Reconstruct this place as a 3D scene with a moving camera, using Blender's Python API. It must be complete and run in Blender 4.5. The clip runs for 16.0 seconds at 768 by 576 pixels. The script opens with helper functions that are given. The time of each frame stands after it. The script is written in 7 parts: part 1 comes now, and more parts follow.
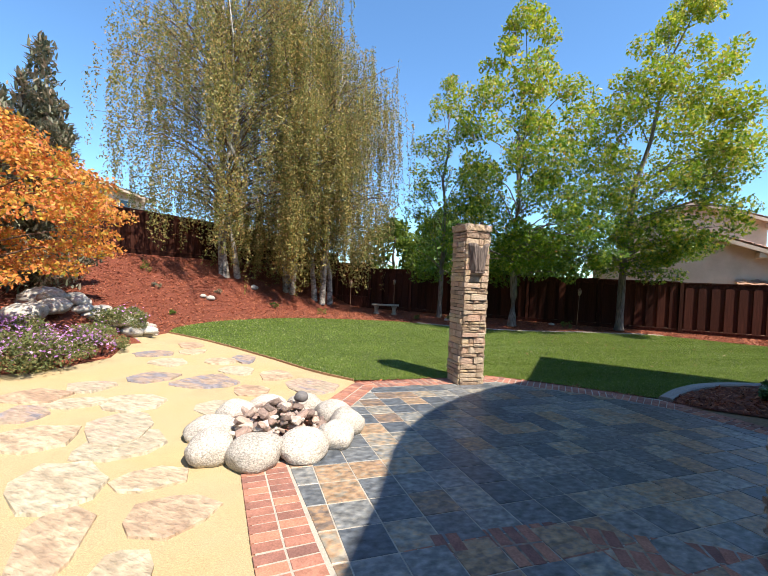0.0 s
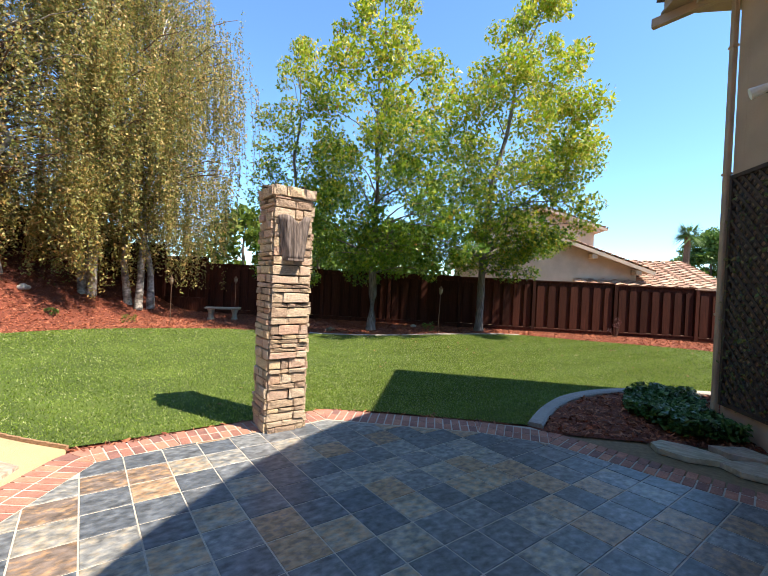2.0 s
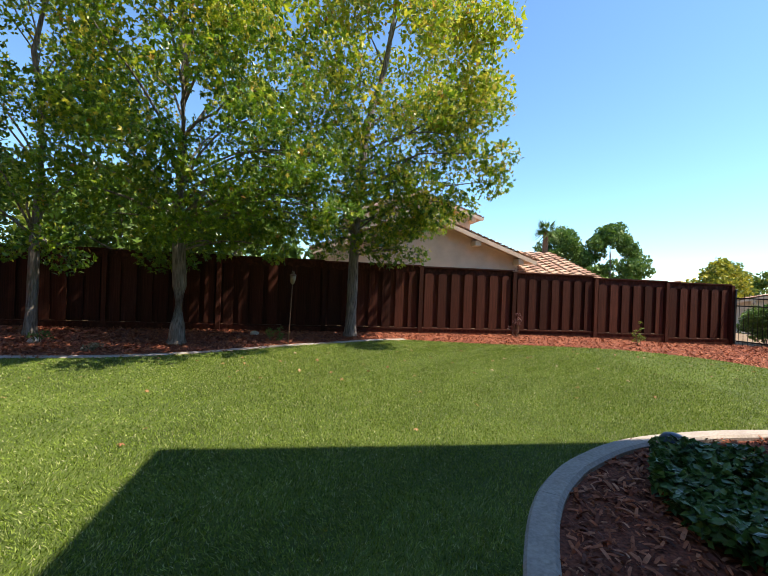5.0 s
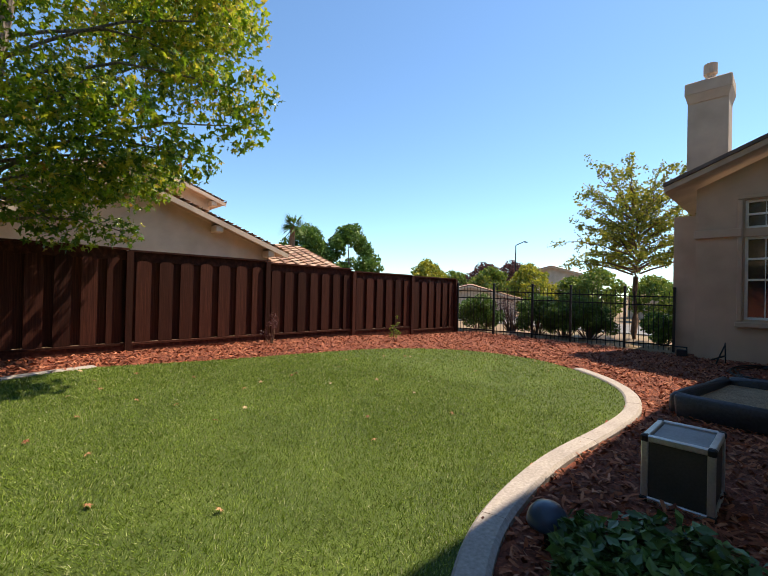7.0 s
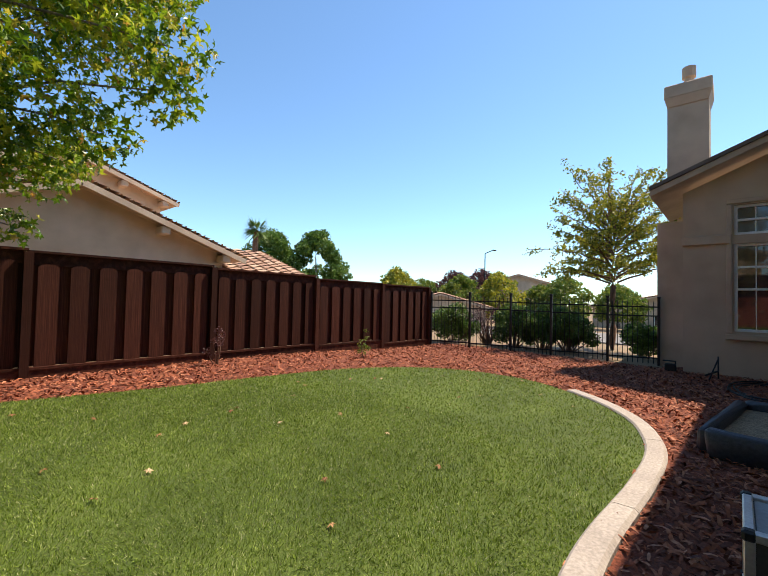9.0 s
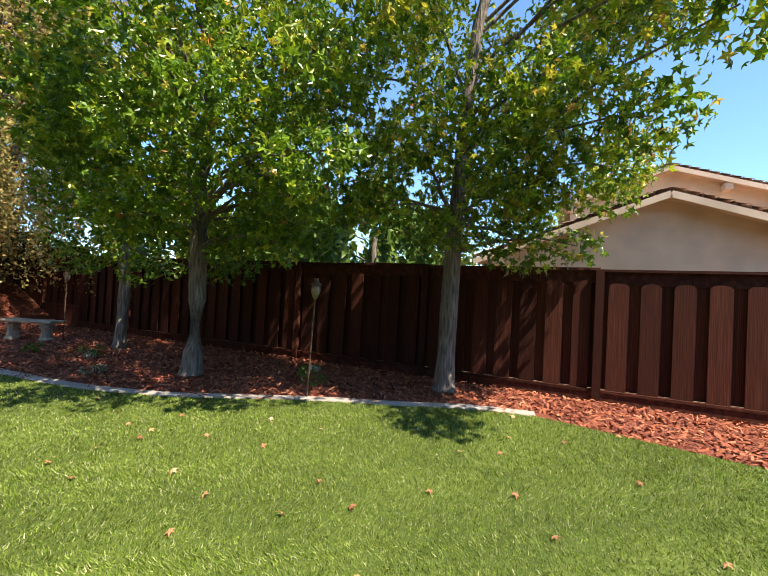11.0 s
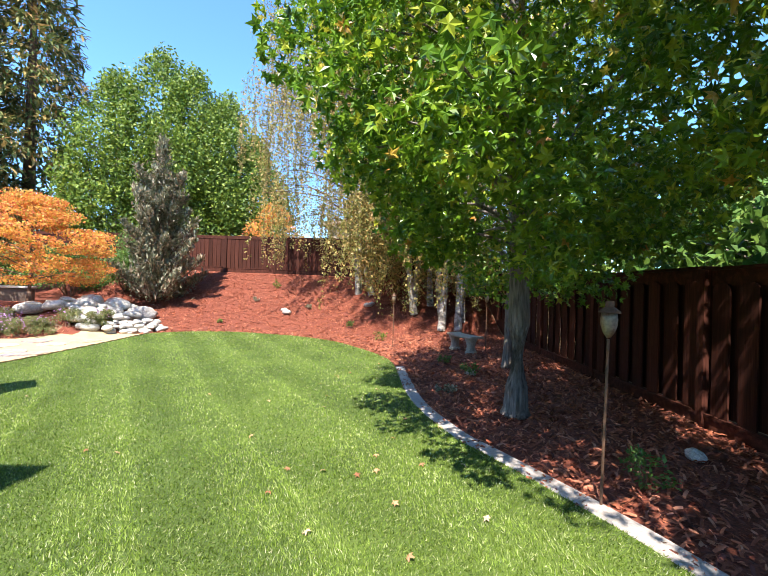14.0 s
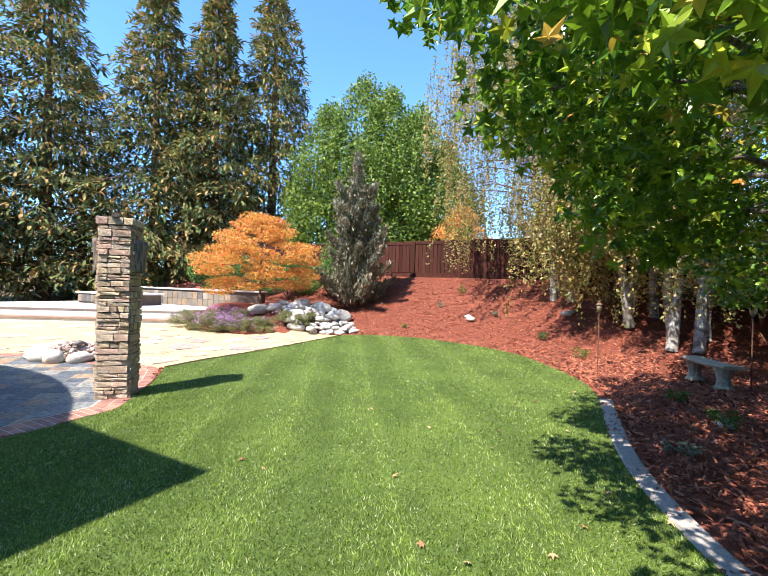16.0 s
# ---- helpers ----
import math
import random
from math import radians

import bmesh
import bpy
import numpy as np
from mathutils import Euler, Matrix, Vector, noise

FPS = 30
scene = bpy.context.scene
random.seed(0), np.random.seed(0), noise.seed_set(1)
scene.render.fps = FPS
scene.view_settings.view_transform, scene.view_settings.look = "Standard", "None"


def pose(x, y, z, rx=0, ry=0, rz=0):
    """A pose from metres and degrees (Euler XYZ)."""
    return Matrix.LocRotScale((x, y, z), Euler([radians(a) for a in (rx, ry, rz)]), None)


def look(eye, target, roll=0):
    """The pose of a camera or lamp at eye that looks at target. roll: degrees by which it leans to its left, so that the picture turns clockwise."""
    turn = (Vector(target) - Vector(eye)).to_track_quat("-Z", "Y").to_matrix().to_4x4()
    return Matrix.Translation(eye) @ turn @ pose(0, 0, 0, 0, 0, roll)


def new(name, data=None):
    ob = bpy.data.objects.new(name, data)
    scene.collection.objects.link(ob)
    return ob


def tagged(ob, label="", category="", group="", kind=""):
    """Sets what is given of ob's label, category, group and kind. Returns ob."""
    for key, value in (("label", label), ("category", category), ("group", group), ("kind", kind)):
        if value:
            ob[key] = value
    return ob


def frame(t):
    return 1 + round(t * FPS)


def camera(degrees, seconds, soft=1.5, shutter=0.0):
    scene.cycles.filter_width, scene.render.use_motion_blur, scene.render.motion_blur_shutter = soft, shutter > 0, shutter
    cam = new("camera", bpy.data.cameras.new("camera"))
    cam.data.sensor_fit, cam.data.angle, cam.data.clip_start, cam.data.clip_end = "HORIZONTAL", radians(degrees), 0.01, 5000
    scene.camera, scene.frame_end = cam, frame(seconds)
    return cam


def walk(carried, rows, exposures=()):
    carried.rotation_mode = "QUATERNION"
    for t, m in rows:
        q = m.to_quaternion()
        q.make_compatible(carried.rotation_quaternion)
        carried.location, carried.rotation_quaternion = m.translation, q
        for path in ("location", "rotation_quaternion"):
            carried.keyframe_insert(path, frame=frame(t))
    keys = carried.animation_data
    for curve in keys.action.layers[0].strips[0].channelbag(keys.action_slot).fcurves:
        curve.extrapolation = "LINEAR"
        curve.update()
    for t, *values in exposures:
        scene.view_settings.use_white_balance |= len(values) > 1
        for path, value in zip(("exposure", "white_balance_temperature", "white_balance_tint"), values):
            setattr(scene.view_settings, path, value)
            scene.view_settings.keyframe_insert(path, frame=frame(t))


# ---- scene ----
cam = camera(87.3, 16.0, soft=0.75)
PATH = [
    (0, (0.056, 0.097, 1.707), (-0.819, 1.895, 1.655), 2.4),
    (0.5, (0.02, 0.74, 1.676), (-0.615, 2.636, 1.627), 2.6),
    (1, (0.046, 1.402, 1.681), (-0.416, 3.348, 1.636), 2.6),
    (1.5, (0.09, 2.079, 1.677), (-0.266, 4.046, 1.642), 2.5),
    (2, (0.177, 2.768, 1.646), (-0.122, 4.745, 1.621), 2.5),
    (2.5, (0.281, 3.423, 1.629), (0.009, 5.404, 1.608), 2.4),
    (3, (0.408, 4.125, 1.525), (0.182, 6.112, 1.504), 2.4),
    (3.2, (0.422, 4.445, 1.51), (0.222, 6.435, 1.488), 2.5),
    (5.5, (0.762, 7.953, 1.322), (1.354, 9.863, 1.325), 1.9),
    (6, (1.019, 8.579, 1.279), (1.927, 10.361, 1.294), 1.8),
    (6.5, (1.333, 9.137, 1.267), (2.519, 10.748, 1.284), 1.6),
    (7, (1.57, 9.595, 1.318), (2.97, 11.022, 1.335), 1.3),
    (7.5, (1.858, 9.902, 1.33), (3.423, 11.148, 1.354), 1.1),
    (8, (2.092, 10.145, 1.299), (3.747, 11.266, 1.334), 1.0),
    (8.5, (2.259, 10.321, 1.344), (3.921, 11.432, 1.392), 1.1),
    (9, (2.426, 10.412, 1.368), (3.931, 11.728, 1.428), 1.3),
    (9.5, (2.579, 10.612, 1.275), (3.674, 12.284, 1.361), 1.8),
    (10, (2.702, 10.9, 1.341), (3.166, 12.844, 1.422), 2.5),
    (10.2, (2.782, 11.001, 1.353), (2.949, 12.992, 1.431), 2.8),
    (12.3, (3.543, 13.05, 1.57), (1.791, 14.014, 1.595), 1.6),
    (12.5, (3.55, 13.241, 1.571), (1.736, 14.083, 1.6), 1.5),
    (13, (3.512, 13.715, 1.614), (1.591, 14.271, 1.633), 1.3),
    (13.5, (3.353, 14.08, 1.632), (1.375, 14.372, 1.646), 1.4),
    (14, (3.106, 14.384, 1.663), (1.106, 14.344, 1.669), 1.6),
    (14.5, (2.858, 14.608, 1.666), (0.883, 14.29, 1.668), 1.6),
    (15, (2.528, 14.637, 1.687), (0.614, 14.057, 1.685), 1.4),
    (15.5, (2.182, 14.597, 1.72), (0.348, 13.798, 1.715), 1.5),
    (16, (1.948, 14.516, 1.731), (0.191, 13.56, 1.728), 1.6),
]
walk(cam, [(t, look(eye, target, roll)) for t, eye, target, roll in PATH],
     exposures=[(0.0, 0.73, 6900, 11), (1.0, 0.92, 7050, 12), (2.0, 1.06, 7150, 12), (3.0, 1.1, 7200, 12), (5.5, 0.7, 7600, 13), (7.0, 0.52, 7850, 14), (8.5, 0.55, 7850, 14), (10.0, 0.74, 7850, 14), (12.3, 1.46, 6800, 14), (14.0, 1.43, 6500, 12), (16.0, 1.28, 6350, 12)])

# ---- light ----
world = bpy.data.worlds.new("world")
scene.world = world
world.use_nodes = True
wn = world.node_tree
sky = wn.nodes.new("ShaderNodeTexSky")
sky.sky_type = "NISHITA"
sky.sun_disc = False
TO_SUN = Vector((4.03, -1.24, 6.45)).normalized()
sky.sun_elevation = math.asin(TO_SUN.z)
sky.sun_rotation = math.atan2(TO_SUN.x, TO_SUN.y)
sky.altitude, sky.air_density, sky.dust_density, sky.ozone_density = 300, 1.0, 0.1, 2.0
bg = wn.nodes["Background"]
tint = wn.nodes.new("ShaderNodeVectorMath")
tint.operation = "MULTIPLY"
tint.inputs[1].default_value = (0.72, 1.05, 1.27)
wn.links.new(sky.outputs[0], tint.inputs[0])
wn.links.new(tint.outputs[0], bg.inputs[0])
bg.inputs[1].default_value = 0.14
sun = new("sun", bpy.data.lights.new("sun", "SUN"))
sun.data.energy, sun.data.angle, sun.data.color = 5.6, radians(0.53), (1.0, 0.93, 0.82)
sun.matrix_world = look((0, 0, 30), Vector((0, 0, 30)) - TO_SUN)


# ---- materials ----
def mat(name, base, rough=0.8, var=(0.7, 1.25), scale=6.0, fine=60.0, bump=0.3, metal=0.0, tint=None, tint_amount=0.0,
        rand=0.0, stretch=(1, 1, 1), translucent=0.0, spec=0.4, island=0.0, coords="Object", bdist=0.01, detail=4):
    """A surface with broad and fine variation, relief, a second hue in blotches and a change from piece to piece."""
    m = bpy.data.materials.new(name)
    m.use_nodes = True
    n, l = m.node_tree.nodes, m.node_tree.links
    b = n["Principled BSDF"]
    tc = n.new("ShaderNodeTexCoord")
    mp = n.new("ShaderNodeMapping")
    mp.inputs["Scale"].default_value = stretch
    l.new(tc.outputs[coords], mp.inputs[0])
    vec = mp.outputs[0]
    if rand:
        oi = n.new("ShaderNodeObjectInfo")
        ml = n.new("ShaderNodeMath"); ml.operation = "MULTIPLY"; ml.inputs[1].default_value = 57.0
        l.new(oi.outputs["Random"], ml.inputs[0])
        ad = n.new("ShaderNodeVectorMath"); ad.operation = "ADD"
        l.new(vec, ad.inputs[0]); l.new(ml.outputs[0], ad.inputs[1])
        vec = ad.outputs[0]
    n1 = n.new("ShaderNodeTexNoise"); n1.inputs["Scale"].default_value = scale; n1.inputs["Detail"].default_value = 4
    n2 = n.new("ShaderNodeTexNoise"); n2.inputs["Scale"].default_value = fine; n2.inputs["Detail"].default_value = detail
    l.new(vec, n1.inputs["Vector"]); l.new(vec, n2.inputs["Vector"])
    mix = n.new("ShaderNodeMix"); mix.data_type = "RGBA"
    a = mix.inputs[6]; c = mix.inputs[7]
    a.default_value = (*base, 1)
    c.default_value = (*(tint or base), 1)
    r0 = n.new("ShaderNodeMapRange"); r0.inputs[1].default_value = 0.45; r0.inputs[2].default_value = 0.62
    r0.inputs[4].default_value = tint_amount
    l.new(n1.outputs[0], r0.inputs[0]); l.new(r0.outputs[0], mix.inputs[0])
    r1 = n.new("ShaderNodeMapRange"); r1.inputs[1].default_value = 0.25; r1.inputs[2].default_value = 0.75
    r1.inputs[3].default_value, r1.inputs[4].default_value = var
    l.new(n2.outputs[0], r1.inputs[0])
    val = r1.outputs[0]
    r2 = n.new("ShaderNodeMapRange"); r2.inputs[1].default_value = 0.3; r2.inputs[2].default_value = 0.7
    r2.inputs[3].default_value, r2.inputs[4].default_value = 0.85, 1.15
    l.new(n1.outputs[0], r2.inputs[0])
    mm = n.new("ShaderNodeMath"); mm.operation = "MULTIPLY"
    l.new(val, mm.inputs[0]); l.new(r2.outputs[0], mm.inputs[1]); val = mm.outputs[0]
    for amount, socket in ((rand, "Random"), (island, "Random Per Island")):
        if amount:
            src = n.new("ShaderNodeObjectInfo" if socket == "Random" else "ShaderNodeNewGeometry")
            r3 = n.new("ShaderNodeMapRange")
            r3.inputs[3].default_value, r3.inputs[4].default_value = 1 - amount, 1 + amount
            l.new(src.outputs[socket], r3.inputs[0])
            m3 = n.new("ShaderNodeMath"); m3.operation = "MULTIPLY"
            l.new(val, m3.inputs[0]); l.new(r3.outputs[0], m3.inputs[1]); val = m3.outputs[0]
    sc = n.new("ShaderNodeVectorMath"); sc.operation = "SCALE"
    l.new(mix.outputs[2], sc.inputs[0]); l.new(val, sc.inputs["Scale"])
    l.new(sc.outputs[0], b.inputs["Base Color"])
    b.inputs["Roughness"].default_value = rough
    b.inputs["Metallic"].default_value = metal
    b.inputs["Specular IOR Level"].default_value = spec
    if bump:
        bp = n.new("ShaderNodeBump"); bp.inputs["Strength"].default_value = bump; bp.inputs["Distance"].default_value = bdist
        l.new(n2.outputs[0], bp.inputs["Height"]); l.new(bp.outputs[0], b.inputs["Normal"])
    if translucent:
        tr = n.new("ShaderNodeBsdfTranslucent"); l.new(sc.outputs[0], tr.inputs[0])
        ms = n.new("ShaderNodeMixShader"); ms.inputs[0].default_value = translucent
        l.new(b.outputs[0], ms.inputs[1]); l.new(tr.outputs[0], ms.inputs[2])
        l.new(ms.outputs[0], n["Material Output"].inputs[0])
    return m


def ramp_mat(name, stops, rough=0.8, fine=60.0, bump=0.3, source="Random", blotch=0.0, blotch_scale=5.0, var=(0.75, 1.25),
             translucent=0.0, spec=0.4, stretch=(1, 1, 1), bdist=0.01, detail=4):
    """Each piece (object or island) takes a colour of the ramp; blotch blends neighbouring colours within a piece."""
    m = mat(name, (1, 1, 1), rough, var, blotch_scale, fine, bump, rand=0.001 if source == "Random" else 0.0, translucent=translucent, spec=spec, stretch=stretch, bdist=bdist, detail=detail)
    n, l = m.node_tree.nodes, m.node_tree.links
    src = n.new("ShaderNodeObjectInfo" if source == "Random" else "ShaderNodeNewGeometry")
    sock = src.outputs["Random" if source == "Random" else "Random Per Island"]
    noise1 = [x for x in n if x.bl_idname == "ShaderNodeTexNoise"][0]
    sub = n.new("ShaderNodeMath"); sub.operation = "SUBTRACT"; sub.inputs[1].default_value = 0.5
    l.new(noise1.outputs[0], sub.inputs[0])
    mad = n.new("ShaderNodeMath"); mad.operation = "MULTIPLY_ADD"; mad.inputs[1].default_value = blotch
    l.new(sub.outputs[0], mad.inputs[0]); l.new(sock, mad.inputs[2])
    cr = n.new("ShaderNodeValToRGB")
    cr.color_ramp.interpolation = "LINEAR"
    e = cr.color_ramp.elements
    while len(e) < len(stops):
        e.new(0.5)
    for k, (p, c) in enumerate(stops):
        e[k].position = p
        e[k].color = (*c, 1)
    l.new(mad.outputs[0], cr.inputs[0])
    mix = [x for x in n if x.bl_idname == "ShaderNodeMix"][0]
    l.new(cr.outputs[0], mix.inputs[6]); l.new(cr.outputs[0], mix.inputs[7])
    return m


M_MULCH = mat("bark_mulch_ground", (0.19, 0.050, 0.027), 0.95, (0.3, 1.5), 3, 45, 1.0, tint=(0.16, 0.045, 0.028), tint_amount=0.6)
M_CHIP = ramp_mat("bark_chip", [(0.0, (0.10, 0.032, 0.024)), (0.35, (0.24, 0.070, 0.036)), (0.75, (0.36, 0.112, 0.055)), (1.0, (0.46, 0.20, 0.12))], 0.9, 40, 0.5, "Island")
M_LAWN = mat("lawn_soil_and_turf", (0.055, 0.09, 0.012), 0.9, (0.4, 1.5), 0.9, 90, 0.8, tint=(0.08, 0.12, 0.018), tint_amount=0.7)
M_BLADE = ramp_mat("grass_blade", [(0.0, (0.045, 0.082, 0.010)), (0.35, (0.128, 0.206, 0.023)), (0.8, (0.27, 0.36, 0.082)), (0.94, (0.41, 0.46, 0.22)), (1.0, (0.55, 0.55, 0.36))], 0.75, 20, 0.0, "Island", translucent=0.36, spec=0.1)
M_SAND = mat("decomposed_granite", (0.47, 0.375, 0.215), 0.95, (0.72, 1.16), 1.3, 110, 0.8, tint=(0.42, 0.29, 0.14), tint_amount=0.6)
M_SLATE = ramp_mat("slate_tile", [(0.0, (0.085, 0.098, 0.115)), (0.4, (0.14, 0.15, 0.158)), (0.6, (0.20, 0.205, 0.20)), (0.74, (0.27, 0.24, 0.19)), (0.88, (0.34, 0.215, 0.125)), (1.0, (0.16, 0.125, 0.105))], 0.4, 13, 0.5, "Random", 0.7, 15, (0.4, 1.6), stretch=(1, 1.4, 1), detail=8)
M_GROUT = mat("pale_grout", (0.42, 0.38, 0.32), 0.95, (0.8, 1.1), 4, 90, 0.4)
M_BRICK = ramp_mat("paver_brick", [(0.0, (0.20, 0.10, 0.085)), (0.4, (0.30, 0.135, 0.10)), (0.8, (0.38, 0.17, 0.12)), (1.0, (0.42, 0.20, 0.13))], 0.85, 70, 0.4, "Random", 0.3, 9)
M_KERB = mat("concrete_kerb", (0.37, 0.33, 0.30), 0.9, (0.7, 1.15), 3, 40, 0.4, tint=(0.33, 0.30, 0.27), tint_amount=0.5)
M_STONE = ramp_mat("ledge_stone", [(0.0, (0.42, 0.29, 0.21)), (0.3, (0.62, 0.47, 0.33)), (0.6, (0.68, 0.54, 0.40)), (0.8, (0.60, 0.38, 0.29)), (1.0, (0.72, 0.56, 0.35))], 0.9, 22, 1.0, "Random", 0.35, 7, (0.6, 1.3), bdist=0.02, detail=6)
M_MORTAR = mat("dark_joint_mortar", (0.12, 0.09, 0.07), 0.95, (0.7, 1.2), 5, 60, 0.4)
M_FENCE = mat("stained_fence_board", (0.048, 0.015, 0.010), 0.75, (0.6, 1.35), 2.5, 22, 0.25, tint=(0.08, 0.027, 0.017), tint_amount=0.8, rand=0.36, spec=0.15, stretch=(14, 14, 0.8))
M_STUCCO = mat("tan_stucco", (0.50, 0.37, 0.27), 0.95, (0.9, 1.08), 1.2, 120, 0.5)
M_STUCCO_N = mat("pale_stucco", (0.56, 0.44, 0.33), 0.95, (0.9, 1.08), 1.2, 100, 0.4)
M_TRIM = mat("tan_painted_trim", (0.44, 0.32, 0.23), 0.7, (0.92, 1.06), 2, 60, 0.1)
M_WHITE = mat("white_vinyl_frame", (0.78, 0.77, 0.74), 0.4, (0.95, 1.03), 2, 60, 0.05)
M_ROOFTILE = ramp_mat("clay_roof_tile", [(0.0, (0.30, 0.17, 0.12)), (0.5, (0.42, 0.26, 0.18)), (1.0, (0.52, 0.36, 0.26))], 0.9, 30, 0.4, "Island")
M_ROOFDARK = mat("brown_roof_tile", (0.13, 0.10, 0.085), 0.9, (0.7, 1.3), 3, 40, 0.5)
M_BARK = mat("grey_furrowed_bark", (0.20, 0.17, 0.145), 0.95, (0.25, 1.6), 3, 34, 1.0, stretch=(1, 1, 0.13), bdist=0.04, detail=5)
M_BIRCH = mat("white_birch_bark", (0.52, 0.49, 0.44), 0.85, (0.4, 1.2), 3.5, 10, 0.7, tint=(0.12, 0.10, 0.085), tint_amount=0.85, stretch=(1, 1, 1.5))
M_BROWNBARK = mat("reddish_bark", (0.16, 0.095, 0.065), 0.95, (0.5, 1.4), 3, 25, 0.8, stretch=(1, 1, 0.3))
M_BLACK = mat("black_iron", (0.018, 0.018, 0.02), 0.5, (0.8, 1.3), 4, 60, 0.1, metal=0.3)


# ---- helpers for building ----
rng = np.random.default_rng(7)


def np_mesh(name, verts, faces, materials, slots=None, smooth=False):
    me = bpy.data.meshes.new(name)
    verts = np.asarray(verts, dtype=np.float32).reshape(-1, 3)
    faces = np.asarray(faces, dtype=np.int32)
    k = faces.shape[1]
    me.vertices.add(len(verts)); me.vertices.foreach_set("co", verts.ravel())
    me.loops.add(faces.size); me.loops.foreach_set("vertex_index", faces.ravel())
    me.polygons.add(len(faces))
    me.polygons.foreach_set("loop_start", np.arange(0, faces.size, k, dtype=np.int32))
    if slots is not None:
        me.polygons.foreach_set("material_index", np.asarray(slots, dtype=np.int32))
    me.polygons.foreach_set("use_smooth", np.full(len(faces), smooth))
    for m in (materials if isinstance(materials, (list, tuple)) else [materials]):
        me.materials.append(m)
    me.update(calc_edges=True)
    return me


def bm_mesh(name, bm, material, smooth=False):
    me = bpy.data.meshes.new(name)
    bm.normal_update()
    bm.to_mesh(me); bm.free()
    for m in (material if isinstance(material, (list, tuple)) else [material]):
        me.materials.append(m)
    if smooth:
        me.polygons.foreach_set("use_smooth", np.full(len(me.polygons), True))
    return me


def part(name, bm, material, parent, label="", smooth=False):
    me = bm if isinstance(bm, bpy.types.Mesh) else bm_mesh(name, bm, material, smooth)
    ob = new(name, me)
    ob.parent = parent
    return tagged(ob, label) if label else ob


def thing(name, m, label, category, group="", kind=""):
    ob = new(name)
    ob.empty_display_size = 0.1
    ob.matrix_basis = m
    return tagged(ob, label, category, group, kind)


def box(bm, c, s, rot=None, bevel=0.0):
    r = bmesh.ops.create_cube(bm, size=1.0)
    m = Matrix.Translation(c) @ (rot.to_4x4() if rot is not None else Matrix.Identity(4)) @ Matrix.Diagonal((*s, 1))
    bmesh.ops.transform(bm, matrix=m, verts=r["verts"])
    if bevel:
        es = list({e for v in r["verts"] for e in v.link_edges})
        bmesh.ops.bevel(bm, geom=es, offset=bevel, segments=1, affect="EDGES")
    return bm


def boxed(c, s, rot=None, bevel=0.0):
    return box(bmesh.new(), c, s, rot, bevel)


def rod(bm, a, b, r0, r1=None, seg=8):
    a, b = Vector(a), Vector(b)
    d = b - a
    q = d.to_track_quat("Z", "Y").to_matrix().to_4x4()
    r = bmesh.ops.create_cone(bm, cap_ends=True, segments=seg, radius1=r0, radius2=r0 if r1 is None else r1, depth=d.length)
    bmesh.ops.transform(bm, matrix=Matrix.Translation((a + b) / 2) @ q, verts=r["verts"])
    return bm


def lathe(bm, profile, seg=16, centre=(0, 0, 0)):
    rings = []
    for r, z in profile:
        rings.append([bm.verts.new((centre[0] + r * math.cos(2 * math.pi * k / seg), centre[1] + r * math.sin(2 * math.pi * k / seg), centre[2] + z)) for k in range(seg)])
    for a, b in zip(rings, rings[1:]):
        for k in range(seg):
            bm.faces.new((a[k], a[(k + 1) % seg], b[(k + 1) % seg], b[k]))
    bm.faces.new(rings[0][::-1]); bm.faces.new(rings[-1])
    return bm


def smooth01(v):
    v = np.clip(v, 0.0, 1.0)
    return v * v * (3 - 2 * v)


def ground_z(x, y):
    """The lie of the land: a patio that falls away from the house, a nearly level lawn, a steep bank in the west."""
    x, y = np.asarray(x, float), np.asarray(y, float)
    a = -0.02 - 0.025 * np.clip(y, -2, 7.0)
    north = 0.28 * smooth01((y - 10) / 8.3) * (1 - 0.7 * smooth01((x - 7) / 6))
    west = 0.25 * smooth01((-x - 2) / 8) * (1 - smooth01((y - 9) / 8))
    d = -x - 10.6
    bank = 0.43 * 0.5 * (d + np.sqrt(d * d + 0.15))
    bed = 0.75 * smooth01((-x - 7.7) / 1.5) * (1 - smooth01((y - 4.4) / 1.9)) * smooth01((y + 0.6) / 1.6)
    bank = np.minimum(bank, 2.25 + 0.02 * np.abs(d))
    return a + north + west + np.maximum(bank, bed)


def gz(x, y):
    return float(ground_z(x, y))


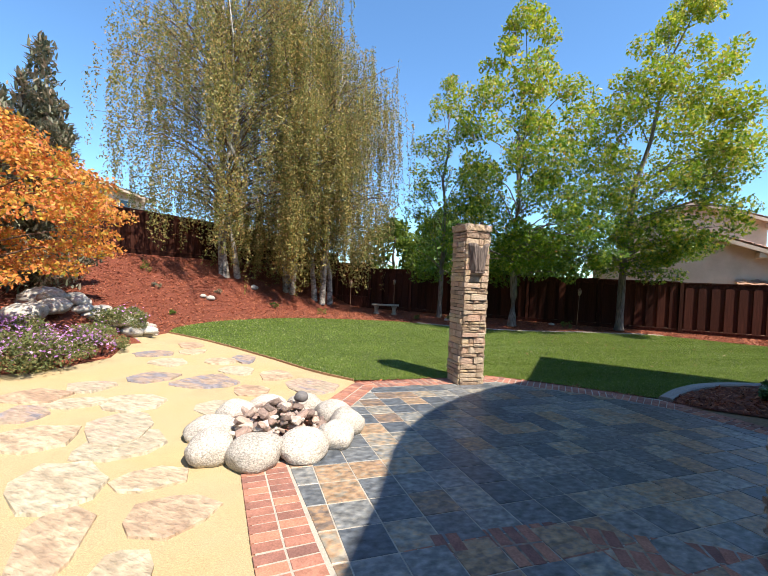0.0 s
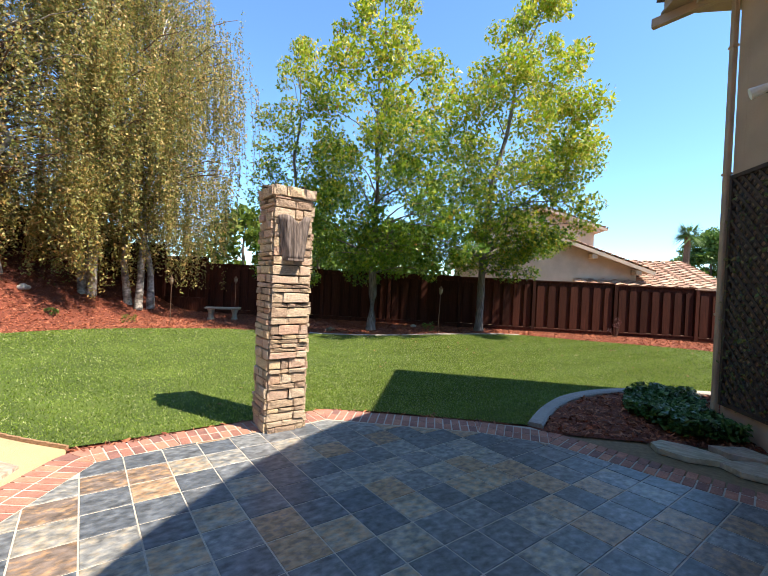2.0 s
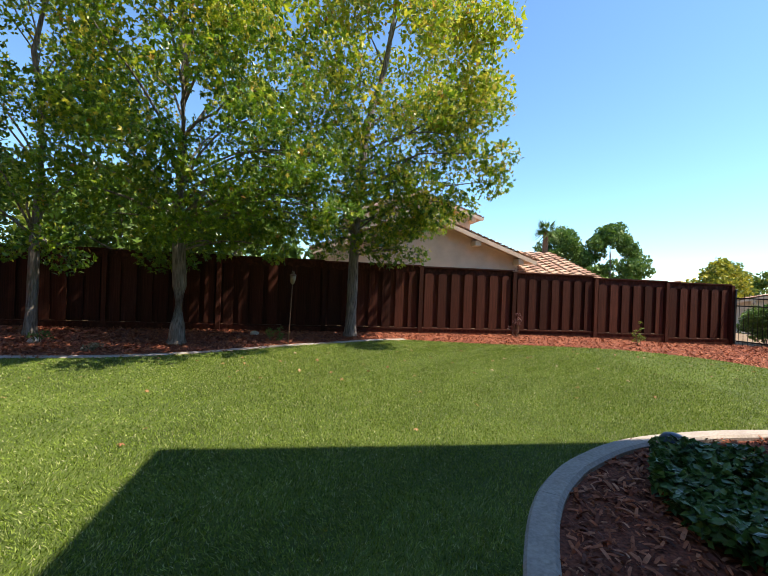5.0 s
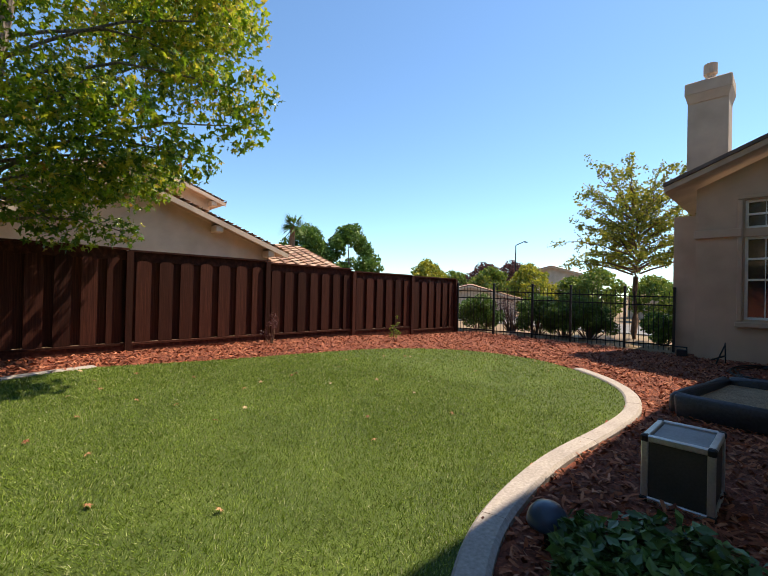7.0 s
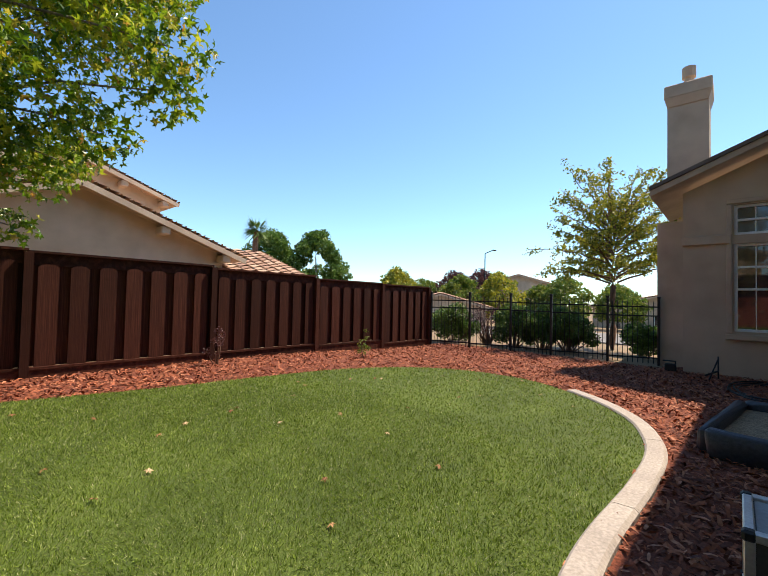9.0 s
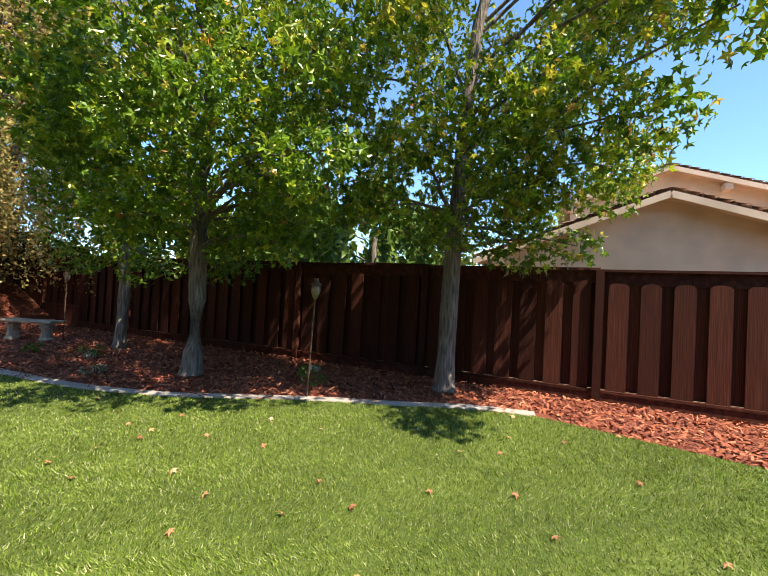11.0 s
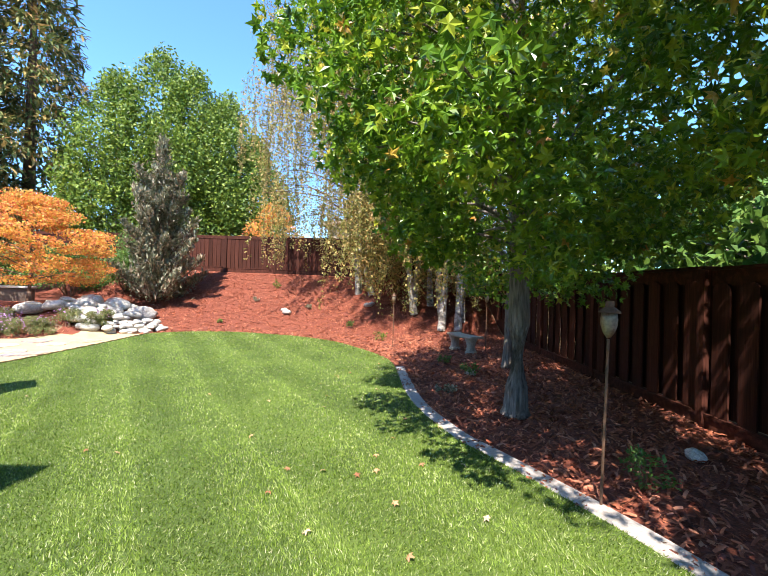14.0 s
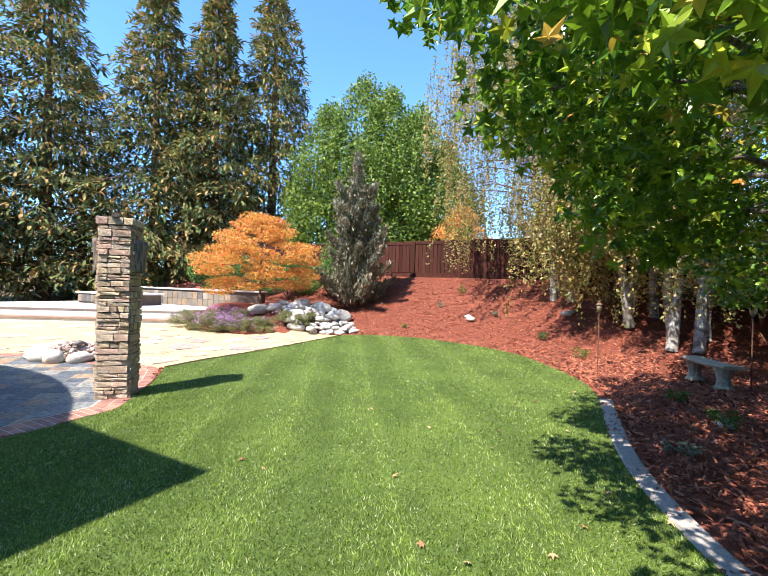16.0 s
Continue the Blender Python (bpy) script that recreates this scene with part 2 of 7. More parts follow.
def sheet(name, outline, material, lift, step=0.5, thick=0.0, parent=None, kind="structure", label="", category="", edge_down=0.0):
    """A flat outline cut into squares and laid on the land."""
    bm = bmesh.new()
    vs = [bm.verts.new((x, y, 0)) for x, y in outline]
    f = bm.faces.new(vs)
    bmesh.ops.triangulate(bm, faces=[f])
    xs = [p[0] for p in outline]; ys = [p[1] for p in outline]
    for axis, lo, hi in ((0, min(xs), max(xs)), (1, min(ys), max(ys))):
        k = math.floor(lo / step) * step + step
        while k < hi:
            co, no = ((k, 0, 0), (1, 0, 0)) if axis == 0 else ((0, k, 0), (0, 1, 0))
            bmesh.ops.bisect_plane(bm, geom=bm.verts[:] + bm.edges[:] + bm.faces[:], plane_co=co, plane_no=no)
            k += step
    for v in bm.verts:
        v.co.z = gz(v.co.x, v.co.y) + lift
    if edge_down:
        rim = [e for e in bm.edges if e.is_boundary]
        r = bmesh.ops.extrude_edge_only(bm, edges=rim)
        for v in r["geom"]:
            if isinstance(v, bmesh.types.BMVert):
                v.co.z -= edge_down
    bmesh.ops.recalc_face_normals(bm, faces=bm.faces[:])
    if sum(f.normal.z * f.calc_area() for f in bm.faces) < 0:
        bmesh.ops.reverse_faces(bm, faces=bm.faces[:])
    ob = new(name, bm_mesh(name, bm, material))
    return tagged(ob, label, category, kind=kind)


def spline(points, n=8, closed=False):
    """Catmull-Rom through points."""
    p = [Vector((*q, 0)) if len(q) == 2 else Vector(q) for q in points]
    out = []
    m = len(p)
    for i in range(m if closed else m - 1):
        g = [p[(i + k) % m] if closed else p[min(max(i + k, 0), m - 1)] for k in (-1, 0, 1, 2)]
        for k in range(n):
            t = k / n
            out.append(0.5 * ((2 * g[1]) + (-g[0] + g[2]) * t + (2 * g[0] - 5 * g[1] + 4 * g[2] - g[3]) * t * t + (-g[0] + 3 * g[1] - 3 * g[2] + g[3]) * t ** 3))
    if not closed:
        out.append(p[-1])
    return out


def inside(poly, x, y):
    """Which of the points lie in the outline."""
    x, y = np.asarray(x), np.asarray(y)
    hit = np.zeros(len(x), bool)
    px = np.array([q[0] for q in poly]); py = np.array([q[1] for q in poly])
    j = len(px) - 1
    for i in range(len(px)):
        c = (py[i] > y) != (py[j] > y)
        with np.errstate(divide="ignore", invalid="ignore"):
            hit ^= c & (x < (px[j] - px[i]) * (y - py[i]) / (py[j] - py[i]) + px[i])
        j = i
    return hit


def random_turns(n, tilt=None):
    """Rotation matrices; tilt limits how far the up axis leans, in radians."""
    if tilt is None:
        q = rng.normal(size=(n, 4)); q /= np.linalg.norm(q, axis=1)[:, None]
        w, x, y, z = q.T
        return np.stack([np.stack([1 - 2 * (y * y + z * z), 2 * (x * y - z * w), 2 * (x * z + y * w)], 1),
                         np.stack([2 * (x * y + z * w), 1 - 2 * (x * x + z * z), 2 * (y * z - x * w)], 1),
                         np.stack([2 * (x * z - y * w), 2 * (y * z + x * w), 1 - 2 * (x * x + y * y)], 1)], 1)
    a = rng.uniform(0, 2 * np.pi, n); b = rng.normal(0, tilt, n); c = rng.normal(0, tilt, n)
    one, o = np.ones(n), np.zeros(n)
    rz = np.stack([np.stack([np.cos(a), -np.sin(a), o], 1), np.stack([np.sin(a), np.cos(a), o], 1), np.stack([o, o, one], 1)], 1)
    rx = np.stack([np.stack([one, o, o], 1), np.stack([o, np.cos(b), -np.sin(b)], 1), np.stack([o, np.sin(b), np.cos(b)], 1)], 1)
    ry = np.stack([np.stack([np.cos(c), o, np.sin(c)], 1), np.stack([o, one, o], 1), np.stack([-np.sin(c), o, np.cos(c)], 1)], 1)
    return rx @ ry @ rz


def scatter(name, tv, tf, pos, turns, scale, material, smooth=False):
    """Many copies of a small piece as one mesh."""
    tv, tf = np.asarray(tv, float), np.asarray(tf)
    n, k = len(pos), len(tv)
    scale = np.asarray(scale, float)
    s = scale[:, None, None] if scale.ndim == 1 else scale[:, None, :]
    v = np.einsum("nij,nkj->nki", turns, tv[None] * s) + np.asarray(pos)[:, None, :]
    f = tf[None] + (np.arange(n) * k)[:, None, None]
    return np_mesh(name, v.reshape(-1, 3), f.reshape(-1, tf.shape[1]), material, smooth=smooth)


# ---- the land ----
def axis(lo, hi, step, far):
    core = list(np.arange(lo, hi + 1e-6, step))
    out = [lo - d for d in (far, far * 0.4, far * 0.15, far * 0.05, far * 0.02, 3)] + core + [hi + d for d in (3, far * 0.02, far * 0.05, far * 0.15, far * 0.4, far)]
    return np.array(sorted(out))


gx, gy = axis(-18, 16, 0.5, 900), axis(-4, 20, 0.5, 900)
X, Y = np.meshgrid(gx, gy, indexing="ij")
Z = ground_z(np.clip(X, -18, 16), np.clip(Y, -4, 20)) - 0.02
Z = Z - 1.2 * smooth01((X - 17) / 15) * 1.0
nx, ny = X.shape
idx = np.arange(nx * ny).reshape(nx, ny)
M_EARTH = mat("dry_earth", (0.22, 0.15, 0.09), 0.95, (0.7, 1.2), 0.4, 20, 0.6, tint=(0.15, 0.12, 0.06), tint_amount=0.6)
tagged(new("ground", np_mesh("ground", np.stack([X, Y, Z], -1).reshape(-1, 3), np.stack([idx[:-1, :-1], idx[1:, :-1], idx[1:, 1:], idx[:-1, 1:]], -1).reshape(-1, 4), M_EARTH, smooth=True)),
       "dry bare earth around the garden", "ground", kind="structure")

YARD = [(-15.7, -9), (-8.0, -9), (-7.3, 3.0), (-3.5, 4.0), (1.7, 8.2), (4.1, 8.2), (4.1, 9.0), (14.4, 9.0), (15.5, 11.4), (14.6, 11.9), (14.6, 18.2), (-15.7, 18.2)]
sheet("mulch_bed", YARD, M_MULCH, 0.0, 0.5, label="red-brown shredded bark mulch over the beds and bank", category="mulch bed")

SOUTH = [(-9.25, 6.87), (-7.6, 6.8), (-5.7, 6.55), (-4.4, 6.3), (-3.45, 6.25)]
PATIO_EDGE = [(-2.6, 7.18), (-1.42, 8.26), (-0.56, 8.37), (1.36, 8.37)]
KERB_EAST = [(1.36, 8.42), (1.64, 9.08), (1.98, 9.68), (2.30, 10.10), (2.66, 10.43), (2.98, 10.65), (3.57, 10.94), (4.22, 11.10), (5.2, 11.18), (6.4, 11.12), (7.3, 11.12), (7.95, 11.24), (8.62, 11.50), (9.25, 11.99), (9.75, 12.6)]
EAST = [(10.15, 13.5), (9.95, 14.6), (9.2, 15.4), (7.8, 15.95), (6.2, 16.25), (4.6, 16.45)]
KERB_NORTH = [(2.75, 16.86), (1.95, 16.68), (1.15, 16.32), (0.27, 15.98), (-0.84, 15.44), (-1.6, 15.08), (-3.1, 14.7), (-5.5, 14.5)]
WEST = [(-6.4, 14.32), (-7.5, 13.8), (-8.5, 13.12), (-9.2, 12.5), (-9.8, 11.5), (-10.05, 10.25), (-10.15, 9.0), (-9.85, 7.6)]
ke = [(p.x, p.y) for p in spline(KERB_EAST, 6)]
kn = [(p.x, p.y) for p in spline(KERB_NORTH, 6)]
ee = [(p.x, p.y) for p in spline([KERB_EAST[-1]] + EAST + [KERB_NORTH[0]], 5)][1:-1]
we = [(p.x, p.y) for p in spline([KERB_NORTH[-1]] + WEST + [SOUTH[0]], 5)][1:-1]
LAWN = SOUTH + PATIO_EDGE + ke[1:] + ee + kn + we
sheet("lawn", LAWN, M_LAWN, 0.025, 0.5, label="mown green lawn with pale mowing stripes", category="lawn")


def kerb(points, width, name, label, high=0.06):
    """A moulded concrete strip with rounded shoulders, cut into lengths by joints."""
    ps = spline(points, 10)
    th = thing(name, Matrix.Identity(4), label, "kerb", kind="structure")
    prof = [(0.0, -0.06), (0.0, high - 0.025), (0.02, high - 0.005), (width - 0.03, high), (width, high - 0.025), (width, -0.06)]
    seg, length = [], 0.0
    runs = []
    for a, b in zip(ps, ps[1:]):
        seg.append(a)
        length += (b - a).length
        if length > 1.9:
            seg.append(b); runs.append(seg); seg = []; length = 0.0
    seg.append(ps[-1])
    if len(seg) > 1:
        runs.append(seg)
    for run in runs:
        bm = bmesh.new()
        rows = []
        for i, p in enumerate(run):
            d = (run[min(i + 1, len(run) - 1)] - run[max(i - 1, 0)]).normalized()
            if i == 0: p = p + d * 0.004
            if i == len(run) - 1: p = p - d * 0.004
            out = Vector((d.y, -d.x, 0))
            rows.append([bm.verts.new((p.x + out.x * o, p.y + out.y * o, gz(p.x, p.y) + h)) for o, h in prof])
        for a, b in zip(rows, rows[1:]):
            for k in range(len(prof) - 1):
                bm.faces.new((a[k], a[k + 1], b[k + 1], b[k]))
        bm.faces.new(rows[0]); bm.faces.new(rows[-1][::-1])
        bmesh.ops.recalc_face_normals(bm, faces=bm.faces[:])
        part("kerb_length", bm, M_KERB, th)
    return th


kerb(KERB_EAST, 0.2, "garden_kerb", "pale concrete garden kerb curving round the planting bed")
kerb(KERB_NORTH, 0.2, "garden_kerb", "pale concrete mowing kerb beside the mulch bed", 0.042)

PATH_AREA = [(-9.2, -6), (-1.0, -6), (-0.35, 0.3), (-1.5, 2.1), (-2.3, 3.05), (-3.2, 5.9), (-3.45, 6.25), (-4.4, 6.3), (-5.7, 6.55), (-7.6, 6.8), (-9.25, 6.87), (-9.0, 6.2), (-8.3, 5.3), (-7.4, 4.4), (-7.1, 3.3), (-7.4, 2.0), (-8.6, 0.5)]
sheet("gravel_path", PATH_AREA, M_SAND, 0.012, 0.5, label="golden decomposed granite path between flagstones", category="path")

# ---- patio ----
PATIO = [(-2.62, 2.85), (-1.68, 1.99), (-0.36, 0.85), (0.6, -6), (6.0, -6), (6.0, 5.0), (2.7, 7.2), (1.36, 8.30), (-0.56, 8.30), (-1.42, 8.2), (-2.6, 7.12), (-3.35, 6.1)]
sheet("patio_slab", PATIO, M_GROUT, 0.0225, 0.5, label="pale grout bed between slate tiles", category="patio", edge_down=0.08)

# ---- house ----
def wall_with_openings(name, p0, p1, z0, z1, thick, openings, material, label):
    """A wall from p0 to p1 with holes (u0, u1, z0, z1) along it; its outer face lies on the line, its body to the right."""
    p0, p1 = Vector((*p0, 0)), Vector((*p1, 0))
    d = (p1 - p0).normalized(); L = (p1 - p0).length
    us = sorted({0.0, L, *[o[0] for o in openings], *[o[1] for o in openings]})
    zs = sorted({z0, z1, *[o[2] for o in openings], *[o[3] for o in openings]})
    bm = bmesh.new()
    rot = Matrix((( d.x, -d.y, 0), (d.y, d.x, 0), (0, 0, 1)))
    for ua, ub in zip(us, us[1:]):
        for za, zb in zip(zs, zs[1:]):
            uc, zc = (ua + ub) / 2, (za + zb) / 2
            if any(o[0] < uc < o[1] and o[2] < zc < o[3] for o in openings):
                continue
            c = p0 + d * uc + Vector((d.y, -d.x, 0)) * (thick / 2)
            box(bm, (c.x, c.y, zc), (ub - ua, thick, zb - za), rot)
    bmesh.ops.remove_doubles(bm, verts=bm.verts[:], dist=0.001)
    return tagged(new(name, bm_mesh(name, bm, material)), label, "wall", kind="structure")


M_GLASS = bpy.data.materials.new("window_glass")
M_GLASS.use_nodes = True
gb = M_GLASS.node_tree.nodes["Principled BSDF"]
gb.inputs["Base Color"].default_value = (0.02, 0.025, 0.03, 1)
gb.inputs["Roughness"].default_value = 0.03
gb.inputs["Specular IOR Level"].default_value = 0.9


def window(name, m, w, h, rails, label, trim=0.0):
    """A white-framed sash in the plane of local x and z, facing local -y; rails: heights of bars between panes."""
    th = thing(name, m, label, "window", kind="structure")
    f = bmesh.new()
    for c, s in (((-w / 2 + 0.03, 0, h / 2), (0.06, 0.08, h)), ((w / 2 - 0.03, 0, h / 2), (0.06, 0.08, h)), ((0, 0, 0.03), (w - 0.12, 0.08, 0.06)), ((0, 0, h - 0.03), (w - 0.12, 0.08, 0.06))):
        box(f, c, s, bevel=0.006)
    part("window_frame", f, M_WHITE, th)
    levels = [0.06, *rails, h - 0.06]
    for a, b in zip(levels, levels[1:]):
        part("pane", boxed((0, 0.02, (a + b) / 2), (w - 0.12, 0.012, b - a)), M_GLASS, th)
        part("glazing_bar", boxed((0, 0.005, (a + b) / 2), (0.018, 0.018, b - a)), M_WHITE, th)
    for r in rails:
        part("sash_rail", boxed((0, -0.005, r), (w - 0.12, 0.06, 0.05), bevel=0.005), M_WHITE, th)
    return th


ZH = -0.25
EAVE = 6.3
# the tall block: north face at y 9.1, west face at x 4.1
wall_with_openings("wall_north", (4.1, 9.1), (14.45, 9.1), ZH, EAVE - 0.2, 0.2, [(7.9, 9.93, 0.48, 2.86), (7.6, 9.5, 3.7, 5.35), (5.2, 6.0, 4.55, 5.4)], M_STUCCO, "tan stucco two-storey house wall")
wall_with_openings("wall_west", (4.1, -6), (4.1, 8.898), ZH, EAVE - 0.2, 0.2, [(13.15, 14.55, 4.7, 5.8)], M_STUCCO, "tan stucco house wall in shade")
wall_with_openings("wall_south", (4.298, -5.8), (14.45, -5.8), ZH, EAVE - 0.2, 0.2, [], M_STUCCO, "tan stucco house wall")
window("window_1", pose(13.015, 9.0, 0.48, 0, 0, 180), 2.03, 2.38, [1.2], "white-framed sash window in the house wall")
window("window_2", pose(12.65, 9.0, 3.7, 0, 0, 180), 1.9, 1.65, [0.8], "white-framed upper window")
window("window_3", pose(9.7, 9.0, 4.55, 0, 0, 180), 0.8, 0.85, [0.42], "small white-framed upper window")
window("window_4", pose(4.2, 7.85, 4.7, 0, 0, -90), 1.4, 1.1, [0.55], "white-framed upper window")


def slab(name, outline, z0, z1, material, label, category="roof"):
    bm = bmesh.new()
    f = bm.faces.new([bm.verts.new((x, y, z0)) for x, y in outline])
    r = bmesh.ops.extrude_face_region(bm, geom=[f])
    for v in r["geom"]:
        if isinstance(v, bmesh.types.BMVert):
            v.co.z = z1
    bmesh.ops.recalc_face_normals(bm, faces=bm.faces[:])
    return tagged(new(name, bm_mesh(name, bm, material)), label, category, kind="structure")


# eaves over the north and west faces; the west eaves swing out in an unseen rounded bay, added and shaped to cast the
# curved shadow on the patio
ROOF = [(3.38, 9.80), (3.38, 7.05), (2.85, 6.0), (2.62, 5.3), (2.47, 4.7), (2.38, 4.0), (2.37, 3.3), (2.5, 2.6), (2.75, 1.8), (2.95, 0.9), (3.1, -1), (3.1, -6.4), (14.7, -6.4), (14.7, 9.48)]
slab("roof_soffit", ROOF, EAVE - 0.2, EAVE - 0.16, M_TRIM, "tan painted boarded soffit under deep eaves")
slab("roof", [(x + (0.03 if x < 4 else 0), y - (0.03 if y > 9 else 0)) for x, y in ROOF], EAVE - 0.158, EAVE + 0.03, M_TRIM, "tan fascia under the roof edge")
slab("roof_covering", [(x - (0.05 if x < 4 else 0), y + (0.05 if y > 9 else 0)) for x, y in ROOF], EAVE + 0.034, EAVE + 0.12, M_ROOFDARK, "brown tiled roof edge")
rafters = thing("eaves_rafters", Matrix.Identity(4), "tan painted rafter tails under the eaves", "rafters", kind="structure")
me_raf = bm_mesh("rafter", boxed((0, 0, 0), (0.09, 0.44, 0.14)), M_TRIM)
for k in range(18):
    ob = new("rafter", me_raf); ob.parent = rafters
    ob.matrix_basis = pose(4.4 + 0.6 * k, 9.32, EAVE - 0.275)
for k in range(3):
    ob = new("rafter", me_raf); ob.parent = rafters
    ob.matrix_basis = pose(3.86, 9.3 - 0.6 * k, EAVE - 0.275, 0, 0, 90)
part("hip_rafter", boxed((0, 0, 0), (0.09, 1.15, 0.14)), M_TRIM, rafters).matrix_basis = pose(3.72, 9.5, EAVE - 0.28, 0, 0, 45)
# the low wing: west face at x 14.45
wall_with_openings("wall_wing", (14.45, 9.1), (14.45, 11.37), ZH, 3.95, 0.2, [(0.605, 1.335, 0.84, 2.82), (0.605, 1.335, 3.02, 3.7)], M_STUCCO, "tan stucco wing wall with a tall window")
bm = bmesh.new()
for a, b in (((14.45, 11.37), (14.65, 11.37)),):
    vs = [bm.verts.new(v) for v in ((14.452, 11.37, 3.95), (14.452, 9.1, 3.95), (14.452, 9.1, 5.1), (14.452, 11.37, 4.1), (14.65, 11.37, 3.95), (14.65, 9.1, 3.95), (14.65, 9.1, 5.1), (14.65, 11.37, 4.1))]
    for f in ((0, 1, 2, 3), (7, 6, 5, 4), (0, 4, 5, 1), (1, 5, 6, 2), (2, 6, 7, 3), (3, 7, 4, 0)):
        bm.faces.new([vs[i] for i in f])
bmesh.ops.recalc_face_normals(bm, faces=bm.faces[:])
tagged(new("wall_wing_gable", bm_mesh("wall_wing_gable", bm, M_STUCCO)), "tan stucco gable end", "wall", kind="structure")
wall_with_openings("wall_wing_side", (14.652, 11.37), (19, 11.37), ZH, 4.05, 0.2, [], M_STUCCO, "tan stucco wing wall")
wall_with_openings("wall_wing_bay", (15.4, 11.372), (15.4, 12.0), ZH, 3.6, 0.2, [], M_STUCCO, "tan stucco wing return wall")
window("window_5", pose(14.55, 10.07, 0.84, 0, 0, -90), 0.73, 1.98, [0.95, 1.45], "white-framed tall sash window reflecting trees")
window("window_6", pose(14.55, 10.07, 3.02, 0, 0, -90), 0.73, 0.68, [0.34], "white-framed transom window")
trim_w = thing("trim", Matrix.Identity(4), "tan stucco band and window surround", "trim", kind="structure")
for nm, c, s in (("belt_band", (14.43, 10.94, 2.93), (0.1, 0.9, 0.2)), ("belt_band", (14.43, 9.4, 2.93), (0.1, 0.56, 0.2)), ("window_sill", (14.41, 10.07, 0.72), (0.14, 1.05, 0.12)),
                 ("surround", (14.44, 10.52, 2.25), (0.06, 0.1, 2.9)), ("surround", (14.44, 9.62, 2.25), (0.06, 0.1, 2.9)), ("surround", (14.44, 10.07, 3.78), (0.06, 1.0, 0.1)),
                 ("surround", (9.7, 9.12, 4.49), (0.95, 0.06, 0.1)), ("surround", (12.65, 9.12, 3.63), (2.1, 0.06, 0.1)), ("surround", (13.0, 9.12, 0.42), (2.2, 0.06, 0.1)), ("surround", (13.0, 9.12, 2.93), (2.2, 0.06, 0.1))):
    part(nm, boxed(c, s, bevel=0.01), M_STUCCO, trim_w)


def roof_slab(name, corners, thick, material, label):
    """A sloping slab over four eaves corners given with their heights."""
    bm = bmesh.new()
    top = [bm.verts.new(c) for c in corners]
    low = [bm.verts.new((c[0], c[1], c[2] - thick)) for c in corners]
    bm.faces.new(top); bm.faces.new(low[::-1])
    n = len(corners)
    for i in range(n):
        bm.faces.new((top[i], low[i], low[(i + 1) % n], top[(i + 1) % n]))
    bmesh.ops.recalc_face_normals(bm, faces=bm.faces[:])
    return tagged(new(name, bm_mesh(name, bm, material)), label, "roof", kind="structure")


roof_slab("roof_wing", [(13.95, 12.0, 4.27), (19, 12.0, 4.27), (19, 9.1, 5.45), (13.95, 9.1, 5.45)], 0.09, M_ROOFDARK, "dark brown tiled wing roof")
roof_slab("roof_wing_board", [(13.98, 11.98, 4.175), (19, 11.98, 4.175), (19, 9.1, 5.355), (13.98, 9.1, 5.355)], 0.14, M_TRIM, "tan barge board under the wing roof")
chim = thing("chimney", pose(16.9, 11.42, 4.4), "tan stucco chimney with a flared cap and clay flue", "chimney")
part("stack", boxed((0, 0, 1.4), (0.9, 0.95, 2.8)), M_STUCCO, chim)
bm = bmesh.new()
bmesh.ops.create_cone(bm, cap_ends=True, segments=4, radius1=0.67, radius2=0.76, depth=0.25, matrix=Matrix.Translation((0, 0, 2.85)) @ Matrix.Rotation(math.pi / 4, 4, "Z"))
box(bm, (0, 0, 3.15), (1.07, 1.1, 0.38), bevel=0.03)
part("cap", bm, M_STUCCO, chim)
bm = bmesh.new(); lathe(bm, [(0.12, 3.3), (0.12, 3.6), (0.17, 3.65), (0.17, 3.95)], 14)
part("flue", bm, M_STUCCO, chim)


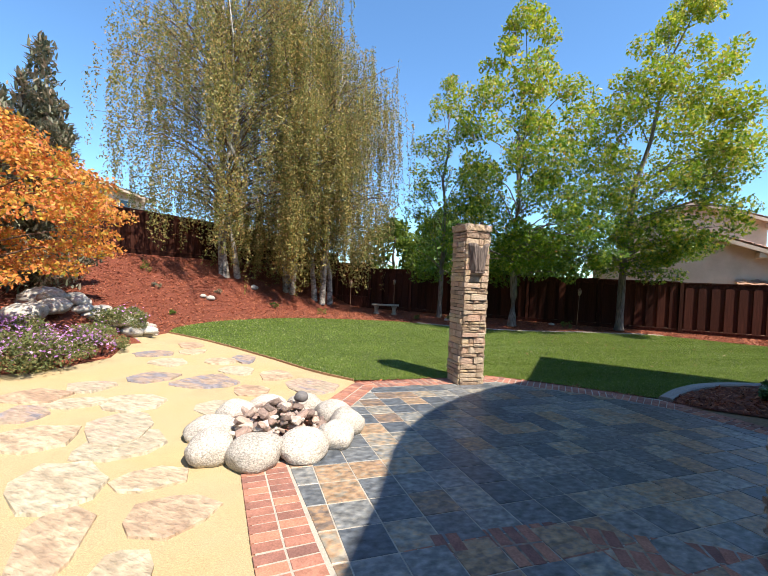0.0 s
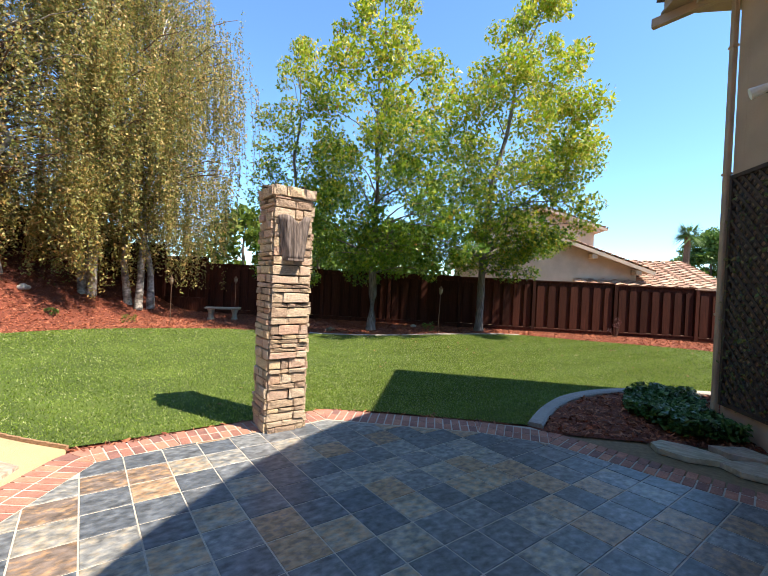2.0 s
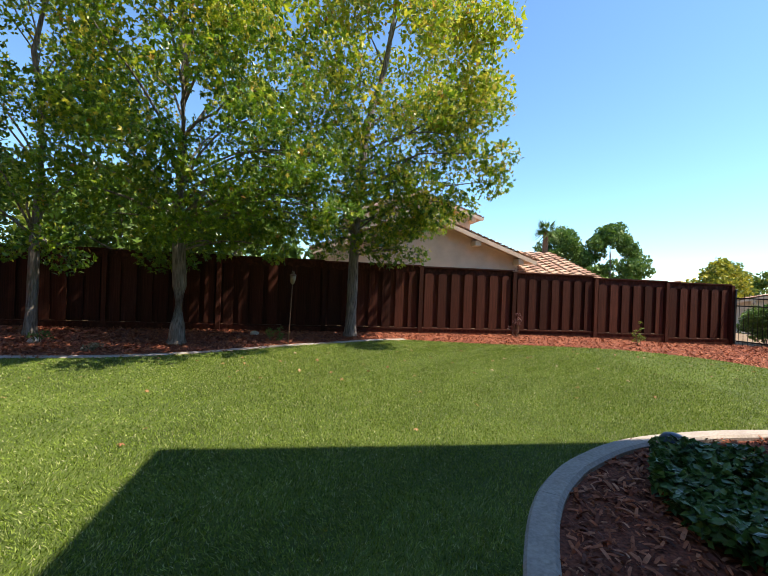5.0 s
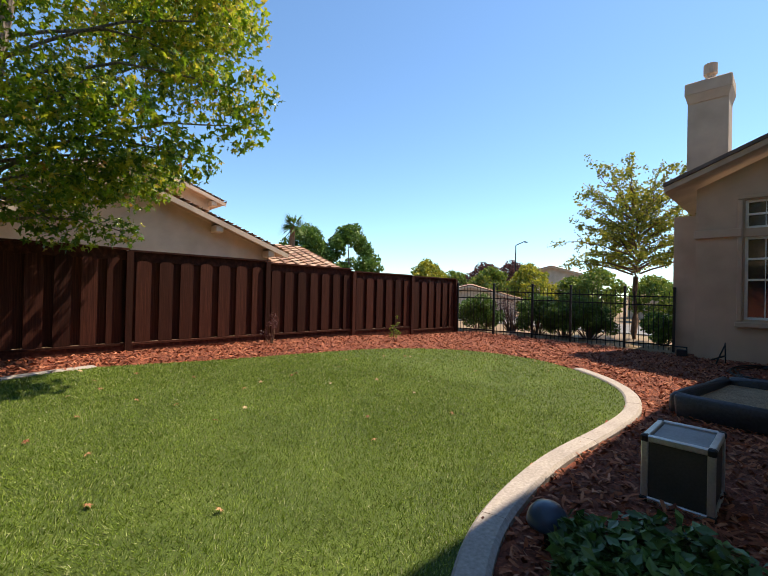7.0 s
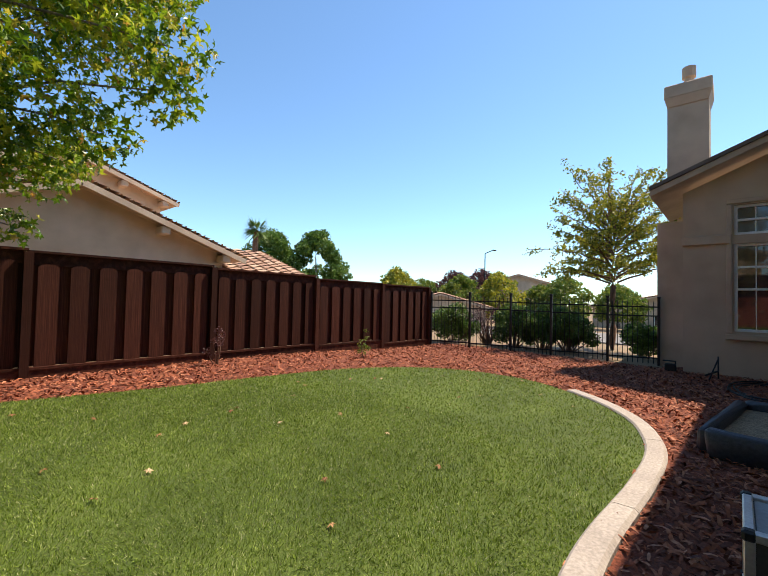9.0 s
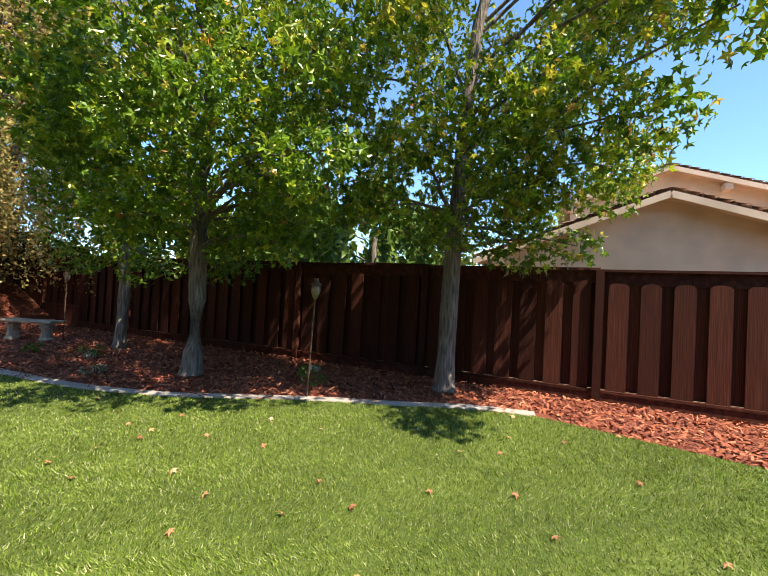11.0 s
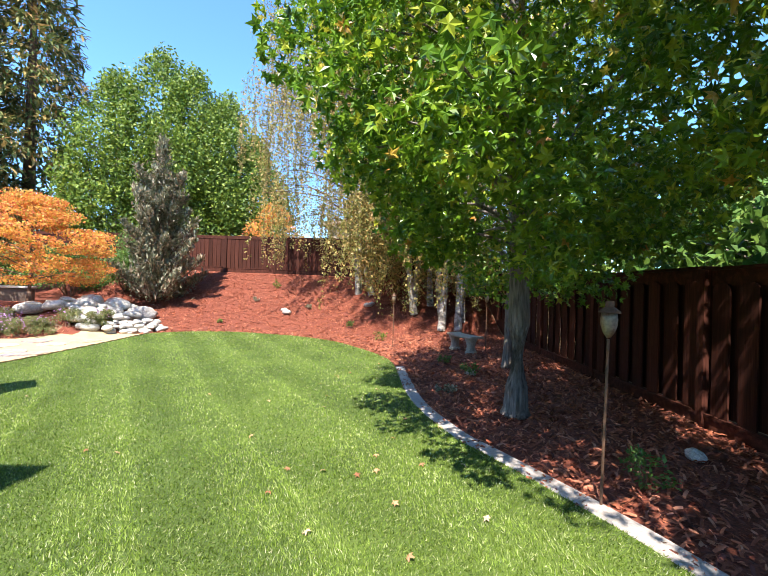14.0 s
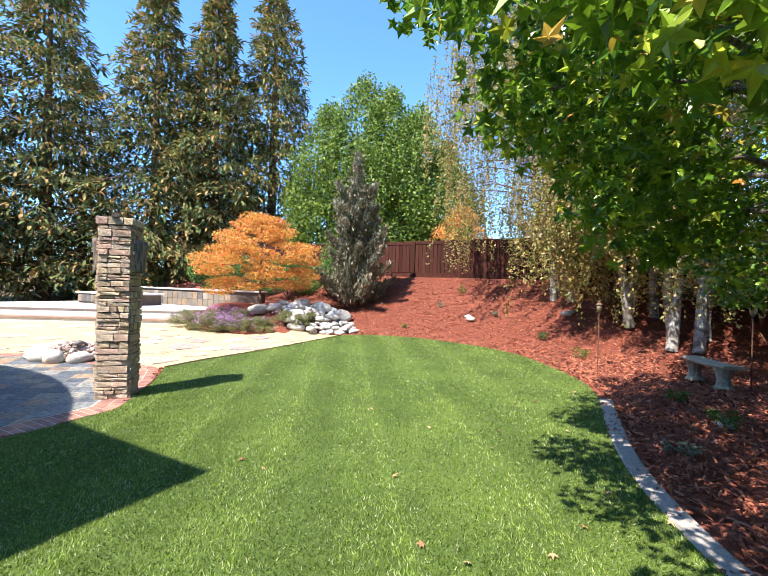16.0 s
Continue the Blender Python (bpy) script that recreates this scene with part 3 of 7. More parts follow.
# ---- stone pillars ----
def pillar(m, label, height=2.86, w=0.46):
    """A square column of stacked ledge stones on a low foot, capped by larger stones."""
    th = thing("stone_pillar", m, label, "pillar", "stone pillars")
    part("core", boxed((0, 0, height / 2 + 0.03), (w - 0.05, w - 0.05, height - 0.06)), M_MORTAR, th)
    part("foot", boxed((0, 0, 0.02), (w - 0.1, w - 0.1, 0.07)), M_MORTAR, th)
    r = random.Random(11)
    base = bmesh.new()
    box(base, (0, 0, 0), (1, 1, 1))
    bmesh.ops.bevel(base, geom=base.edges[:], offset=0.07, segments=1, affect="EDGES")
    for v in base.verts:
        v.co += Vector((r.uniform(-0.04, 0.04), r.uniform(-0.04, 0.04), r.uniform(-0.04, 0.04)))
    blocks = [bm_mesh("ledge_stone", base.copy(), M_STONE)]
    for k in range(4):
        for v in base.verts:
            v.co += Vector((r.uniform(-0.05, 0.05), r.uniform(-0.06, 0.06), r.uniform(-0.05, 0.05)))
        blocks.append(bm_mesh("ledge_stone", base.copy(), M_STONE))
    base.free()
    for side in range(4):
        turn = Matrix.Rotation(side * math.pi / 2, 4, "Z")
        z = 0.05
        while z < height - 0.13:
            h = r.choice((0.05, 0.065, 0.08, 0.1, 0.125))
            h = min(h, height - 0.12 - z)
            if h < 0.03:
                break
            u, end = -w / 2, w / 2
            while u < end - 0.02:
                l = r.choice((0.1, 0.14, 0.19, 0.25, 0.32))
                if end - u - l < 0.07:
                    l = end - u
                out = r.uniform(-0.012, 0.022)
                ob = new("ledge_stone", r.choice(blocks))
                ob.parent = th
                ob.matrix_basis = turn @ Matrix.Translation((u + l / 2, -w / 2 + 0.018 - out, z + h / 2)) @ Matrix.Diagonal((l - 0.011, 0.085, h - 0.012, 1))
                u += l
            z += h
        u = -w / 2 - 0.03
        for l in (0.16, 0.22, 0.14):
            ob = new("cap_stone", r.choice(blocks))
            ob.parent = th
            ob.matrix_basis = turn @ Matrix.Translation((u + l / 2, -w / 2 + 0.02, height - 0.06)) @ Matrix.Diagonal((l - 0.006, 0.13, 0.115, 1))
            u += l
    part("cap_slab", boxed((0, 0, height - 0.06), (w - 0.05, w - 0.05, 0.08)), M_STONE, th)
    return th


PIL = Vector((-1.80, 7.52))
pillar(pose(PIL.x, PIL.y, gz(*PIL) - 0.03, 0, 0, 43), "square pillar of stacked tan ledge stone at the patio edge", 2.95)
PIL2 = Vector((1.70, 3.96))
pillar(pose(PIL2.x, PIL2.y, gz(*PIL2), 0, 0, 43), "square pillar of stacked tan ledge stone in shade")

# ---- fences ----
def fence(points, tops, label, inner, name="board_fence", pitch=0.385, cover=0.66):
    """Panels between posts; tops: height of the top at each post; inner: the way that the good side faces; cover: how much of the pitch a front board takes."""
    th = thing(name, Matrix.Identity(4), label, "fence")
    unit = boxed((0, 0, 0.5), (1, 1, 1))
    me_board = bm_mesh("board", unit, M_FENCE)
    ear = bmesh.new()
    outline = [(-0.5, 0), (0.5, 0), (0.5, 0.965), (0.36, 0.99), (0.16, 1), (-0.16, 1), (-0.36, 0.99), (-0.5, 0.965)]
    sides = [[ear.verts.new((x, y, z)) for x, z in outline] for y in (-0.5, 0.5)]
    ear.faces.new(sides[0]); ear.faces.new(sides[1][::-1])
    for k in range(8):
        ear.faces.new((sides[0][k], sides[1][k], sides[1][(k + 1) % 8], sides[0][(k + 1) % 8]))
    bmesh.ops.recalc_face_normals(ear, faces=ear.faces[:])
    me_ear = bm_mesh("board", ear, M_FENCE)
    drop = 0.19 if cover < 0.9 else 0.04
    inn = Vector((*inner, 0))
    r = random.Random(5)

    def stick(nm, a, along, length, z0, z1, deep, out, me=None):
        ob = new(nm, me or me_board)
        ob.parent = th
        c = a + along * (length / 2) + inn * out
        ang = math.atan2(along.y, along.x)
        m = Matrix.Translation((c.x, c.y, z0)) @ Matrix.Rotation(ang, 4, "Z")
        ob.matrix_basis = m @ Matrix.Diagonal((length, deep, z1 - z0, 1))
        return ob

    for i, (p, q) in enumerate(zip(points, points[1:])):
        a, b = Vector((*p, 0)), Vector((*q, 0))
        d = (b - a).normalized(); L = (b - a).length
        zt = (tops[i] + tops[i + 1]) / 2
        za, zb = gz(*p), gz(*q)
        zlow = min(za, zb) - 0.03
        zk = max(za, zb)
        stick("cap_rail", a, d, L - 0.004, zt - 0.035, zt, 0.15, 0.0)
        stick("top_board", a + d * 0.05, d, L - 0.1, zt - 0.22 if cover < 0.9 else zt - 0.15, zt - 0.037, 0.022, 0.012 if cover < 0.9 else 0.065)
        stick("kick_board", a + d * 0.05, d, L - 0.1, zlow, zk + 0.13, 0.04, 0.06)
        stick("bottom_rail", a + d * 0.05, d, L - 0.1, zk + 0.132, zk + 0.17, 0.09, 0.05)
        n = max(4, round(L / pitch))
        w = (L - 0.1) / n
        for k in range(n):
            s = a + d * (0.05 + k * w)
            stick("board", s + d * (w * (1 - cover) / 2), d, w * cover + r.uniform(-0.012, 0.0), zk + 0.172, zt - drop + r.uniform(-0.008, 0.008) * (cover < 0.9), 0.022, 0.045 + r.uniform(-0.003, 0.003), me_ear if cover < 0.9 else None)
        for k in range(n + 1):
            lo, hi = max(0.0, (k - 0.42) * w), min(n * w, (k + 0.42) * w)
            stick("back_board", a + d * (0.05 + lo), d, hi - lo, zk + 0.172, zt - 0.04, 0.022, -0.02 + r.uniform(-0.003, 0.003))
    for p, zt in zip(points, tops):
        c = Vector((*p, 0))
        d = Vector((inn.y, -inn.x, 0))
        stick("post", c - d * 0.055, d, 0.11, gz(*p) - 0.1, zt - 0.037, 0.13, 0.05)
    return th


NX = [13.73, 11.34, 8.87, 6.23, 3.43, 0.75, -1.95, -4.65, -7.35, -9.6, -11.6, -13.6, -15.75]
fence([(x, 18.32) for x in NX], [1.85, 1.85, 1.9, 1.98, 2.0, 2.03, 2.05, 2.07, 2.1, 2.2, 2.6, 3.2, 3.95], "dark brown stained board fence with posts and kickboard", (0, -1))
WY = [18.25, 15.9, 13.55, 11.2, 8.85, 6.5, 4.1, 1.7, -0.7, -3.1]
fence([(-15.78, y) for y in WY], [3.98] * 10, "dark red-brown stained board fence on top of the bank", (1, 0), pitch=0.2, cover=0.94)


# ---- plants ----
M_LEAF_GUM = ramp_mat("sweetgum_leaf", [(0.0, (0.05, 0.125, 0.008)), (0.5, (0.12, 0.235, 0.014)), (0.85, (0.23, 0.35, 0.024)), (0.985, (0.40, 0.43, 0.04)), (1.0, (0.40, 0.18, 0.03))], 0.3, 20, 0.0, "Island", translucent=0.36, spec=0.6)
M_LEAF_GUM_Y = ramp_mat("sweetgum_leaf_turning", [(0.0, (0.16, 0.28, 0.014)), (0.45, (0.34, 0.42, 0.03)), (0.8, (0.56, 0.52, 0.06)), (0.95, (0.54, 0.42, 0.08)), (1.0, (0.48, 0.24, 0.06))], 0.4, 20, 0.0, "Island", translucent=0.45)
M_LEAF_BIRCH = ramp_mat("birch_leaf", [(0.0, (0.16, 0.19, 0.05)), (0.45, (0.31, 0.30, 0.09)), (0.75, (0.46, 0.35, 0.12)), (1.0, (0.56, 0.35, 0.14))], 0.45, 20, 0.0, "Island", translucent=0.4)
M_LEAF_MAPLE = ramp_mat("maple_leaf_autumn", [(0.0, (0.50, 0.13, 0.05)), (0.35, (0.68, 0.25, 0.065)), (0.7, (0.72, 0.37, 0.075)), (0.9, (0.55, 0.40, 0.06)), (1.0, (0.24, 0.28, 0.05))], 0.5, 20, 0.0, "Island", translucent=0.4)
M_LEAF_DARK = ramp_mat("dark_green_leaf", [(0.0, (0.045, 0.11, 0.02)), (0.6, (0.09, 0.18, 0.03)), (1.0, (0.16, 0.25, 0.045))], 0.5, 20, 0.0, "Island", translucent=0.3)
M_LEAF_LIGHT = ramp_mat("light_green_leaf", [(0.0, (0.07, 0.13, 0.02)), (0.6, (0.13, 0.20, 0.028)), (1.0, (0.26, 0.28, 0.055))], 0.5, 20, 0.0, "Island", translucent=0.4)
M_LEAF_POPLAR = ramp_mat("poplar_leaf", [(0.0, (0.055, 0.105, 0.014)), (0.5, (0.12, 0.195, 0.020)), (1.0, (0.25, 0.32, 0.04))], 0.5, 20, 0.0, "Island", translucent=0.3)
M_LEAF_PURPLE = ramp_mat("purple_leaf", [(0.0, (0.07, 0.03, 0.035)), (1.0, (0.16, 0.07, 0.07))], 0.5, 20, 0.0, "Island", translucent=0.3)
M_NEEDLE = ramp_mat("redwood_needles", [(0.0, (0.07, 0.105, 0.04)), (0.42, (0.15, 0.19, 0.065)), (0.7, (0.27, 0.235, 0.085)), (1.0, (0.48, 0.27, 0.11))], 0.6, 20, 0.0, "Island", translucent=0.2, spec=0.1)
M_NEEDLE_GREY = ramp_mat("grey_juniper_needles", [(0.0, (0.12, 0.135, 0.09)), (0.5, (0.23, 0.235, 0.16)), (0.85, (0.36, 0.30, 0.22)), (1.0, (0.42, 0.31, 0.22))], 0.9, 20, 0.0, "Island", translucent=0.2, spec=0.05)

STAR_R = [0.58, 0.25, 0.52, 0.23, 0.38, 0.16, 0.38, 0.23, 0.52, 0.25]
STAR_V = [(0, 0, 0)] + [(STAR_R[k] * math.cos(math.radians(36 * k + 90)), STAR_R[k] * math.sin(math.radians(36 * k + 90)), -0.13 if k % 2 == 0 else 0.03) for k in range(10)]
STAR_F = [(0, 1 + k, 1 + (k + 1) % 10) for k in range(10)]
OVAL_V = [(0, -0.5, 0), (0.28, 0, 0.05), (0, 0.5, 0), (-0.28, 0, 0.05)]
OVAL_F = [(0, 1, 2, 3)]
SPRAY_V = [(0, 0, 0), (0.16, 0.3, 0.02), (0.1, 0.8, -0.06), (0, 1.0, -0.12), (-0.1, 0.8, -0.06), (-0.16, 0.3, 0.02)]
SPRAY_F = [(0, 1, 2), (0, 2, 3), (0, 3, 4), (0, 4, 5)]


def limb(bm, points, r0, r1, seg=7, radii=None):
    """A tapered, bent tube; radii gives its thickness point by point."""
    rings = []
    n = len(points)
    for i, p in enumerate(points):
        d = (points[min(i + 1, n - 1)] - points[max(i - 1, 0)]).normalized()
        q = d.to_track_quat("Z", "Y").to_matrix()
        r = radii[i] if radii else r0 + (r1 - r0) * i / (n - 1)
        rings.append([bm.verts.new(p + q @ Vector((r * math.cos(2 * math.pi * k / seg), r * math.sin(2 * math.pi * k / seg), 0))) for k in range(seg)])
    for a, b in zip(rings, rings[1:]):
        for k in range(seg):
            bm.faces.new((a[k], a[(k + 1) % seg], b[(k + 1) % seg], b[k]))
    bm.faces.new(rings[-1])


def bent(a, b, r, sag=0.0, wob=0.12, n=6):
    a, b = Vector(a), Vector(b)
    L = (b - a).length
    out = []
    for i in range(n + 1):
        t = i / n
        p = a.lerp(b, t) + Vector((r.uniform(-1, 1), r.uniform(-1, 1), r.uniform(-0.5, 0.5))) * wob * L * 0.25 * math.sin(math.pi * t)
        p.z += sag * L * math.sin(math.pi * t)
        out.append(p)
    return out


def crown_points(clumps, per, spread):
    """Leaf places scattered in clumps, denser towards each clump's shell."""
    out = []
    for c, rad in clumps:
        n = int(per * rad * rad)
        d = rng.normal(size=(n, 3)); d /= np.linalg.norm(d, axis=1)[:, None]
        rr = rad * rng.uniform(0.25, 1.0, n) ** 0.6
        out.append(np.array(c) + d * rr[:, None] * np.array(spread))
    return np.concatenate(out)


def broadleaf(name, at, height, radius, label, leaf, size, clumps, per, bark, trunk_r, bare=0.22, template="star", seed=1, lean=(0, 0), top_thin=1.0, shape=1.0, material2=None, limbs=22, z0=None, low_side=None, flat=0.8, turn=0.3, core=0.35):
    """A tree: trunk, limbs that reach the clumps, and a crown of single leaves in clumps."""
    r = random.Random(seed)
    z0 = gz(*at) if z0 is None else z0
    th = thing(name, pose(at[0], at[1], z0), label, "tree")
    tips = []
    wood = bmesh.new()
    top = Vector((lean[0], lean[1], height * 0.93))
    spine = [Vector((0, 0, -0.1)), Vector((0.02, 0.01, height * 0.1))] + [Vector((lean[0] * t * t + r.uniform(-0.1, 0.1) * min(1, 3 * t), lean[1] * t * t + r.uniform(-0.1, 0.1) * min(1, 3 * t), height * t)) for t in (0.2, 0.32, 0.45, 0.58, 0.7, 0.82)] + [top]
    spine = [Vector((0, 0, -0.12)), Vector((0, 0, 0.04)), Vector((0.004, 0, 0.16)), Vector((0.01, 0.005, 0.4))] + spine[1:]
    m = len(spine)
    limb(wood, spine, 1, 1, 14, [trunk_r * q for q in (1.75, 1.5, 1.22, 1.08)] + [trunk_r * (1.04 - 0.92 * i / (m - 5)) for i in range(m - 4)])
    cl = []
    for k in range(clumps):
        t = bare + (1 - bare) * (k + 0.5) / clumps
        t = min(1.0, t + r.uniform(-0.03, 0.03))
        f = (t - bare) / (1 - bare)
        env = radius * (math.sin(math.pi * min(1.0, 0.18 + 0.82 * f) ** shape) ** 0.75) if f < 0.98 else radius * 0.15
        a = k * 2.39996 + r.uniform(-0.5, 0.5)
        rad = env * r.uniform(core, 1.0) ** 0.5
        rc = radius * r.uniform(0.2, 0.34) * (1.0 if f < 0.7 else top_thin)
        c = Vector((lean[0] * t + math.cos(a) * rad, lean[1] * t + math.sin(a) * rad, height * t - rc * 0.2))
        cl.append((tuple(c), rc))
        if k % max(1, clumps // limbs) == 0:
            s = max(0.205, t - 0.15)
            limb(wood, bent((lean[0] * s * s, lean[1] * s * s, height * s), c, r, 0.08), trunk_r * (0.34 - 0.24 * f), 0.01, 6)
    if low_side:
        cl += [(tuple(c), rc) for c, rc in low_side]
        for c, rc in low_side:
            s = min(c[2] - 0.1, max(2.2, c[2] - 1.0) + 1.3 * r.random()) / height
            limb(wood, bent((lean[0] * s * s, lean[1] * s * s, height * s), c, r, 0.1), 0.03, 0.008, 5)
    part("trunk", wood, bark, th, smooth=True)
    pts = crown_points(cl, per, (1, 1, flat))
    tv, tf = (STAR_V, STAR_F) if template == "star" else (OVAL_V, OVAL_F)
    sizes = size * rng.uniform(0.6, 1.25, len(pts))
    turns = random_turns(len(pts), 0.95)
    if material2 is not None:
        pick = smooth01((pts[:, 2] / height - turn) / 0.6) > rng.uniform(0, 1, len(pts))
        for nm, sel, m_leaf, lab in (("crown", ~pick, leaf, ""), ("turning_crown", pick, material2, "yellowing upper leaves")):
            aloft = sel & (pts[:, 2] > 6.0) if template == "star" else sel & False
            under = sel & ~aloft
            whole = part(nm, scatter(nm, tv, tf, pts[under], turns[under], sizes[under], m_leaf), m_leaf, th, lab)
            if aloft.any():
                part("upper_leaves", scatter("upper_leaves", OVAL_V, OVAL_F, pts[aloft], turns[aloft], sizes[aloft] * 1.1, m_leaf), m_leaf, whole)
    else:
        part("crown", scatter("crown", tv, tf, pts, turns, sizes, leaf), leaf, th)
    return th


LOW_1 = [((0.8, -0.15, 2.1), 0.45), ((1.9, -0.35, 2.0), 0.42), ((-0.6, 0.5, 2.3), 0.5), ((-1.3, -0.4, 2.5), 0.55), ((0.2, -1.1, 2.3), 0.5), ((0.6, 0.9, 2.5), 0.55), ((-0.9, 1.2, 2.7), 0.6),
         ((2.3, -2.1, 3.15), 0.36), ((0.8, -2.45, 4.6), 0.62), ((3.0, -1.6, 2.6), 0.26), ((3.4, -1.35, 2.7), 0.26), ((2.8, -1.25, 2.5), 0.34), ((2.8, -1.05, 2.85), 0.5), ((1.7, -2.4, 3.8), 0.6), ((2.6, -1.6, 3.5), 0.6),
         ((1.8, -1.2, 3.0), 0.6), ((1.4, -2.0, 3.0), 0.5), ((3.0, -1.0, 3.9), 0.6), ((2.2, -1.8, 4.6), 0.65), ((1.2, -1.4, 2.5), 0.5), ((0.3, -2.0, 3.5), 0.5), ((2.4, -0.6, 2.5), 0.5), ((1.5, -2.2, 5.6), 0.7)]
LOW_2 = [((2.7, -2.13, 3.6), 0.5), ((2.77, -2.2, 4.1), 0.5), ((2.5, -0.95, 4.9), 0.6), ((2.07, -0.46, 3.0), 0.5), ((1.7, 0.07, 2.15), 0.36), ((1.2, -0.7, 2.75), 0.5), ((2.3, -1.3, 3.2), 0.5), ((-1.25, -1.05, 4.4), 0.6), ((-1.4, 0.6, 3.8), 0.6),
         ((0.25, -0.6, 2.3), 0.45), ((2.9, -1.5, 5.4), 0.6), ((-0.6, -0.9, 2.6), 0.5), ((0.9, 0.6, 2.6), 0.5), ((-0.6, 0.4, 2.5), 0.5), ((-1.4, -0.2, 2.8), 0.6), ((1.3, -1.5, 3.6), 0.55), ((0.1, -1.4, 3.3), 0.55), ((3.2, -0.6, 6.2), 0.7)]
broadleaf("sweetgum_tree", (-2.23, 16.05), 12.0, 2.6, "green sweetgum tree with a grey furrowed trunk in the mulch bed", M_LEAF_GUM, 0.135, 92, 820, M_BARK, 0.13, 0.2, turn=0.18, seed=3, material2=M_LEAF_GUM_Y, top_thin=0.6, low_side=LOW_1)
broadleaf("sweetgum_tree", (1.42, 17.42), 12.0, 2.75, "sweetgum tree turning yellow at the top, grey trunk", M_LEAF_GUM, 0.135, 84, 820, M_BARK, 0.128, 0.21, turn=0.05, seed=8, material2=M_LEAF_GUM_Y, top_thin=0.6, lean=(1.7, 0.1), low_side=LOW_2, limbs=12, core=0.08)
broadleaf("sweetgum_tree", (-5.39, 16.85), 10.3, 1.5, "slim young sweetgum tree with orange-tinged top", M_LEAF_GUM, 0.12, 80, 1000, M_BARK, 0.1, 0.16, "oval", seed=5, material2=M_LEAF_GUM_Y, top_thin=0.7)


def birch(at, height, radius, label, seed, strands, drop=(1.5, 5.0), lean=(0, 0), clear=(0.3, 1.6)):
    """A weeping birch: white leaning stems, arching limbs and long hanging strings of small leaves."""
    r = random.Random(seed)
    th = thing("weeping_birch", pose(at[0], at[1], gz(*at)), label, "tree", "birches on the bank")
    for k in range(3 + seed % 2):
        w = bmesh.new()
        tip = (lean[0] + r.uniform(-1.9, 1.9), lean[1] + r.uniform(-1.9, 1.9), height * r.uniform(0.75, 0.97))
        o = (r.uniform(-0.5, 0.5), r.uniform(-0.5, 0.5), -0.15)
        limb(w, bent(o, tip, r, 0.0, 0.16, 8), 1, 1, 9, [0.15, 0.11, 0.095, 0.085, 0.072, 0.06, 0.048, 0.035, 0.02])
        part("trunk", w, M_BIRCH, th, smooth=True)
    leaves = []
    tv, tf = [], []
    for k in range(strands):
        if k % 8 == 0:
            a = r.uniform(0, 2 * math.pi)
            hang, low = r.uniform(*drop), r.uniform(*clear)
            f = r.random()
            zt = height * (0.22 + 0.74 * f ** (1.1 if seed == 21 else 1.5))
            env = radius * math.sqrt(max(0.05, 1 - ((zt / height - 0.45) / 0.58) ** 2))
            rad = env * math.sqrt(r.uniform(0.1, 1.3))
            hub = Vector((lean[0] * zt / height + rad * math.cos(a), lean[1] * zt / height + rad * math.sin(a), zt))
            foot = Vector((lean[0] * zt * 0.75 / height, lean[1] * zt * 0.75 / height, zt * 0.75))
            twigs = bmesh.new()
            limb(twigs, bent(foot, hub, r, 0.15), 0.035, 0.008, 5)
            part("limb", twigs, M_BROWNBARK if k % 3 else M_BIRCH, th, smooth=True)
        s = hub.lerp(foot, r.uniform(-0.05, 0.3)) + Vector((r.gauss(0, 0.24), r.gauss(0, 0.24), r.uniform(-0.2, 0.4)))
        zt = s.z
        L = min(hang * r.uniform(0.4, 1.15), zt - low - r.uniform(0.0, 0.7))
        if L < 0.5:
            continue
        sway = Vector((r.uniform(-0.12, 0.12), r.uniform(-0.12, 0.12), 0))
        base = len(tv)
        for i in range(4):
            t = i / 3
            p = s + sway * t * L + Vector((0, 0, -L * t))
            tv += [tuple(p + Vector((0.006, 0, 0))), tuple(p + Vector((-0.004, 0.005, 0)))]
        for i in range(3):
            tf.append((base + 2 * i, base + 2 * i + 1, base + 2 * i + 3, base + 2 * i + 2))
        n = int(L * 32)
        t = rng.uniform(0, 1, n)
        p = np.array(s)[None] + np.array(sway)[None] * (t * L)[:, None] + np.stack([rng.normal(0, 0.06, n), rng.normal(0, 0.06, n), -L * t], 1)
        leaves.append(p)
    tagged(part("hanging_twig", np_mesh("hanging_twig", tv, tf, M_BROWNBARK), M_BROWNBARK, th), kind="stuff")
    pts = np.concatenate(leaves)
    part("crown", scatter("crown", OVAL_V, OVAL_F, pts, random_turns(len(pts)), 0.095 * rng.uniform(0.6, 1.3, len(pts)), M_LEAF_BIRCH), M_LEAF_BIRCH, th)
    return th


birch((-14.15, 13.25), 14.0, 4.6, "weeping birch with white trunks and brown-green leaves on the bank", 21, 1600, (1.3, 4.6), clear=(0.5, 2.6), lean=(0.0, -0.4))
birch((-12.6, 15.55), 16.0, 3.9, "tall weeping birch with hanging strings of leaves", 22, 1250, (1.3, 5.2), clear=(0.1, 1.8))
birch((-11.4, 16.6), 14.0, 3.5, "weeping birch with hanging strings of leaves by the fence", 25, 1050, (1.3, 5.4), clear=(0.1, 1.3), lean=(0.5, 0.0))


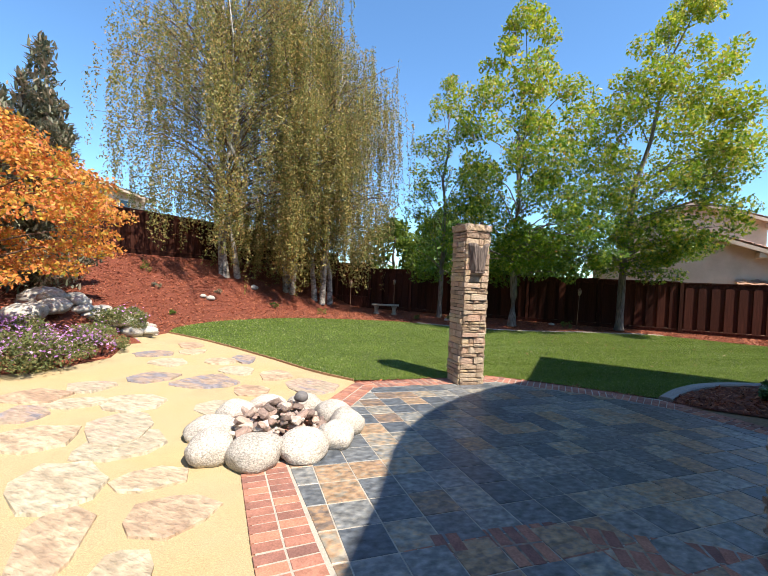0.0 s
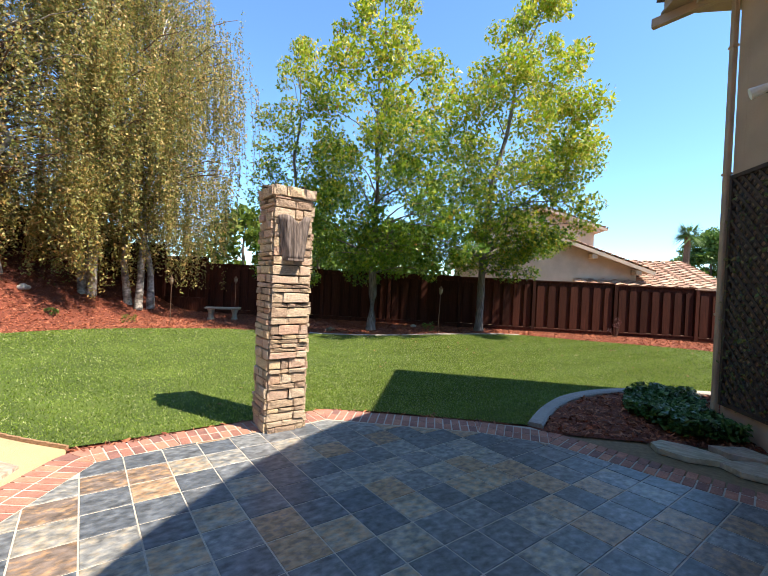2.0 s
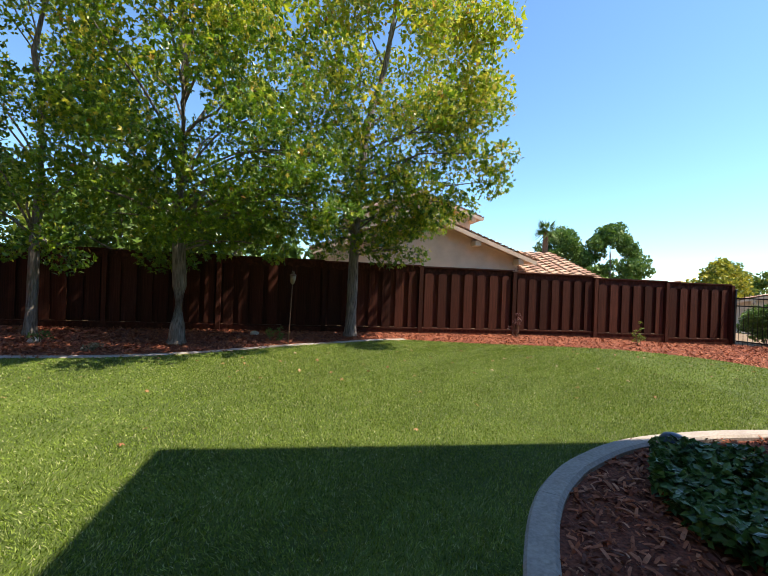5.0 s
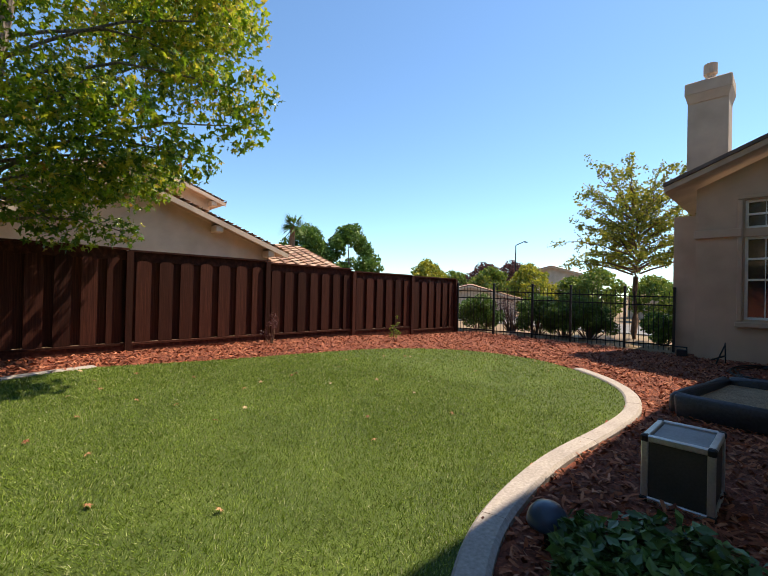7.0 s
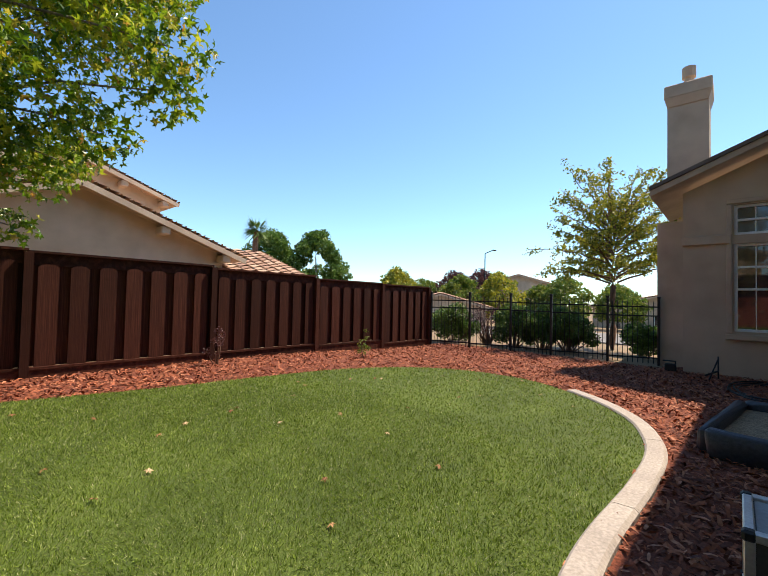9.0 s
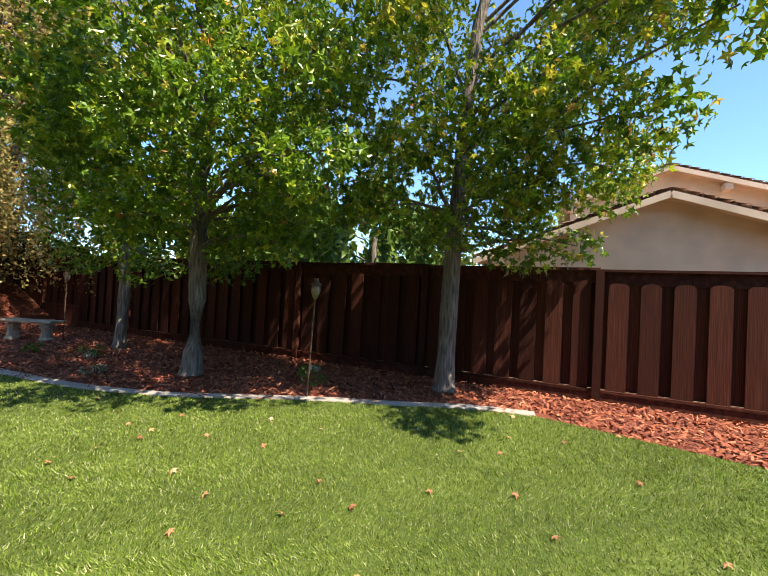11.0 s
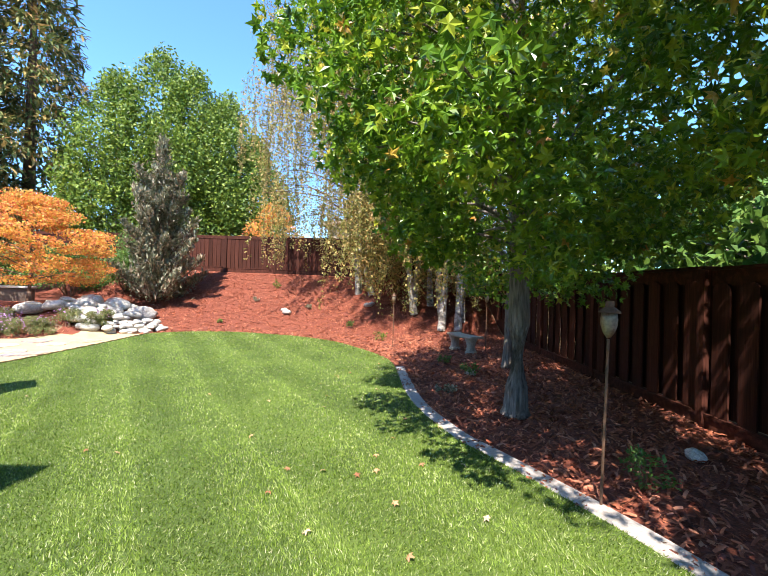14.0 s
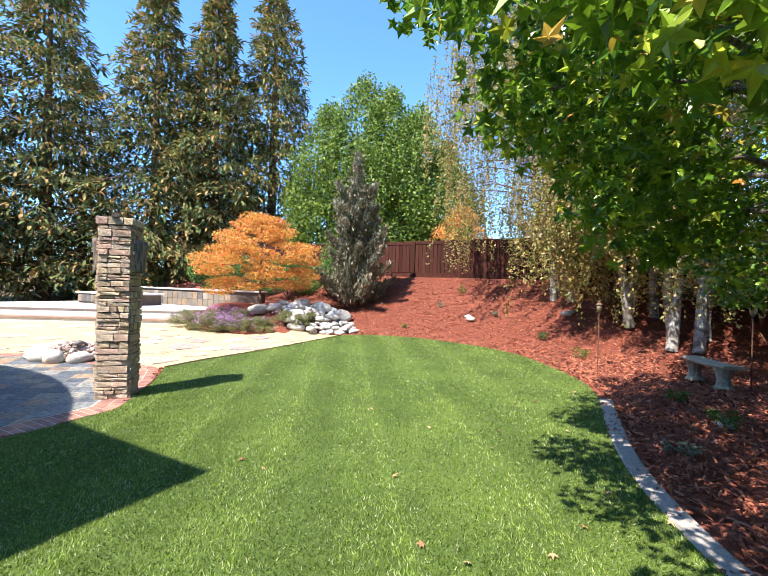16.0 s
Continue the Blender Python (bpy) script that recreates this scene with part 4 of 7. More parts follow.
def sprays(pts, yaw, pitch, size, material):
    """Needle sprays at the points, each turned by its yaw and pitched."""
    c, s, cp, sp, o = np.cos(yaw), np.sin(yaw), np.cos(pitch), np.sin(pitch), np.zeros(len(pts))
    turns = np.stack([np.stack([c, -s * cp, s * sp], 1), np.stack([s, c * cp, -c * sp], 1), np.stack([o, sp, cp], 1)], 1)
    return scatter("crown", SPRAY_V, SPRAY_F, pts, turns, size * rng.uniform(0.5, 1.25, len(pts)), material)


def conifer(at, height, radius, label, seed, n, material=None, name="redwood_tree", z0=0.0, bare=0.06, size=0.75, power=0.86, boughs=230):
    """A conifer: a straight trunk and uneven boughs, each a drooping fan of needle sprays."""
    r = random.Random(seed)
    material = material or M_NEEDLE
    th = thing(name, pose(at[0], at[1], z0), label, "tree")
    w = bmesh.new()
    limb(w, [Vector((0, 0, -0.2)), Vector((0, 0, height * 0.5)), Vector((0, 0, height * 0.99))], 0.018 * height, 0.03, 8)
    pts, yaw, pitch = [], [], []
    for k in range(boughs):
        f = (k + r.random()) / boughs
        t = bare + (1 - bare) * f ** 1.1
        a = k * 2.39996 + r.uniform(-0.4, 0.4)
        e = max(0.35, radius * (1.02 - t) ** power * r.uniform(0.55, 1.12))
        rise = r.uniform(-0.1, 0.25) * e
        if k % 3 == 0:
            limb(w, [Vector((0, 0, height * t)), Vector((0.5 * e * math.cos(a), 0.5 * e * math.sin(a), height * t + rise * 0.7)), Vector((e * math.cos(a), e * math.sin(a), height * t + rise - 0.25 * e))], 0.045 * (1 - t) + 0.012, 0.01, 4)
        m = int(n / boughs * (0.35 + 1.3 * (1 - t)))
        u = rng.uniform(0.12, 1.0, m) ** 0.7
        side = rng.normal(0, 1, m) * 0.20 * e * np.sin(np.pi * np.clip(u, 0.1, 0.93))
        ca, sa = math.cos(a), math.sin(a)
        z = height * t + rise * np.sin(u * 1.57) - 0.30 * e * u ** 2.2 + rng.normal(0, 0.10 + 0.02 * e, m) - 0.25 * np.abs(side)
        pts.append(np.stack([u * e * ca - side * sa, u * e * sa + side * ca, z], 1))
        yaw.append(a - np.pi / 2 + np.sign(side) * 0.6 + rng.normal(0, 0.45, m))
        pitch.append(rng.normal(-0.25, 0.5, m))
    part("trunk", w, M_BROWNBARK, th, smooth=True)
    part("crown", sprays(np.concatenate(pts), np.concatenate(yaw), np.concatenate(pitch), size, material), material, th)
    return th


def juniper(at, height, radius, label, n):
    """A ragged juniper: a leading stem and many leaning side spires of upturned sprays."""
    r = random.Random(60)
    th = thing("juniper_tree", pose(at[0], at[1], gz(*at)), label, "tree")
    w = bmesh.new()
    pts, yaw, pitch = [], [], []
    spires = [((0, 0, 0), (0.15, 0.1, height), 0.75)]
    for k in range(44):
        a = k * 2.39996
        z = height * (0.02 + 0.66 * (k / 44) ** 1.1)
        e = radius * (1 - 0.72 * z / height) * r.uniform(0.55, 1.1)
        spires.append(((0.2 * e * math.cos(a), 0.2 * e * math.sin(a), z), (e * math.cos(a), e * math.sin(a), z + r.uniform(0.7, 1.5)), r.uniform(0.22, 0.42)))
    for a, b, width in spires:
        a, b = Vector(a), Vector(b)
        limb(w, bent(a, b, r, -0.06, n=4), 0.05, 0.01, 5)
        m = int(n * (0.16 if width > 0.7 else 0.84 / 44))
        u = rng.uniform(0.05, 1.0, m)
        d = rng.normal(size=(m, 3)) * (width * (1.05 - u) ** 0.6 * 0.6)[:, None]
        pts.append(np.array(a)[None] + (np.array(b) - np.array(a))[None] * u[:, None] + d)
        yaw.append(rng.uniform(0, 2 * np.pi, m))
        pitch.append(rng.normal(0.8, 0.45, m))
    part("trunk", w, M_BROWNBARK, th, smooth=True)
    part("crown", sprays(np.concatenate(pts), np.concatenate(yaw), np.concatenate(pitch), 0.2, M_NEEDLE_GREY), M_NEEDLE_GREY, th)
    return th


for k, (x, y, h, rad) in enumerate([(-5.9, -18.5, 20, 7.0), (-10.1, -16.5, 24, 7.2), (-14.6, -12.5, 22.5, 7.0), (-17.2, -9.8, 23, 6.8), (-20.2, -7.2, 24.0, 7.2), (-1.5, -20, 19, 7.0), (-13.5, -19.5, 17, 7.0), (-19.5, -14.0, 18, 7.0)]):
    conifer((x, y), h, rad, "tall redwood tree with brown-tipped drooping needles", 40 + k, 21000 if k < 5 else 7000, z0=0.5, size=0.47)
juniper((-12.4, 5.3), 6.3, 1.85, "ragged grey-green juniper on the bank", 20000)
for k, (x, y, h, rad) in enumerate([(-20.6, -2.2, 13.0, 3.2), (-21.9, -0.4, 15.0, 3.4), (-22.8, 1.2, 14.2, 3.5), (-23.8, 2.9, 13.0, 3.4), (-24.8, 4.6, 10.6, 2.8)]):
    broadleaf("poplar_tree", (x, y), h, rad, "bright green leafy tree behind the fence", M_LEAF_POPLAR, 0.21, 170, 260, M_BARK, 0.2, 0.05, "oval", 70 + k, z0=1.0, limbs=10, flat=1.35, top_thin=0.7)
broadleaf("maple_tree", (-9.2, 3.1), 3.5, 2.2, "small orange autumn maple beside the flower bed", M_LEAF_MAPLE, 0.085, 58, 1100, M_BROWNBARK, 0.07, 0.22, "oval", 80, shape=0.8, limbs=29, z0=gz(-9.2, 3.1), flat=0.3)
broadleaf("golden_tree", (-19.0, 7.7), 4.4, 1.5, "small golden-orange tree behind the fence", M_LEAF_MAPLE, 0.14, 40, 500, M_BROWNBARK, 0.07, 0.2, "oval", 83, z0=1.8, limbs=12)


# ---- the neighbours ----
def gable_house(name, m, w, depth, eave, ridge, label, over=0.6, wins=()):
    """A house seen from a distance: walls, a tiled gable roof with its rows, barge boards, corbels and windows. The gable faces local -y."""
    th = thing(name, m, label, "house")
    bm = bmesh.new()
    vs = [(-w / 2, 0, -1), (w / 2, 0, -1), (w / 2, 0, eave), (0, 0, ridge - 0.12), (-w / 2, 0, eave)]
    f = [bm.verts.new(v) for v in vs]; b = [bm.verts.new((v[0], depth, v[2])) for v in vs]
    bm.faces.new(f); bm.faces.new(b[::-1])
    for i in range(5):
        j = (i + 1) % 5
        bm.faces.new((f[i], b[i], b[j], f[j]))
    bmesh.ops.recalc_face_normals(bm, faces=bm.faces[:])
    part("wall", bm, M_STUCCO_N, th)
    slope = (ridge - eave) / (w / 2)
    for s in (-1, 1):
        tv, tf = [], []
        L = math.hypot(w / 2 + over, slope * (w / 2 + over))
        rows = max(6, int(L / 0.33))
        xe = s * (w / 2 + over)
        for k in range(rows):
            t0, t1 = k / rows, (k + 1.12) / rows
            x0, x1 = xe * t0, xe * t1
            z0, z1 = ridge - abs(x0) * slope + 0.02, ridge - abs(x1) * slope + 0.07
            cols = max(4, int((depth + 2 * over) / 0.6))
            for c in range(cols):
                ya = -over + (depth + 2 * over) * c / cols; yb = -over + (depth + 2 * over) * (c + 0.97) / cols
                ym = (ya + yb) / 2
                q = len(tv)
                tv += [(x0, ya, z0), (x0, ym, z0 + 0.07), (x0, yb, z0), (x1, ya, z1), (x1, ym, z1 + 0.07), (x1, yb, z1), (x1, ya, z1 - 0.09), (x1, yb, z1 - 0.09)]
                tf += [(q, q + 1, q + 4, q + 3), (q + 1, q + 2, q + 5, q + 4), (q + 3, q + 4, q + 5, q + 7), (q + 3, q + 7, q + 6, q + 6)][:2] + [(q + 3, q + 6, q + 7, q + 5)]
        part("roof", np_mesh("roof", tv, tf, M_ROOFTILE), M_ROOFTILE, th)
        bb = bmesh.new()
        a, e = Vector((0, -over, ridge - 0.16)), Vector((xe, -over, ridge - abs(xe) * slope - 0.16))
        d = e - a
        rot = Matrix.Rotation(-math.atan2(d.z, d.x), 3, "Y")
        box(bb, (a + e) / 2, (d.length, 0.06, 0.17), rot)
        part("barge_board", bb, M_STUCCO_N, th)
        so = bmesh.new()
        box(so, ((a + e) / 2 + Vector((0, over / 2 + depth / 2, 0.03))), (d.length, depth + over, 0.05), rot)
        part("soffit", so, M_TRIM, th)
        for t in (0.45, 0.86):
            p = a.lerp(e, t)
            part("corbel", boxed((p.x, -over / 2 + 0.02, p.z - 0.2), (0.28, over - 0.04, 0.26), bevel=0.03), M_STUCCO_N, th)
    for (x, z, ww, hh) in wins:
        wd = part("window", boxed((x, -0.03, z), (ww, 0.08, hh)), M_WHITE, th)
        part("pane", boxed((x, -0.075, z), (ww - 0.12, 0.02, hh - 0.12)), M_GLASS, wd)
    return th


gable_house("neighbour_house", pose(5.2, 24.6, 0.2), 8.8, 7, 2.83, 4.4, "pale stucco house with a clay tile gable roof behind the fence", wins=())
gable_house("neighbour_house", pose(6.2, 31.0, 0.2), 7.0, 9, 5.8, 7.0, "two-storey pale stucco house with a clay tile roof", wins=((-1.5, 4.0, 1.2, 1.2), (1.8, 4.0, 1.2, 1.2)))
gable_house("neighbour_house", pose(13.2, 28.5, 0.1, 0, 0, 90), 8, 6, 2.1, 3.5, "low stucco wing with a clay tile roof")
gable_house("neighbour_house", pose(-35, 15.6, 2.5, 0, 0, 90), 14.8, 10, 5.3, 6.5, "tan stucco house with a tile roof above the bank", wins=((3.3, 4.3, 1.2, 1.3), (5.6, 4.2, 1.0, 1.3)))
gable_house("neighbour_house", pose(46, 52, -1.2, 0, 0, -45), 16, 10, 2.6, 4.6, "distant single-storey house with a brown roof")
gable_house("neighbour_house", pose(66, 37, -1.2, 0, 0, -65), 14, 12, 5.2, 7.2, "distant two-storey house with a chimney", wins=((-3, 4, 1.4, 1.3), (2, 4, 1.4, 1.3)))
gable_house("neighbour_house", pose(37, 33, -1.2, 0, 0, -55), 9, 8, 2.2, 3.4, "distant white garage with a low roof", wins=((0, 0.6, 4.5, 1.8),))
gable_house("neighbour_house", pose(58, 17, -1.2, 0, 0, -90), 14, 9, 2.4, 3.8, "distant low house across the street", wins=((2, 0.4, 5, 2.2),))

M_ASPHALT = mat("pale_asphalt", (0.16, 0.155, 0.15), 0.9, (0.8, 1.15), 0.5, 30, 0.3)
bm = bmesh.new()
box(bm, (38, 16, -1.2), (10, 90, 0.06))
tagged(new("road", bm_mesh("road", bm, M_ASPHALT)), "sunlit grey asphalt street", "road", kind="structure")
bm = bmesh.new()
box(bm, (45, 15, -1.19), (4, 5, 0.08))
tagged(new("driveway", bm_mesh("driveway", bm, M_KERB)), "pale concrete driveway", "driveway", kind="structure")


# ---- iron fence and what grows behind it ----
def iron_fence(points, label):
    th = thing("iron_fence", Matrix.Identity(4), label, "fence")
    pick = bmesh.new(); rod(pick, (0, 0, 0.02), (0, 0, 1.62), 0.009, seg=4); rod(pick, (0, 0, 1.62), (0, 0, 1.70), 0.013, 0.001, 4)
    me_p = bm_mesh("picket", pick, M_BLACK)
    post = boxed((0, 0, 0.87), (0.06, 0.06, 1.78)); box(post, (0, 0, 1.78), (0.08, 0.08, 0.05), bevel=0.01)
    me_post = bm_mesh("post", post, M_BLACK)
    for p, q in zip(points, points[1:]):
        a, b = Vector((*p, gz(*p))), Vector((*q, gz(*q)))
        d = b - a
        ang = math.atan2(d.y, d.x)
        for h in (0.16, 1.28, 1.52):
            part("rail", boxed((0, 0, 0), (d.length, 0.035, 0.035)), M_BLACK, th).matrix_basis = Matrix.Translation((a + b) / 2 + Vector((0, 0, h))) @ Matrix.Rotation(ang, 4, "Z")
        n = int(d.length / 0.115)
        for k in range(1, n):
            ob = new("picket", me_p); ob.parent = th
            ob.matrix_basis = Matrix.Translation(a.lerp(b, k / n))
    for p in points:
        ob = new("post", me_post); ob.parent = th
        ob.matrix_basis = pose(p[0], p[1], gz(*p))
    return th


iron_fence([(13.8, 18.2), (14.1, 16.9), (14.4, 15.65), (14.6, 14.5), (15.0, 13.1), (15.3, 11.95)], "black iron picket fence and gate between fence and house")


def shrub(name, at, size, label, leaf, n, leaf_size, seed, z0=None, template="oval", group="", stems=9, category="shrub"):
    """A bush: stems from the ground and leaves in uneven clumps."""
    r = random.Random(seed)
    z0 = gz(*at) if z0 is None else z0
    th = thing(name, pose(at[0], at[1], z0), label, category, group)
    w = bmesh.new()
    cl = []
    for k in range(stems * 2):
        a = r.uniform(0, 6.28); f = math.sqrt(r.uniform(0.02, 1))
        c = Vector((size[0] * f * 0.8 * math.cos(a), size[1] * f * 0.8 * math.sin(a), size[2] * r.uniform(0.25, 0.95) * (1 - 0.35 * f * f)))
        cl.append((tuple(c), r.uniform(0.22, 0.42) * min(size[0], size[1], size[2])))
        if k < stems:
            limb(w, bent((c.x * 0.2, c.y * 0.2, -0.05), c, r, n=4), 0.018 * max(size), 0.004, 4)
    part("stem", w, M_BROWNBARK, th)
    tot = sum(q * q for _, q in cl)
    pts = crown_points(cl, n / tot, (1, 1, 0.85))
    pts[:, 2] = np.maximum(pts[:, 2], 0.02)
    tv, tf = (STAR_V, STAR_F) if template == "star" else (OVAL_V, OVAL_F)
    part("foliage", scatter("foliage", tv, tf, pts, random_turns(len(pts), 0.8), leaf_size * rng.uniform(0.6, 1.25, len(pts)), leaf), leaf, th)
    return th


shrub("hedge_shrub", (15.3, 18.3), (1.0, 1.2, 1.3), "loose green shrub behind the iron fence", M_LEAF_DARK, 8000, 0.1, 1)
shrub("hedge_shrub", (15.9, 17.2), (0.75, 0.75, 1.7), "thin brownish twiggy shrub behind the iron fence", M_LEAF_PURPLE, 1500, 0.06, 2, stems=26)
for k, (x, y) in enumerate([(16.0, 16.2), (16.1, 15.3), (16.3, 14.5)]):
    shrub("hedge_shrub", (x, y), (0.95, 0.85, 1.55), "clipped dense green hedge behind the iron fence", M_LEAF_DARK, 11000, 0.085, 3 + 7 * k, group="hedge behind the iron fence", stems=14)
shrub("hedge_shrub", (17.0, 12.55), (0.7, 0.7, 1.0), "round dark green shrub beside the gate", M_LEAF_DARK, 4500, 0.1, 5)
M_LEAF_AIRY = ramp_mat("yellow_green_leaflets", [(0.0, (0.10, 0.14, 0.02)), (0.5, (0.26, 0.28, 0.03)), (1.0, (0.50, 0.44, 0.05))], 0.5, 20, 0.0, "Island", translucent=0.35)
def airy_tree(at, height, label, seed, z0):
    """A thin-crowned tree: a forked trunk and long arching shoots, each set with small leaflets."""
    r = random.Random(seed)
    th = thing("street_tree", pose(at[0], at[1], z0), label, "tree")
    wood = bmesh.new()
    fork = Vector((0.05, 0.0, height * 0.36))
    limb(wood, bent((0, 0, -0.1), fork, r, 0, 0.1, 5), 0.12, 0.085, 9)
    pts = []
    for k in range(62):
        a = k * 2.39996 + r.uniform(-0.3, 0.3)
        f = (k + 0.5) / 62
        reach = (3.3 - 1.7 * f) * r.uniform(0.55, 1.1)
        tip = Vector((reach * math.cos(a), reach * math.sin(a), height * (0.40 + 0.58 * f ** 1.15) + r.uniform(-0.3, 0.3)))
        foot = fork + Vector((0.1 * math.cos(a), 0.1 * math.sin(a), height * 0.34 * f))
        line = bent(foot, tip, r, 0.10 - 0.1 * f, 0.16, 8)
        limb(wood, line, 0.035, 0.006, 5)
        for q in range(9):
            u = r.uniform(0.3, 0.95) * 8
            b = line[int(u)].lerp(line[int(u) + 1], u - int(u))
            e = b + Vector((r.gauss(0, 0.34), r.gauss(0, 0.34), r.uniform(-0.28, 0.3)))
            t = rng.uniform(0, 1, 34)
            pts.append(np.array(b)[None] + (np.array(e) - np.array(b))[None] * t[:, None] + rng.normal(0, 0.06, (34, 3)))
        t = rng.uniform(0.45, 1.0, 34) * 7.99
        i0 = t.astype(int)
        arr = np.array(line)
        pts.append(arr[i0] + (arr[i0 + 1] - arr[i0]) * (t - i0)[:, None] + rng.normal(0, 0.045, (34, 3)))
    part("trunk", wood, M_BROWNBARK, th, smooth=True)
    pts = np.concatenate(pts)
    part("crown", scatter("crown", OVAL_V, OVAL_F, pts, random_turns(len(pts), 0.9), 0.1 * rng.uniform(0.6, 1.3, len(pts)), M_LEAF_AIRY), M_LEAF_AIRY, th)
    return th


airy_tree((18.6, 13.7), 6.9, "airy yellow-green tree behind the iron fence", 91, -0.4)
for k, (x, y, h, rad, leaf, lab) in enumerate([(25.2, 45.5, 8.8, 3.4, M_LEAF_DARK, "round green tree beyond the rooftops"), (29.0, 43.0, 9.0, 3.4, M_LEAF_DARK, "round dark green tree beyond the rooftops"),
                                               (47.5, 47.5, 6.6, 3.0, M_LEAF_LIGHT, "pale thin tree in the distance"), (49, 43.5, 5.2, 3.0, M_LEAF_LIGHT, "light green tree in the distance"),
                                               (51, 40, 6.4, 3.0, M_LEAF_PURPLE, "purple-leaved tree in the distance"), (53.5, 37, 6.6, 3.2, M_LEAF_PURPLE, "purple-leaved tree in the distance"),
                                               (46, 26, 4.2, 2.2, M_LEAF_LIGHT, "yellow-green tree across the street"), (52, 20, 4.5, 2.5, M_LEAF_LIGHT, "yellow-green tree across the street"),
                                               (64, 22, 4.8, 2.6, M_LEAF_DARK, "dark tree in the distance"), (-6.3, 22.6, 4.6, 2.3, M_LEAF_DARK, "dark leafy bush behind the fence"), (-2.3, 22.2, 4.3, 2.3, M_LEAF_DARK, "dark leafy bush behind the fence"), (-10.0, 22.0, 4.8, 2.4, M_LEAF_LIGHT, "yellow-green bush behind the fence"), (-8.5, 27, 6.0, 3.0, M_LEAF_LIGHT, "yellow-green tree behind the fence"), (-3.5, 29, 5.2, 2.6, M_LEAF_LIGHT, "yellow-green tree behind the fence"),
                                               (66, 12, 5.5, 3.0, M_LEAF_DARK, "dark tree in the distance"), (41, 33, 5.0, 2.6, M_LEAF_LIGHT, "yellow-green tree across the street"), (43, 29.5, 5.4, 2.6, M_LEAF_AIRY, "yellowing tree across the street"), (45.5, 23.5, 5.0, 2.6, M_LEAF_LIGHT, "yellow-green tree across the street"), (36, 38, 5.6, 2.4, M_LEAF_AIRY, "yellowing tree beyond the fence")]):
    broadleaf("distant_tree", (x, y), h, rad, lab, leaf, 0.36, 44, 330 if k < 2 else 170, M_BARK, 0.16, 0.18, "oval", 100 + k, z0=-1.0 if x > 20 else 0.2, limbs=8)
lampost = thing("street_lamp", pose(46.5, 33, -1.2), "tall grey street lamp with a curved arm", "street lamp")
bm = bmesh.new(); rod(bm, (0, 0, 0), (0, 0, 8.4), 0.1, 0.06); part("pole", bm, M_BLACK, lampost)
bm = bmesh.new(); rod(bm, (0, 0, 8.4), (0.6, -0.6, 8.8), 0.05); part("arm", bm, M_BLACK, lampost)
part("lamp_head", boxed((0.8, -0.8, 8.82), (0.7, 0.25, 0.12), bevel=0.03), M_BLACK, lampost)


def palm(at, h, label, seed, z0):
    r = random.Random(seed)
    th = thing("palm_tree", pose(at[0], at[1], z0), label, "palm tree")
    w = bmesh.new(); limb(w, [Vector((0, 0, 0)), Vector((0, 0, h * 0.5)), Vector((0.1, 0, h))], 0.3, 0.22, 8); part("trunk", w, M_BROWNBARK, th)
    tv, tf = [], []
    for k in range(70):
        a = r.uniform(0, 6.28); up = r.uniform(-0.5, 1.0); L = r.uniform(1.0, 1.5)
        o = Vector((0.1, 0, h))
        for j in range(9):
            s = a + (j - 4) * 0.13
            d = Vector((math.cos(s) * math.cos(up), math.sin(s) * math.cos(up), math.sin(up) - 0.12 * abs(j - 4)))
            q = Vector((-math.sin(a), math.cos(a), 0)) * 0.05
            b0 = len(tv)
            m0 = o + Vector((math.cos(a) * math.cos(up), math.sin(a) * math.cos(up), math.sin(up))) * L * 0.4
            tv += [tuple(m0 - q), tuple(m0 + q), tuple(o + d * L)]
            tf.append((b0, b0 + 1, b0 + 2))
    part("crown", np_mesh("crown", tv, tf, M_LEAF_DARK), M_LEAF_DARK, th)


palm((19.5, 39.0), 6.6, "tall fan palm beyond the rooftops", 1, 0)


# ---- raised terrace and garden walls in the west ----
M_DECK = mat("pale_concrete_deck", (0.55, 0.51, 0.47), 0.9, (0.85, 1.1), 1.5, 60, 0.3)
M_COPING = mat("brown_coping", (0.30, 0.19, 0.15), 0.8, (0.8, 1.15), 3, 50, 0.3)
FRONT = [(-7.4, 0.9), (-7.0, 0.1), (-6.1, -1.6), (-5.1, -3.4), (-4.0, -5.2), (-2.4, -8.0)]
for k, (off, lo, hi) in enumerate(((0.0, -0.1, 0.33), (0.4, 0.2, 0.66))):
    fr = [(x - off * 0.87, y - off * 0.5) for x, y in FRONT]
    slab("terrace_step", fr + [(-10.3, -8.0), (-10.3, 0.9)], lo, hi - 0.055, M_DECK, "pale plastered terrace step", "step")
    slab("terrace_coping", [(x + 0.035, y + 0.02) for x, y in fr] + [(-10.3, -8.0), (-10.3, 0.92)], hi - 0.053, hi, M_COPING if k == 0 else M_DECK, "stone coping along the terrace step", "coping")
M_VENEER = ramp_mat("stone_veneer_tile", [(0.0, (0.09, 0.085, 0.08)), (0.5, (0.18, 0.15, 0.115)), (0.8, (0.24, 0.165, 0.10)), (1.0, (0.28, 0.24, 0.20))], 0.8, 30, 0.4, "Random", 0.3)
gw = thing("garden_wall", Matrix.Identity(4), "low retaining wall of stone veneer tiles with a pale cap", "wall", kind="structure")
wa, wb = Vector((-10.1, 2.4, 0)), Vector((-9.9, -8.0, 0))
n = 30
